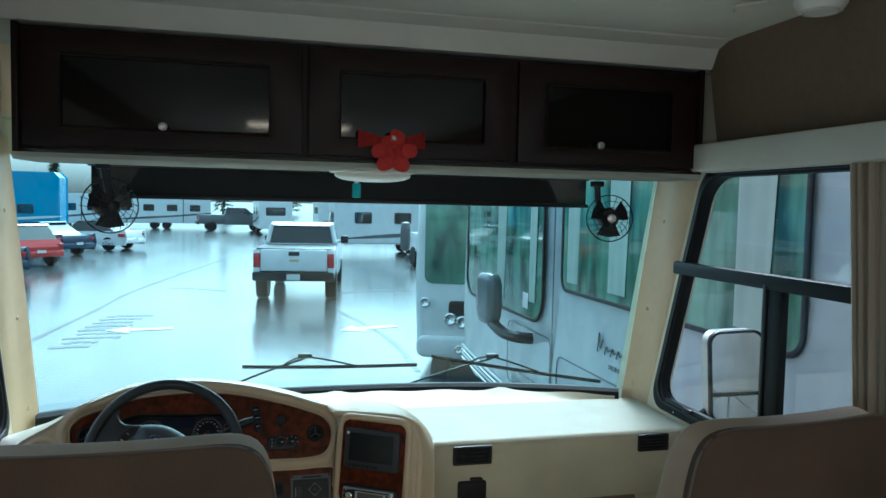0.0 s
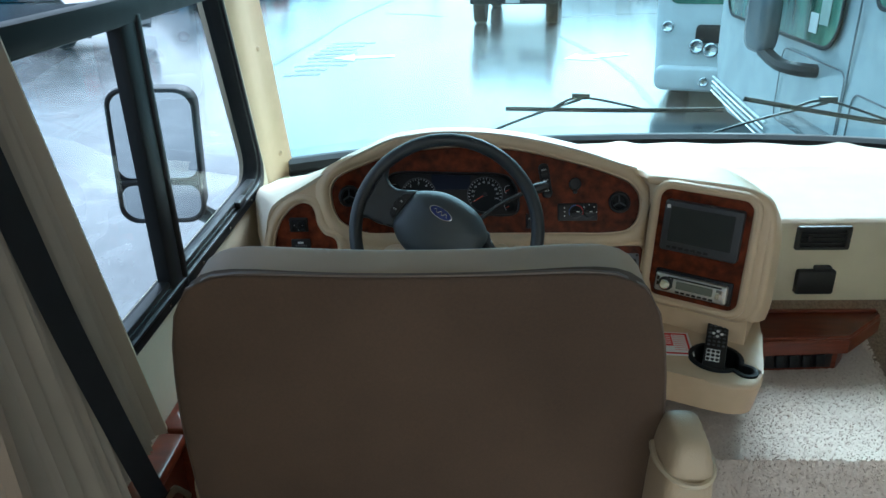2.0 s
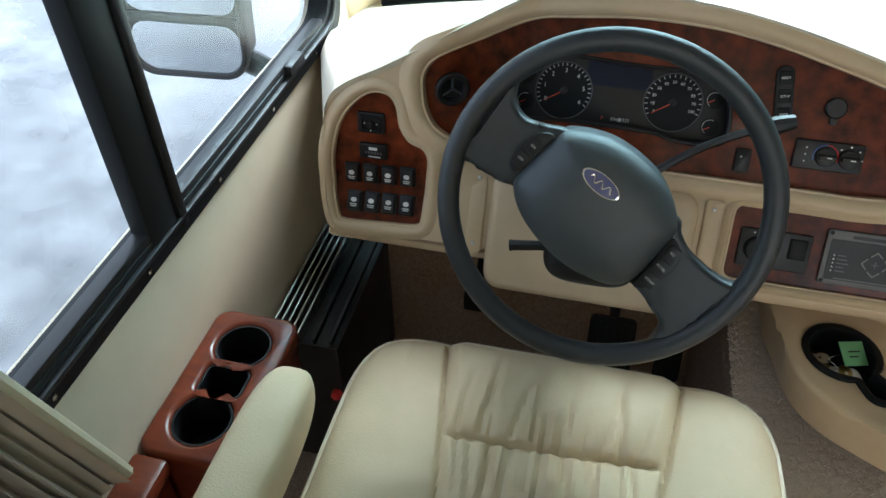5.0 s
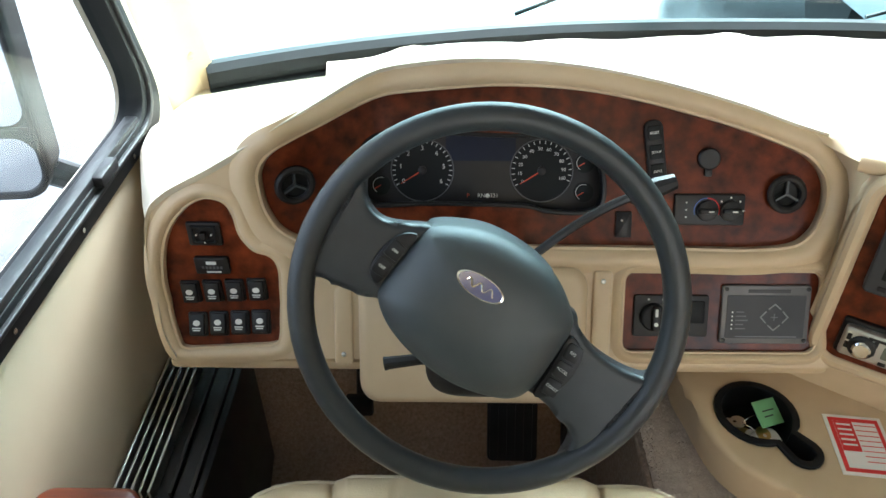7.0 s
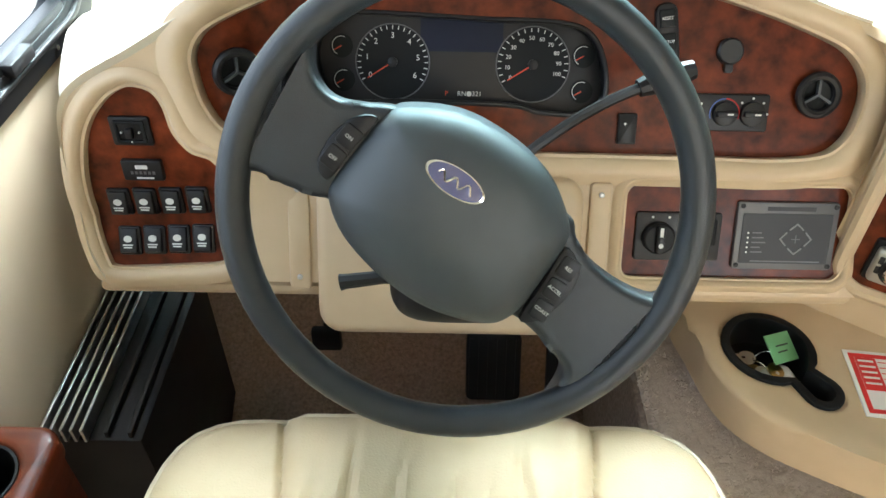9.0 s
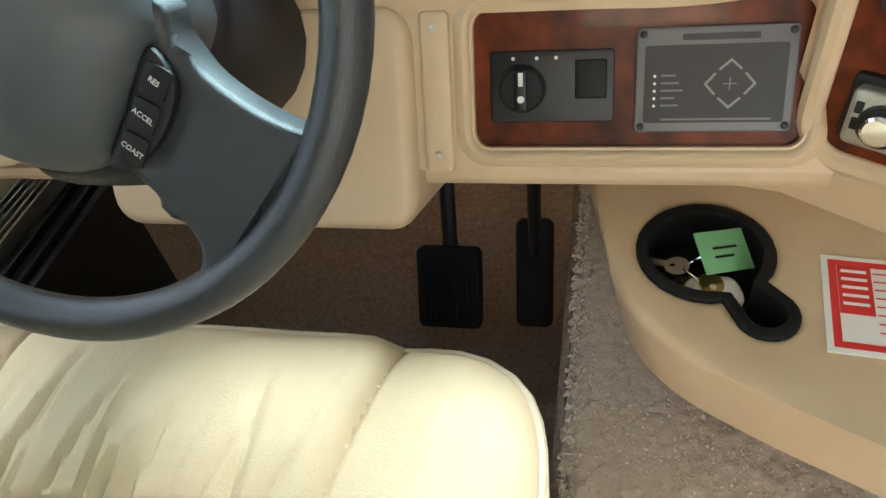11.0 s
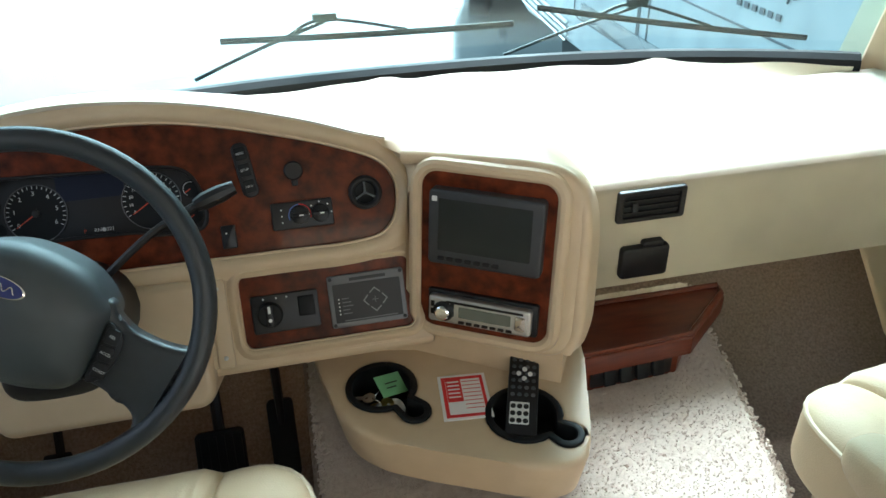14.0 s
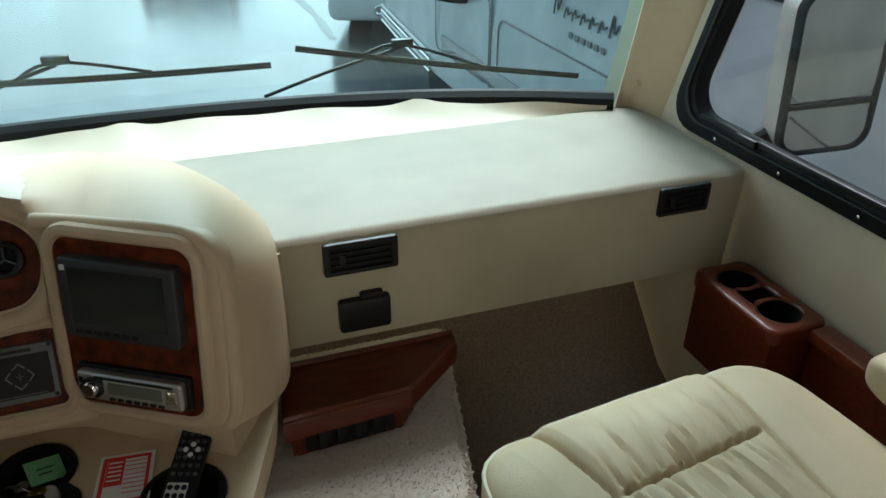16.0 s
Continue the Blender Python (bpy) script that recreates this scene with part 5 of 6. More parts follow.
# ---- cup holder consoles on the side walls ----
def cup_console(s, y0, y1, z, label, rail):
    t = thing("cup_holder_console", label, "cup holder", (s * 1.11, (y0 + y1) / 2, 0.2), "side cup holders")
    m = axes((0, 0, z), (1, 0, 0), (0, 1, 0), (0, 0, 1))
    off = 0.025 if s < 0 else 0.0
    xo, xi = s * (1.188 - off), s * (1.052 - off)
    lo, hi = min(xo, xi), max(xo, xi)
    cx, yc = (lo + hi) / 2, (y0 + y1) / 2
    w1, w2 = disc(cx, y1 - 0.065, 0.042, 26), disc(cx, y0 + 0.065, 0.042, 26)
    slot = rounded(cx - 0.034, cx + 0.034, yc - 0.026, yc + 0.026, 0.012)
    part("top", plate(rounded(lo, hi, y0, y1, 0.025, 6), m, -0.03, 0.0, 0.008, holes=(w1, slot, w2), seg=3), CHERRY, t, "rounded red cherry wood top")
    for a in ((lo + 0.01, lo + 0.02, y0 + 0.012, y1 - 0.012), (hi - 0.02, hi - 0.01, y0 + 0.012, y1 - 0.012), (lo + 0.021, hi - 0.021, y0 + 0.012, y0 + 0.022), (lo + 0.021, hi - 0.021, y1 - 0.022, y1 - 0.012)):
        part("side_board", box(*a, z - 0.20, z - 0.028), CHERRY, t)
    part("bottom", box(lo + 0.012, hi - 0.012, y0 + 0.014, y1 - 0.014, z - 0.09, z - 0.08), RUBBER, t)
    for w in (w1, slot, w2):
        part("liner", plate(w, m, -0.085, -0.004, holes=(grow(w, -0.003),)), RUBBER, t, "black rubber liner")
    part("rail", box(-1.163 if s < 0 else 1.135, -1.110 if s < 0 else 1.188, rail, y0, z - 0.035, z - 0.005, 0.008), CHERRY, t)
    part("rail_panel", box(-1.162 if s < 0 else 1.15, -1.125 if s < 0 else 1.185, rail, y0, z - 0.20, z - 0.035, 0.004), CHERRY, t)


cup_console(-1, 1.665, 1.930, 0.486, "red cherry wood cup holder console on the side wall", 1.15)
cup_console(1, 1.985, 2.235, 0.473, "red cherry wood cup holder console on the side wall", 1.20)

# ---- finned amplifier box by the driver's feet ----
am = thing("amplifier", "black finned amplifier box standing by the footwell wall", "amplifier", (-1.08, 2.16, 0.1))
part("case", box(-1.160, -1.022, 2.03, 2.36, FLOOR, 0.300, 0.006), BLACK, am)
for i in range(5):
    x = -1.151 + 0.0135 * i
    part("fin", box(x - 0.0022, x + 0.0022, 2.028, 2.37, 0.298, 0.325, 0.001), ALU, am, "bare aluminium cooling fin")
for i in range(2):
    x = -1.070 + 0.032 * i
    part("fin", box(x - 0.003, x + 0.003, 2.035, 2.36, 0.298, 0.312, 0.001), BLACK, am)
part("indicator", lathe([(0.010, 0), (0.010, 0.012), (0.006, 0.016)], axes((-1.035, 2.03, 0.17), (1, 0, 0), (0, 0, 1), (0, -1, 0)), 14), REDMARK, am, "red end cap")

# ---- pedals ----
pb = thing("brake_pedal", "black ribbed brake pedal under the dashboard", "pedal", (-0.52, 2.35, 0.10))
m = axes((-0.520, 2.335, 0.100), (1, 0, 0), (0, 0.5, 0.866), (0, -0.866, 0.5))
part("pad", plate(rounded(-0.05, 0.05, -0.065, 0.065, 0.012), m, 0, 0.016, 0.004), RUBBER, pb)
for i in range(6):
    part("rib", box(-0.042 + 0.0168 * i - 0.003, -0.042 + 0.0168 * i + 0.003, -0.055, 0.055, 0.015, 0.019, m=m), RUBBER, pb)
part("arm", tube([(-0.520, 2.35, 0.105), (-0.520, 2.41, 0.25), (-0.53, 2.42, 0.50)], 0.012, 8), BLACK, pb)
pa = thing("accelerator_pedal", "long black accelerator pedal", "pedal", (-0.4, 2.37, 0.1))
m = axes((-0.392, 2.36, 0.11), (1, 0, 0), (0, 0.5, 0.866), (0, -0.866, 0.5))
part("pad", plate(rounded(-0.028, 0.028, -0.085, 0.085, 0.012), m, 0, 0.014, 0.004), RUBBER, pa)
part("arm", tube([(-0.392, 2.37, 0.14), (-0.392, 2.44, 0.30), (-0.39, 2.45, 0.50)], 0.010, 8), BLACK, pa)
pp = thing("parking_brake_pedal", "small black parking brake pedal", "pedal", (-0.82, 2.34, 0.17))
part("pad", box(-0.848, -0.795, 2.325, 2.345, 0.140, 0.190, 0.006), RUBBER, pp)
part("arm", tube([(-0.82, 2.345, 0.17), (-0.82, 2.42, 0.30), (-0.82, 2.44, 0.50)], 0.009, 8), BLACK, pp)

# ---- seat belt and pleated shades ----
sb = thing("seat_belt", "black webbing seat belt with a steel latch plate", "seat belt", (-1.14, 1.4, 0.5))
pts = smooth_loop([(-1.105, 1.25, 1.42), (-1.092, 1.278, 1.25), (-1.090, 1.315, 1.08), (-1.088, 1.365, 0.86), (-1.090, 1.466, 0.52), (-1.088, 1.503, 0.43), (-1.06, 1.53, 0.28)], 6, False)
bm = loft([[Vector(p) + Vector((0.004, 0.024, 0.006)), Vector(p) - Vector((0.004, 0.024, 0.006))] for p in pts])
thicken(bm, 0.0014)
part("strap", bm, BELT, sb)
part("anchor", lathe([(0.02, -0.01), (0.02, 0.008), (0.012, 0.012)], axes((-1.125, 1.25, 1.42), (0, 1, 0), (0, 0, 1), (1, 0, 0)), 18), BLACK, sb)
lm = pose(-1.075, 1.478, 0.458, 70, -35, 60)
part("latch_plate", plate(rounded(-0.022, 0.044, -0.022, 0.022, 0.010), lm, 0, 0.003, holes=(rounded(0.010, 0.034, -0.010, 0.010, 0.005),)), CHROME, sb, "bright steel latch plate")
part("latch_grip", box(-0.030, -0.006, -0.022, 0.022, -0.004, 0.007, 0.003, m=lm), BLACK, sb)


def shade(s, y0, y1, zb, lean):
    t = thing("pleated_shade", "tan pleated window shade gathered at the wall", "window shade", (s * 1.16, (y0 + y1) / 2, zb))
    pr = random.Random(5)
    n = int((y1 - y0) / 0.0085)
    for i in range(n):
        y = y0 + (y1 - y0) * i / n
        w = (y1 - y0) / n
        mid, deep = pr.uniform(0.15, 0.85), pr.uniform(0.008, 0.030)
        b = loft([[(s * (1.172 - W + HALF[s] - dx), y + w * k + lean * (i + k) / n * (1.3 - z), z) for z in np.linspace(zb, 1.62, 6)] for k, dx in ((0.0, 0.0), (mid, deep), (1.0, 0.0))])
        part("pleat", b, SHADE, t, smooth=False)
    part("leading_edge", tube([(s * (1.160 - W + HALF[s]), y1 + lean * (1.3 - z) + 0.006, z) for z in np.linspace(zb, 1.62, 6)], 0.009, 8), PIPING, t)


shade(-1, 1.14, 1.405, 0.53, 0.26)
shade(1, 1.20, 1.515, 0.56, -0.08)
cur = loft([[(-1.08 + 0.03 * math.sin(k * 1.1) - 0.03 * math.sin(0.31 * k), 0.70 + 0.0113 * k, z) for z in np.linspace(0.0, 1.62, 8)] for k in range(44)])
single("side_curtain", cur, material("tan_curtain_cloth", (0.30, 0.24, 0.18), 0.9, bump=0.3, bscale=700), "tan cloth privacy curtain hanging in soft folds", "curtain")
st = thing("wall_label", "white printed labels on the cream side wall", "label", (-1.19, 1.35, 0.5))
for y, z, h in ((1.36, 0.53, 0.06), (1.35, 0.45, 0.05)):
    k = part("sheet", box(-1.164, -1.161, y - 0.035, y + 0.035, z - h / 2, z + h / 2), PAPER, st)
    for i in range(4):
        part("print_bar", box(-1.161, -1.1603, y - 0.026, y + 0.02 - 0.004 * i, z + h / 2 - 0.012 - 0.011 * i, z + h / 2 - 0.009 - 0.011 * i), BLUE, k)

# ---- overhead cabinet ----
cb = thing("overhead_cabinet", "dark espresso wood cabinet with three glazed doors above the windscreen", "cabinet", (0.05, 2.3, 1.59))
part("body", box(-1.045, 1.150, 2.215, 2.62, 1.605, 1.985), ESPRESSO, cb)
part("side_panel", box(-1.062, -1.045, 2.19, 2.62, 1.590, 1.990, 0.003), ESPRESSO, cb)
part("side_panel", box(1.150, 1.167, 2.19, 2.62, 1.590, 1.990, 0.003), ESPRESSO, cb)
for x0, x1 in ((-1.035, -0.245), (-0.225, 0.450), (0.470, 1.140)):
    gx0, gx1 = x0 + 0.10, x1 - 0.10
    d = part("door", plate([Vector(p) for p in ((x0, 1.615), (x1, 1.615), (x1, 1.975), (x0, 1.975))], axes((0, 2.215, 0), (1, 0, 0), (0, 0, 1), (0, -1, 0)), 0.001, 0.020, 0.004, holes=([Vector(p) for p in ((gx0, 1.675), (gx1, 1.675), (gx1, 1.90), (gx0, 1.90))],)), ESPRESSO, cb)
    part("glass", box(gx0 - 0.01, gx1 + 0.01, 2.203, 2.207, 1.67, 1.905), CABGLASS, d, "dark smoked reflective glass")
    part("moulding", tube([(gx0, 2.194, 1.675), (gx1, 2.194, 1.675), (gx1, 2.194, 1.90), (gx0, 2.194, 1.90)], 0.006, 6, closed=True), ESPRESSO, d)
for kx in (-0.653, 0.765):
    part("knob", lathe([(0.006, 0), (0.006, 0.008), (0.013, 0.012), (0.013, 0.020), (0.008, 0.024)], axes((kx, 2.195, 1.687), (1, 0, 0), (0, 0, 1), (0, -1, 0)), 18), SILVER, cb, "round brushed metal knob")
for ob in cb.children_recursive:
    ob.data.transform(Matrix.Translation((-0.001, 0, 1.587)) @ Matrix.Diagonal((0.969, 1, 0.905, 1)) @ Matrix.Translation((0, 0, -1.590)))
vl = loft([[(x, y, z) for x in np.linspace(-1.03, 1.128, 9)] for y, z in ((2.185, 1.590), (2.187, 1.577), (2.20, 1.570), (2.45, 1.572), (2.72, 1.60))])
single("trim_valance", thicken(vl, 0.006), CEILING, "off-white padded valance under the cabinet", kind="structure")
# roller shade at the top of the windscreen
rs = thing("roller_blind", "black roller shade drawn a little way down", "window shade", (0, 2.7, 1.5))
part("cloth", box(-0.94, 0.95, 2.735, 2.740, 1.475, 1.60), RUBBER, rs)
part("bottom_bar", box(-0.95, 0.96, 2.728, 2.746, 1.466, 1.482, 0.004), BLACK, rs)
part("roller", tube([(-0.95, 2.735, 1.60), (0.96, 2.735, 1.60)], 0.022, 12), BLACK, rs)
# dome lamp, flower, scent tag
dl = thing("dome_lamp", "oval white frosted dome lamp, unlit", "lamp", (-0.01, 2.35, 1.57))
part("lens", pillow(Matrix.Translation((-0.005, 2.30, 1.560)), 0.25, 0.12, 0.05, 2.4, 10), DOMELENS, dl)
part("base", pillow(Matrix.Translation((-0.005, 2.30, 1.569)), 0.28, 0.14, 0.016, 4, 8), CEILING, dl)
fl = thing("cloth_flower", "red cloth flower bow hanging on the middle cabinet door", "ornament", (0.034, 2.16, 1.63))
rng = random.Random(5)
for i in range(13):
    a = 2 * math.pi * i / 13 * 2.4
    r = 0.012 + 0.0042 * i
    cx, cz = 0.034 + r * math.cos(a) * 0.9, 1.640 - 0.018 + r * math.sin(a) * 0.8
    g = pillow(pose(cx, 2.165 - 0.0012 * i, cz, 70 + 25 * rng.random(), 20 * rng.uniform(-1, 1), 30 * rng.uniform(-1, 1)), 0.052, 0.044, 0.008, 2.3, 5, lambda p: Vector((p.x, p.y, p.z + 4.5 * (p.x * p.x + p.y * p.y))))
    part("petal", g, REDCLOTH, fl)
for s in (-1, 1):
    b = loft([[(0.034 + s * (0.03 + 0.075 * k), 2.168 - 0.006 * math.sin(5 * k), 1.657 + w * (0.012 + 0.016 * k) + 0.008 * k) for w in (-1, 0, 1)] for k in np.linspace(0, 1, 6)])
    part("ribbon", thicken(b, 0.002), REDCLOTH, fl)
part("clip", lathe([(0.009, 0), (0.009, 0.008), (0.004, 0.012)], axes((0.034, 2.150, 1.666), (1, 0, 0), (0, 0, 1), (0, -1, 0)), 14), SILVER, fl)
sc = thing("scent_tag", "teal plastic scent tag hanging at the windscreen", "air freshener", (-0.03, 2.5, 1.5))
part("bottle", box(-0.048, -0.018, 2.49, 2.50, 1.485, 1.535, 0.004), TEAL, sc)
part("cap", box(-0.040, -0.026, 2.488, 2.502, 1.535, 1.548, 0.002), PAPER, sc)
part("string", tube([(-0.033, 2.495, 1.548), (-0.033, 2.50, 1.60)], 0.001, 5), PAPER, sc)


def desk_fan(x, y, z, turn, label):
    t = thing("cab_fan", label, "fan", (x, y, z + 0.13), "cab fans")
    m = pose(x, y, z) @ pose(0, 0, 0, 90, 0, 0) @ pose(0, 0, 0, 0, turn, 0)
    R = 0.085
    part("motor", lathe([(0.02, -0.075), (0.036, -0.065), (0.040, -0.02), (0.03, 0.0)], m, 18), BLACK, t)
    for a in range(3):
        part("blade", loft([[m @ (Matrix.Rotation(a * math.pi / 1.5 + 0.5, 4, "Z") @ Vector((r * math.cos(0.5 * w), r * math.sin(0.5 * w) + 0.006 * w, 0.016 * w))) for w in (-1, 0, 1)] for r in np.linspace(0.016, 0.070, 5)]), BLACK, t)
    g = part("guard", tube([m @ Vector((R * math.cos(a), R * math.sin(a), 0.0)) for a in np.linspace(0, 2 * math.pi, 36, endpoint=False)], 0.0022, 5, closed=True), BLACK, t, "black wire guard")
    for rr, h in ((0.062, 0.022), (0.04, 0.030)):
        part("guard_ring", tube([m @ Vector((rr * math.cos(a), rr * math.sin(a), h)) for a in np.linspace(0, 2 * math.pi, 30, endpoint=False)], 0.0012, 4, closed=True), BLACK, g)
    for k in range(20):
        a = 2 * math.pi * k / 20
        part("guard_wire", tube([m @ Vector((r * math.cos(a + b), r * math.sin(a + b), h)) for r, h, b in ((R, -0.025, 0), (R, 0.002, 0), (0.062, 0.022, 0.1), (0.04, 0.030, 0.2), (0.016, 0.032, 0.3))], 0.0011, 4), BLACK, g)
    part("hub_cap", lathe([(0.016, 0.028), (0.016, 0.034), (0.010, 0.037)], m, 16), SILVER if x > 0 else BLACK, t)
    part("bracket", tube([(x, y + 0.055, z), (x - 0.02, y + 0.06, z + 0.06), (x - 0.03, y + 0.05, z + 0.13)], 0.012, 8), BLACK, t)
    part("foot", box(x - 0.05, x - 0.01, y + 0.03, y + 0.07, z + 0.115, z + 0.135, 0.004), BLACK, t)


desk_fan(-0.812, 2.38, 1.442, 28, "small black wire-guarded fan hanging below the cabinet")
desk_fan(0.882, 2.38, 1.430, -12, "small black wire-guarded fan hanging below the cabinet")
sd = thing("smoke_alarm", "round white smoke alarm on the ceiling", "smoke alarm", (1.10, 1.62, 2.0))
part("body", lathe([(0.066, 0.0), (0.066, -0.012), (0.055, -0.030), (0.03, -0.034)], Matrix.Translation((1.08, 1.60, 2.03)), 30), DOMELENS, sd)
part("grille", tube([(1.08 + 0.045 * math.cos(a), 1.60 + 0.045 * math.sin(a), 1.998) for a in np.linspace(0, 2 * math.pi, 30, endpoint=False)], 0.003, 5, closed=True), CEILING, sd)
hk = thing("ceiling_latch", "bent metal latch on the ceiling", "latch", (0.9, 1.65, 2.03))
part("plate", box(0.895, 0.965, 1.595, 1.635, 2.022, 2.031, 0.002), SILVER, hk)
part("rod", tube([(0.93, 1.615, 2.018), (0.88, 1.655, 2.014), (0.868, 1.665, 2.012), (0.866, 1.667, 1.995)], 0.004, 6), SILVER, hk)
# added fill: unseen ceiling lamp behind the viewer, inferred from a warm cabinet-glass glint
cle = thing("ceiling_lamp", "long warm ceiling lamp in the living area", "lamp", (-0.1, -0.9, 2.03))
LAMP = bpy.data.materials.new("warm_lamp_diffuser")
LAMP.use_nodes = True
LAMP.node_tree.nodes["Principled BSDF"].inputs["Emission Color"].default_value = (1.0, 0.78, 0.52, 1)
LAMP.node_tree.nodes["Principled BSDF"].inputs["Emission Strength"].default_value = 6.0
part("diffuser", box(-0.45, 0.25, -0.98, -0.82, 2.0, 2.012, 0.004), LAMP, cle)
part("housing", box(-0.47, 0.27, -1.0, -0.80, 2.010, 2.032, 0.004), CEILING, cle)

# ---- outside: wipers and mirrors of this vehicle ----
def wiper(pivot, elbow, tip0, tip1, label):
    t = thing("windscreen_wiper", label, "wiper", pivot, "windscreen wipers")
    part("arm", tube(smooth_loop([pivot, ((pivot[0] + elbow[0]) / 2, (pivot[1] + elbow[1]) / 2, (pivot[2] + elbow[2]) / 2 + 0.005), elbow], 6, False), 0.0048, 8), BLACK, t)
    a, b = Vector(tip0), Vector(tip1)
    e = Vector(elbow)
    part("blade", tube([a + (b - a) * k + Vector((0, 0.0, -0.014 * math.sin(math.pi * k) * 0.3)) for k in np.linspace(0, 1, 14)], 0.0058, 6, flat=1.5), RUBBER, t)
    part("bridge", tube(smooth_loop([a + (b - a) * 0.22 + Vector((0, 0, 0.003)), e + Vector((0, 0, 0.006)), a + (b - a) * 0.62 + Vector((0, 0, 0.003))], 6, False), 0.0045, 6), BLACK, t)
    part("clip", box(e.x - 0.03, e.x + 0.03, e.y - 0.01, e.y + 0.01, e.z, e.z + 0.022, 0.005), BLACK, t)


wiper((-0.505, 3.03, 0.690), (-0.174, 3.035, 0.806), (-0.43, 3.035, 0.778), (0.310, 3.03, 0.764), "black parked windscreen wiper with a jointed blade")
wiper((0.285, 3.03, 0.684), (0.655, 3.03, 0.782), (0.375, 3.03, 0.800), (1.175, 3.0, 0.664), "black parked windscreen wiper with a jointed blade")


def door_mirror(s, label):
    t = thing("outside_mirror", label, "mirror", (s * 1.42, 2.37, 0.65), "outside mirrors")
    m = axes((s * (1.41 if s > 0 else 1.362), 2.33, 0.835), (1, 0, 0), (0, 0.02, 1), (0, -1, 0.02)) @ pose(0, 0, 0, 0, s * -10, s * 3)
    part("housing", plate(rounded(-0.105, 0.105, -0.175, 0.175, 0.045, 6), m, -0.07, 0.0, 0.0), WHITECAR if s > 0 else BLACK, t)
    part("rim", plate(rounded(-0.110, 0.110, -0.180, 0.180, 0.048, 6), m, -0.01, 0.012, 0.006, holes=(rounded(-0.098, 0.098, -0.168, 0.168, 0.04, 6),)), BLACK, t)
    part("main_glass", plate(rounded(-0.098, 0.098, -0.055, 0.168, 0.03, 5), m, 0.002, 0.005), MIRROR, t, "flat mirror glass with water drops")
    part("divider", box(-0.1, 0.1, -0.072, -0.058, 0.0, 0.012, 0.003, m=m), BLACK, t)
    part("wide_glass", plate(rounded(-0.098, 0.098, -0.168, -0.075, 0.03, 5), m, 0.002, 0.005), MIRROR, t, "wide-angle lower mirror glass")
    part("arm", tube(smooth_loop([(s * 1.34, 2.40, 0.68), (s * 1.27, 2.46, 0.60), (s * 1.24, 2.60, 0.50), (s * 1.26, 2.8, 0.42)], 6, False), 0.024, 10), BLACK, t)


door_mirror(-1, "tall black two-part mirror on the driver side")
door_mirror(1, "tall two-part mirror with a white housing")

# ---- painted arrows, seams and puddles on the ground ----
G = axes((0, 0, GROUND + 0.004), (1, 0, 0), (0, 1, 0), (0, 0, 1))


def arrow(x, y, turn, size):
    m = G @ pose(x, y, 0, 0, 0, turn)
    single("painted_arrow", plate([Vector(p) * size for p in ((-0.5, 0), (0.0, 0.45), (0.0, 0.18), (0.9, 0.15), (0.9, -0.15), (0.0, -0.18), (0.0, -0.45))], m, 0, 0.003), PAINTLINE, "worn white arrow painted on the asphalt", "road marking", "road markings", smooth=False)


arrow(-2.75, 14.6, 8, 0.85)
arrow(1.55, 14.2, 20, 0.9)
TAR = material("black_tar_seam", (0.012, 0.012, 0.013), 0.25, wear=0.2)
PATCH = material("dark_damp_patch", (0.022, 0.023, 0.025), 0.30, second=(0.035, 0.036, 0.038), scale=2, wear=0.2)
rng = random.Random(11)


def seam(pts, w, label, mat, name):
    sp = smooth_loop(pts, 8, False)
    rows = []
    for i, p in enumerate(sp):
        a, q = sp[max(0, i - 1)], sp[min(len(sp) - 1, i + 1)]
        t = (q - a).normalized()
        n = Vector((-t.y, t.x))
        k = w * (0.6 + 0.8 * rng.random())
        rows.append([(p.x + n.x * k, p.y + n.y * k, GROUND + 0.004), (p.x - n.x * k, p.y - n.y * k, GROUND + 0.004)])
    single(name, loft(rows), mat, label, "ground seam", "ground seams", smooth=False)


seam([(-4.2, 13.4), (-3.9, 17.0), (-3.5, 22.0), (-1.5, 34.0), (0.5, 44.0)], 0.05, "irregular dark tar seam across the asphalt", TAR, "tar_seam")
seam([(1.3, 17.0), (1.8, 14.2), (1.95, 12.2), (1.9, 10.4)], 0.05, "irregular dark tar seam across the asphalt", TAR, "tar_seam")
seam([(-2.9, 21.5), (-2.0, 21.2), (-1.3, 20.6)], 0.10, "irregular dark tar seam across the asphalt", TAR, "tar_seam")
for j in range(9):
    y = 12.9 + 0.42 * j
    seam([(-3.62 + 0.03 * j - 0.16 * rng.random(), y), (-3.40 + 0.03 * j, y + 0.12), (-3.15 + 0.05 * j + 0.3 * rng.random(), y + 0.10)], 0.06 + 0.05 * rng.random(), "dark damp patch on the asphalt", PATCH, "damp_patch")
seam([(1.4, 19.8), (3.0, 20.4), (5.0, 20.2)], 0.06, "irregular dark tar seam across the asphalt", TAR, "tar_seam")


# ---- vehicles ----
def wheel_at(parent, m, x, y, r, w=0.22):
    wm = m @ axes((x, y, r), (0, 1, 0), (0, 0, 1), (1, 0, 0))
    ty = part("wheel", lathe([(r * 0.6, -w / 2), (r * 0.94, -w / 2), (r, -w * 0.35), (r, w * 0.35), (r * 0.94, w / 2), (r * 0.6, w / 2)], wm, 22), RUBBER, parent, "black tyre on a silver rim")
    for s in (-1, 1):
        part("rim", lathe([(r * 0.58, s * w * 0.42), (r * 0.5, s * w * 0.34), (r * 0.15, s * w * 0.40)], wm, 16), SILVER, ty)


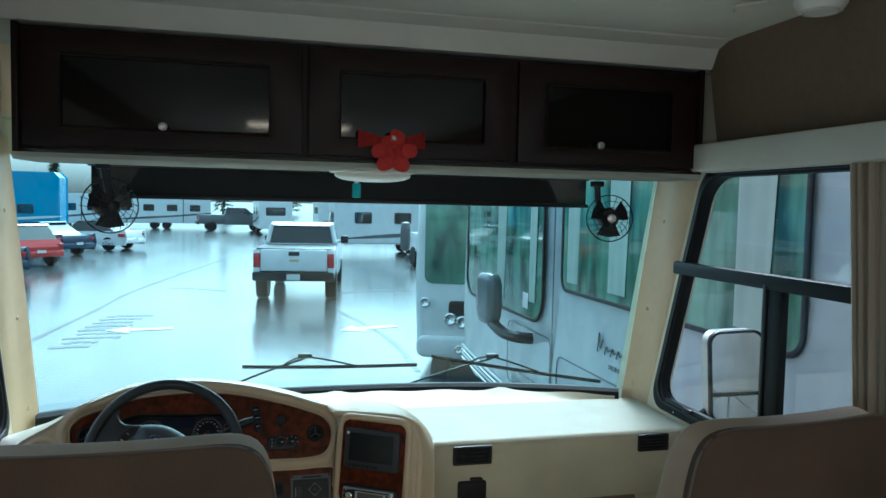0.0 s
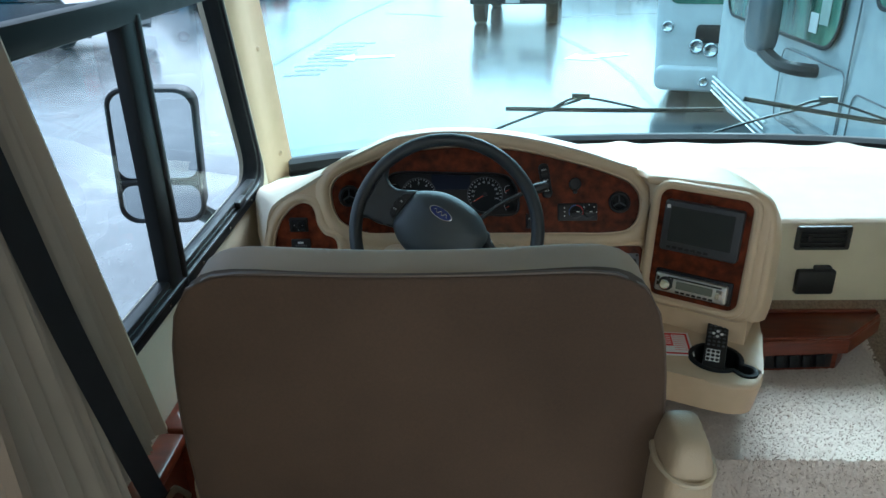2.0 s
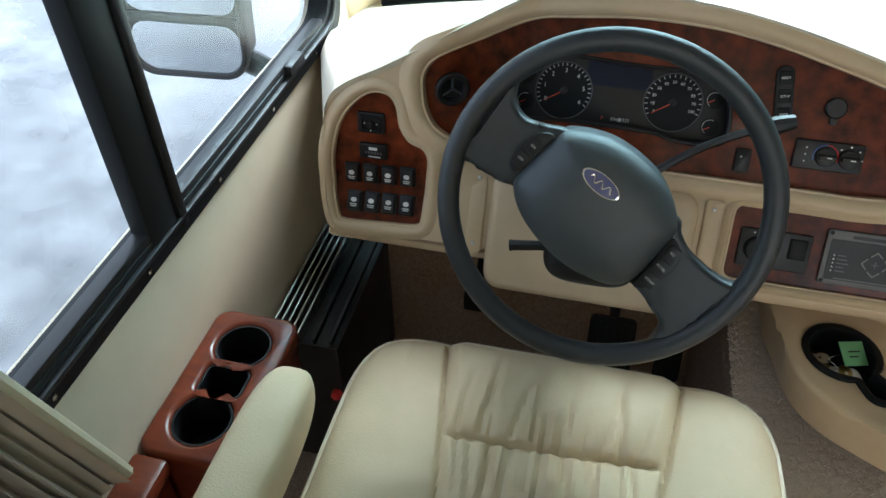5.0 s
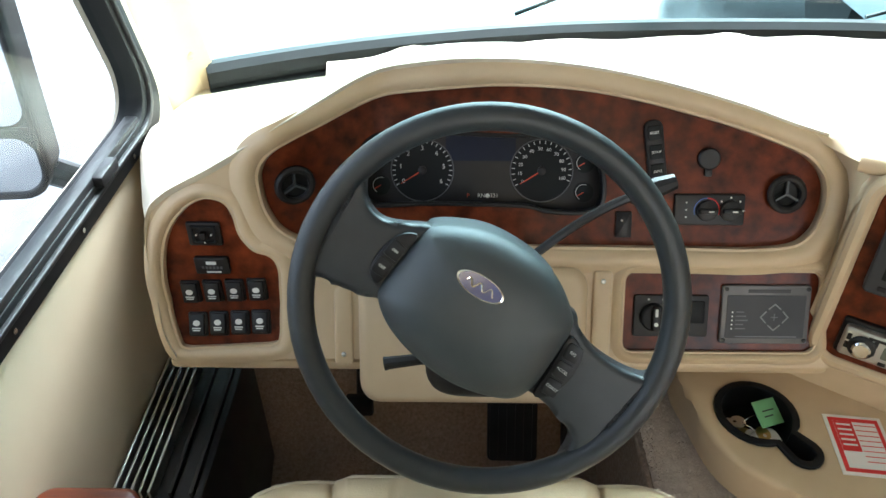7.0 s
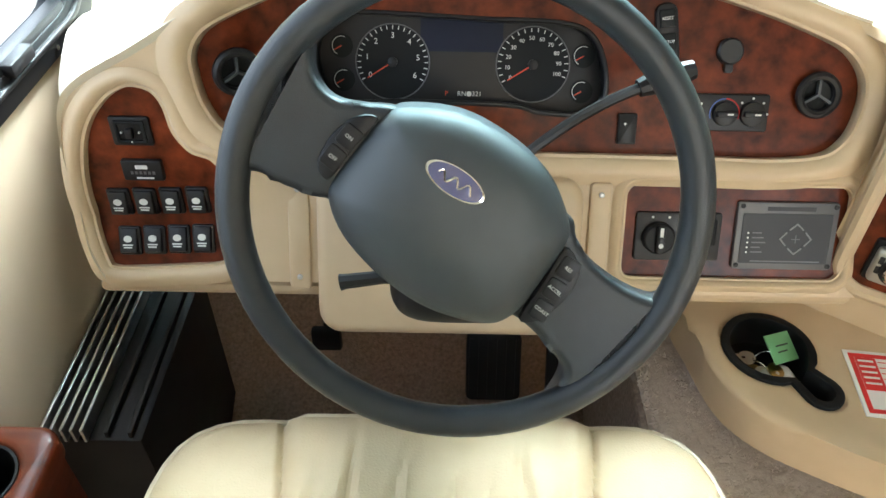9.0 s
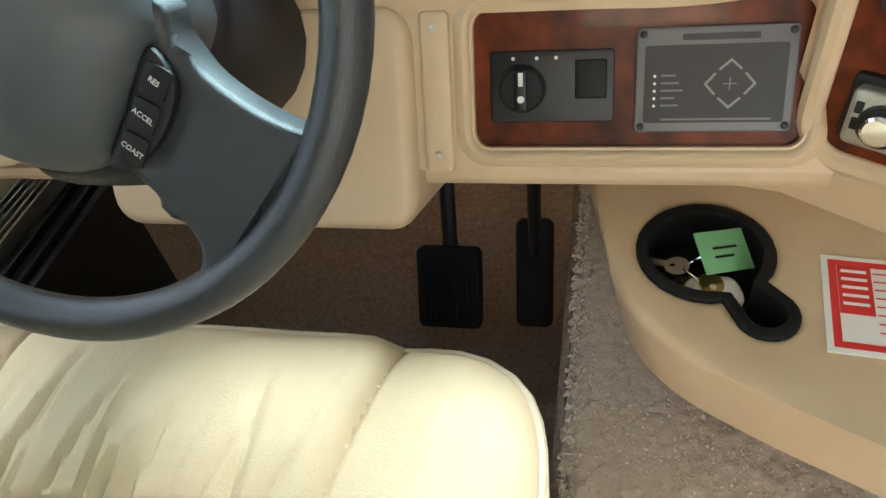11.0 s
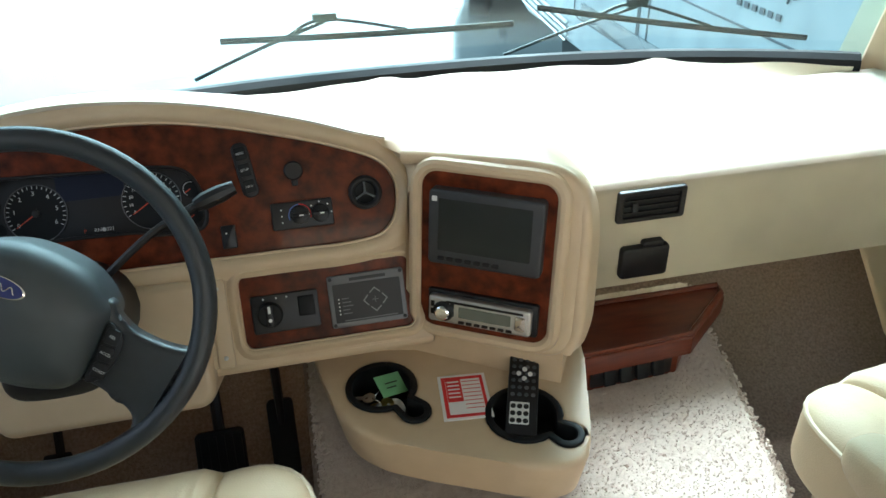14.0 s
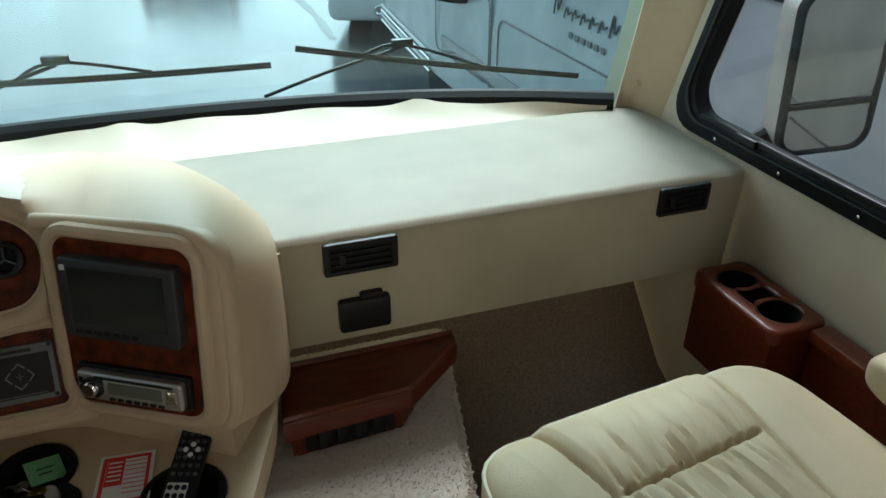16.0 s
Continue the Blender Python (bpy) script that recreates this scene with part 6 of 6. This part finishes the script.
def slab_profile(pts, w, m, bevel=0.04, taper=None):
    """A side outline (length, height) drawn out to a width, its edges rounded."""
    bm = plate([Vector(p) for p in pts], axes((0, 0, 0), (0, 1, 0), (0, 0, 1), (1, 0, 0)), -w / 2, w / 2)
    bmesh.ops.bevel(bm, geom=[e for e in bm.edges if abs(abs(e.verts[0].co.x) - w / 2) < 1e-4 and abs(abs(e.verts[1].co.x) - w / 2) < 1e-4 and e.verts[0].co.x * e.verts[1].co.x > 0], offset=bevel, segments=3, affect="EDGES")
    if taper:
        z0, z1, k = taper
        for v in bm.verts:
            if v.co.z > z0:
                v.co.x *= 1 - k * (v.co.z - z0) / (z1 - z0)
    bm.transform(m)
    return bm


def car(name, label, m, paint, hatch=False):
    """A saloon or hatchback; nose towards +y of m, wheels on its ground."""
    t = thing(name, label, "car", m.translation, "parked cars")
    tail = [(-2.15, 0.35), (2.15, 0.35), (2.22, 0.55), (2.05, 0.74), (1.10, 0.86), (-1.55, 0.92), (-2.15, 0.88), (-2.22, 0.6)] if not hatch else [(-1.85, 0.35), (1.95, 0.35), (2.02, 0.55), (1.9, 0.74), (1.0, 0.88), (-1.75, 0.96), (-1.9, 0.7)]
    part("body", slab_profile(tail, 1.74, m, 0.09), paint, t)
    cab = [(1.05, 0.84), (0.35, 1.36), (-0.8, 1.40), (-1.55, 0.92)] if not hatch else [(0.95, 0.86), (0.3, 1.42), (-1.25, 1.45), (-1.72, 0.95)]
    part("glasshouse", slab_profile(cab, 1.60, m, 0.06, (0.86, 1.42, 0.16)), CARGLASS, t, "dark tinted windows")
    rf = [(0.36, 1.365), (0.30, 1.405), (-0.78, 1.44), (-0.86, 1.40)] if not hatch else [(0.32, 1.42), (0.26, 1.46), (-1.22, 1.50), (-1.30, 1.44)]
    part("roof", slab_profile(rf, 1.40, m, 0.02), paint, t)
    for s in (-1, 1):
        for y in (-1.32, 1.38):
            wheel_at(t, m, s * 0.76, y * (0.92 if hatch else 1), 0.32)
        part("tail_lamp", box(s * 0.83 - 0.17, s * 0.83 + 0.03, tail[-1][0] - 0.01, tail[-1][0] + 0.3, 0.66, 0.82, 0.03, m=m), TAILLAMP, t, "red tail lamp")
        part("headlamp", box(s * 0.70 - 0.16, s * 0.70 + 0.12, 1.88, 2.12, 0.58, 0.72, 0.04, m=m), CHROME, t)
    part("bumper", box(-0.84, 0.84, tail[-1][0] - 0.06, tail[-1][0] + 0.2, 0.35, 0.58, 0.05, m=m), paint, t)
    part("number_plate", box(-0.16, 0.16, tail[-1][0] - 0.075, tail[-1][0] - 0.05, 0.50, 0.60, m=m), WHITEMARK, t)
    return t


def pickup(name, label, m, paint):
    t = thing(name, label, "pickup truck", m.translation, "parked cars")
    bw = 1.95
    part("bed", merge(box(-bw / 2, -bw / 2 + 0.09, 0.0, 2.0, 0.62, 1.32, 0.02, m=m), box(bw / 2 - 0.09, bw / 2, 0.0, 2.0, 0.62, 1.32, 0.02, m=m), box(-bw / 2, bw / 2, 0.05, 2.0, 0.60, 0.70, m=m)), paint, t)
    tg = part("tailgate", box(-0.80, 0.80, -0.03, 0.05, 0.78, 1.31, 0.02, m=m), paint, t)
    part("handle", box(-0.13, 0.13, -0.045, -0.025, 1.16, 1.26, 0.01, m=m), BLACK, tg)
    part("emblem", box(-0.11, 0.11, -0.04, -0.028, 1.02, 1.07, 0.006, m=m), BRASS, tg)
    part("bed_cover", box(-0.94, 0.94, 0.02, 1.98, 1.30, 1.335, 0.01, m=m), BLACK, t)
    for s in (-1, 1):
        part("tail_lamp", box(s * 0.89 - 0.085, s * 0.89 + 0.085, -0.04, 0.06, 0.86, 1.22, 0.03, m=m), TAILLAMP, t, "tall red tail lamp")
        part("corner_post", box(s * 0.89 - 0.083, s * 0.89 + 0.083, -0.02, 0.08, 0.62, 1.30, 0.02, m=m), paint, t)
        for y in (0.95, 4.55):
            wheel_at(t, m, s * 0.86, y, 0.40, 0.28)
        part("door_mirror", box(s * 1.10 - 0.11, s * 1.10 + 0.11, 3.75, 3.85, 1.28, 1.50, 0.03, m=m), BLACK, t)
    bp = part("bumper", box(-0.98, 0.98, -0.16, 0.02, 0.55, 0.76, 0.03, m=m), BLACK, t, "black rear bumper")
    part("number_plate", box(-0.16, 0.16, -0.175, -0.155, 0.58, 0.72, m=m), WHITEMARK, bp)
    cabp = [(2.0, 0.6), (5.6, 0.6), (5.7, 1.0), (5.5, 1.25), (4.3, 1.36), (2.0, 1.36)]
    part("cab", slab_profile(cabp, 1.96, m, 0.07), paint, t)
    gh = [(4.35, 1.34), (3.65, 1.85), (2.15, 1.86), (2.02, 1.34)]
    part("glasshouse", slab_profile(gh, 1.80, m, 0.05, (1.36, 1.86, 0.12)), CARGLASS, t, "dark tinted windows")
    part("roof", slab_profile([(3.72, 1.82), (3.6, 1.90), (2.2, 1.92), (2.06, 1.83)], 1.66, m, 0.03), paint, t)
    for s in (-1, 1):
        part("rear_post", tube([m @ Vector((s * 0.90, 2.01, 1.36)), m @ Vector((s * 0.80, 2.10, 1.86))], 0.06, 8), paint, t)
    return t


pickup("pickup_truck", "white pickup truck seen from the tail, parked on wet asphalt", pose(0.42, 18.1, GROUND, 0, 0, -8), WHITECAR)
CARS = [("saloon_car", "white saloon car parked in a row", (-8.3, 38.5, -112), WHITECAR, False),
        ("saloon_car", "dark blue saloon car parked in a row", (-9.6, 34.5, -124), BLUECAR, False),
        ("hatchback_car", "red hatchback car parked in a row", (-9.2, 29.5, -135), REDCAR, True),
        ("saloon_car", "dark blue saloon car parked in a row", (-9.4, 25.0, -130), BLUECAR, False),
        ("saloon_car", "grey saloon car parked in a row", (-10.2, 17.6, -112), GREYCAR, False),
        ("hatchback_car", "grey hatchback car parked in a row", (-10.6, 12.6, -105), GREYCAR, True),
        ("saloon_car", "grey saloon car parked in a row", (-10.4, 8.4, -100), GREYCAR, False)]
for n, lab, (x, y, a), paint, hb in CARS:
    car(n, lab, pose(x, y, GROUND, 0, 0, a + 180), paint, hb)
pickup("pickup_truck", "dark pickup truck far across the lot", pose(-5.3, 62, GROUND, 0, 0, -80), GREYCAR)
pickup("pickup_truck", "white pickup truck nosed out beside the motorhomes", pose(6.5, 30.0, GROUND, 0, 0, 185), WHITECAR)


def glazed(parent, m, loop, frame_mat, glass_mat, curtain=True, depth=0.02, name="side_window"):
    w = part(name, plate(grow(loop, 0.035), m, 0.0, 0.018, 0.005, holes=(loop,)), frame_mat, parent, "black framed rounded window")
    part("pane", plate(loop, m, 0.002, 0.006), glass_mat, w)
    return w


# neighbouring silver motorhome alongside
rv = thing("silver_motorhome", "large silver motorhome parked close alongside, wet paint", "motorhome", (3.5, 4.0, GROUND))
RM = pose(2.32, 0, 0, 0, 0, 0)
prof = [(-3.5, GROUND + 0.28), (8.85, GROUND + 0.30)] + [(8.85 + 0.75 * math.sin(radians(a)), GROUND + 1.05 - 0.75 * math.cos(radians(a))) for a in (20, 45, 70, 90)] + [(9.60, 0.55), (9.48, 1.35), (9.15, 2.15), (8.7, 2.45), (-3.5, 2.50)]
bd = plate([Vector(p) for p in prof], axes((0, 0, 0), (0, 1, 0), (0, 0, 1), (1, 0, 0)), 2.32, 4.82)
for v in bd.verts:
    if v.co.y > 8.7 and v.co.x < 3:
        v.co.x += 0.05 * ((v.co.y - 8.7) / 0.9) ** 2
part("body", bd, RVPAINT, rv)
SM = axes((2.32, 0, 0), (0, -1, 0), (0, 0, 1), (-1, 0, 0))
w1 = [Vector((-p.x, p.y)) for p in rounded(6.60, 9.25, 0.34, 1.95, 0.24, 6)]
w2 = [Vector((-p.x, p.y)) for p in rounded(3.05, 6.10, 0.74, 1.80, 0.10, 5)]
# streaky greens paint mirrored trees and grass into the glass colour
RVGLASS = material("mottled_green_glass", (0.17, 0.34, 0.24), 0.04, spec=0.8, second=(0.03, 0.07, 0.05), scale=2.2, stretch=(1, 2.5, 0.6), mix=0.3)
for w in (w1, w2):
    g = glazed(rv, SM, w[::-1], BLACK, RVGLASS)
for y, n, z, h in ((8.0, 8, 0.44, 1.4), (6.95, 6, 0.50, 1.3), (6.00, 7, 0.80, 0.95), (5.2, 9, 0.80, 0.95), (3.6, 9, 0.80, 0.95)):
    part("drape", loft([[(2.310 - 0.004 * math.sin(k * 1.7) - 0.002 * (k % 2), y - (0.036 + 0.006 * (zz - z)) * k, zz) for zz in np.linspace(z, z + h, 4)] for k in range(n)]), CURTAIN, rv, "pale drawn curtain")
part("sticker", box(2.300, 2.304, 6.95, 7.10, 0.42, 0.58), PAPER, rv)
mh = part("hanging_mirror", pillow(pose(2.05, 7.48, 0.47, 0, 0, 8), 0.17, 0.42, 0.56, 4, 8), GREYCAR, rv, "grey teardrop mirror")
part("mirror_arm", tube(smooth_loop([(2.06, 7.4, 0.22), (2.10, 7.1, 0.15), (2.18, 6.9, 0.14), (2.33, 6.9, 0.12)], 5, False), 0.06, 8), BLACK, mh)
for z, h, mat in ((-0.52, 0.035, CHROME), (-0.60, 0.02, CHROME), (-0.43, 0.14, GREYCAR)):
    part("trim_strip", box(2.300, 2.322, -3.4, 6.2 if z < -0.45 else 7.4, z, z + h, 0.004), mat, rv)
for k in range(4):
    part("bumper_strip", tube([(2.30 + 0.02 * k * 0 + 0.03 * ((y - 7.7) / 1.8) ** 2, y, -0.70 + 0.055 * k + 0.10 * ((y - 7.7) / 1.8)) for y in np.linspace(7.7, 9.5, 10)], 0.016, 6), RVWHITE if k % 2 else CHROME, rv)
for y0, y1, z0, z1 in ((6.35, 7.6, -0.45, 0.22), (4.3, 6.2, -0.40, 0.10), (2.0, 4.1, -0.40, 0.10), (-0.4, 1.8, -0.4, 0.1)):
    lp = [Vector((-p.x, p.y)) for p in rounded(y0, y1, z0, z1, 0.10, 5)][::-1]
    part("hatch", plate(lp, SM, 0.0, 0.006, 0.002, holes=(grow(lp, -0.014),)), GREYCAR, rv, "compartment door outline")
part("panel_seam", box(2.314, 2.322, 6.32, 6.335, -0.5, 2.4), GREYCAR, rv)
# name on its flank, as plain strokes
for k, (y, h) in enumerate(((5.35, 0.16), (5.22, 0.07), (5.12, 0.07), (5.02, 0.07), (4.92, 0.07), (4.82, 0.07), (4.70, 0.12))):
    part("name_stroke", tube(smooth_loop([(2.314, y, 0.30), (2.314, y - 0.03, 0.30 + h), (2.314, y - 0.05, 0.33), (2.314, y - 0.09, 0.30 + h * 0.7)], 4, False), 0.006, 5), GREYCAR, rv)
for k in range(6):
    part("name_stroke", box(2.310, 2.316, 5.1 - 0.075 * k, 5.14 - 0.075 * k, 0.20, 0.235), GREYCAR, rv)
for y in (7.0, -1.5):
    wheel_at(rv, pose(2.5, y, GROUND), 0, 0, 0.42, 0.28)
NEAR = Matrix.Translation((-0.31, 0.2, 1.45)) @ Matrix.Scale(0.927, 4) @ Matrix.Translation((0.31, -0.2, -1.45))
for ob in rv.children_recursive:
    if not ob.name.startswith(("wheel", "rim")):
        ob.data.transform(NEAR)
    else:
        ob.data.transform(Matrix.Translation((-0.19, 0, 0)))
# second motorhome nose-on behind it
TURN2 = Matrix.Translation((1.86, 10.6, 0)) @ pose(0, 0, 0, 0, 0, -20) @ Matrix.Translation((-1.62, -10.6, 0))
r2 = thing("white_motorhome", "pale motorhome standing nose-on with round headlamps", "motorhome", (2.9, 11.0, GROUND))
fr = [(1.66, GROUND + 0.30), (4.1, GROUND + 0.30), (4.15, 0.4), (4.1, 2.3), (3.9, 2.5), (1.85, 2.5), (1.68, 2.3), (1.62, 0.4)]
b2 = plate([Vector(p) for p in fr], TURN2 @ axes((0, 10.6, 0), (1, 0, 0), (0, 0, 1), (0, -1, 0)), -9.0, 0.0, 0.18, seg=5)
part("body", b2, RVWHITE, r2)
M2 = TURN2 @ axes((0, 10.6, 0), (1, 0, 0), (0, 0, 1), (0, -1, 0))
part("windscreen", plate(rounded(1.78, 3.98, 0.30, 1.75, 0.12, 5), M2, 0.002, 0.02, 0.008), RVGLASS, r2, "wide windscreen in mottled green")
part("grille", plate(rounded(2.15, 3.6, -0.18, 0.05, 0.06, 5), M2, 0.002, 0.03, 0.01), BLACK, r2)
part("bumper", plate(rounded(1.68, 4.05, -0.80, -0.48, 0.12, 5), M2, -0.05, 0.10, 0.05, seg=3), RVWHITE, r2)
for x, z, r in ((2.18, -0.22, 0.075), (2.36, -0.26, 0.075), (2.32, -0.66, 0.05), (1.80, 0.02, 0.06)):
    l = part("headlamp", lathe([(r * 1.25, 0.0), (r * 1.25, 0.03), (r, 0.035), (r * 0.6, 0.02)], M2 @ Matrix.Translation((x, z, 0.03 if z > -0.5 else 0.09)), 18), CHROME, r2, "round chrome headlamp")
part("hanging_mirror", pillow(TURN2 @ pose(1.52, 10.35, 1.0), 0.14, 0.16, 0.42, 4, 8), GREYCAR, r2)
for x in (1.95, 3.8):
    wheel_at(r2, TURN2 @ pose(x, 11.6, GROUND), 0, 0, 0.42, 0.28)


# travel trailers and motorhomes further off
def trailer(name, label, m, length, paint, height=2.6, windows=4, stripe=None):
    t = thing(name, label, "trailer", m.translation, "far trailers")
    part("body", slab_profile([(-length / 2, 0.5), (length / 2, 0.5), (length / 2, height - 0.3), (length / 2 - 0.3, height), (-length / 2 + 0.2, height), (-length / 2, height - 0.2)], 2.4, m, 0.06), paint, t)
    for k in range(windows):
        y = -length / 2 + length * (k + 0.7) / (windows + 0.4)
        for s in (-1, 1):
            wm = m @ axes((s * 1.2, y, 0), (0, s, 0), (0, 0, 1), (s, 0, 0))
            w = part("side_window", plate(rounded(-0.42, 0.42, 1.5, 2.05, 0.08), wm, -0.01, 0.02, 0.006), BLACK, t)
            part("pane", plate(rounded(-0.37, 0.37, 1.55, 2.0, 0.06), wm, 0.02, 0.024), CARGLASS, w)
    for s in (-1, 1):
        wm = m @ axes((s * 1.2, 0, 0), (0, s, 0), (0, 0, 1), (s, 0, 0))
        part("door_seam", plate([Vector(p) for p in ((0.22 * length, 0.6), (0.22 * length + 0.06, 0.6), (0.22 * length + 0.06, 2.5), (0.22 * length, 2.5))], wm, 0, 0.012), BLACK, t)
        sw = smooth_loop([(-length * 0.48, 0.75), (-length * 0.2, 1.0), (length * 0.1, 1.15), (length * 0.47, 1.40), (length * 0.47, 1.28), (length * 0.1, 1.0), (-length * 0.2, 0.82)], 3)
        part("swoosh", plate(sw, wm, 0.0, 0.010), stripe or GREYCAR, t, "painted swoosh stripe")
    em_ = m @ axes((0, -length / 2, 0), (1, 0, 0), (0, 0, 1), (0, -1, 0))
    part("end_window", plate(rounded(-0.7, 0.7, 1.45, 2.05, 0.08), em_, -0.01, 0.015, 0.005), CARGLASS, t)
    for s in (-1, 1):
        for y in (-0.5, 0.45):
            wheel_at(t, m, s * 1.05, y, 0.34)
    return t


trailer("travel_trailer", "white travel trailer with dark windows and a swoosh", pose(7.3, 36.5, GROUND, 0, 0, -88), 8.6, RVWHITE, 2.75)
trailer("travel_trailer", "white travel trailer far across the lot", pose(-8.6, 66, GROUND, 0, 0, -86), 8.0, RVWHITE, 2.8)
trailer("travel_trailer", "white travel trailer far across the lot", pose(-15.5, 62, GROUND, 0, 0, -80), 7.0, RVWHITE, 2.8)
trailer("box_trailer", "white box trailer end-on across the lot", pose(0.4, 58, GROUND, 0, 0, 4), 7.0, RVWHITE, 2.7, 2)
trailer("travel_trailer", "white travel trailer far across the lot", pose(9, 70, GROUND, 0, 0, -80), 9.0, RVWHITE, 2.8)
trailer("blue_motorhome", "white motorhome with large blue sweeping graphics", pose(-17.2, 47, GROUND, 0, 0, -86), 11.0, RVBLUE, 3.9, 4, RVWHITE)
trailer("blue_motorhome", "white motorhome with large blue sweeping graphics", pose(-18.0, 20, GROUND, 0, 0, -28), 11.0, RVBLUE, 3.3, 4, RVWHITE)
trailer("blue_motorhome", "blue motorhome standing beyond the silver one", pose(7.5, 17, GROUND, 0, 0, 0), 9.0, RVBLUE, 3.3, 4, RVWHITE)


# ---- trees on the horizon ----
def conifer(x, y, h, seed):
    t = thing("conifer", "tall dark green conifer at the edge of the lot", "tree", (x, y, GROUND), "far trees")
    r = random.Random(seed)
    part("trunk", tube([(x, y, GROUND), (x + 0.1, y, GROUND + h * 0.5), (x, y, GROUND + h)], lambda k: 0.28 * (1 - k) + 0.03, 8), BARK, t)
    bm = bmesh.new()
    for i in range(900):
        z = r.random() ** 0.8
        rad = h * 0.20 * (1 - z) * (0.55 + 0.45 * math.sin(z * 42 + seed) ** 2) + 0.15
        a = r.random() * 2 * math.pi
        d = rad * (0.35 + 0.65 * math.sqrt(r.random()))
        c = Vector((x + d * math.cos(a), y + d * math.sin(a), GROUND + h * (0.10 + 0.9 * z) - 0.35 * d))
        out, s = Vector((math.cos(a), math.sin(a), -0.45)), h * 0.035 * (0.6 + 0.8 * r.random())
        side = Vector((-math.sin(a), math.cos(a), 0.3 * (r.random() - 0.5)))
        vs = [bm.verts.new(c + out * s * 1.6), bm.verts.new(c + side * s * 0.55), bm.verts.new(c - out * s * 0.5), bm.verts.new(c - side * s * 0.55)]
        bm.faces.new(vs)
    ob = part("crown", bm, LEAF, t, smooth=False)


for k in range(12):
    conifer(-70 + 12.0 * k + rng.uniform(-4, 4), 130 + rng.uniform(-8, 20), rng.uniform(8, 13), k)
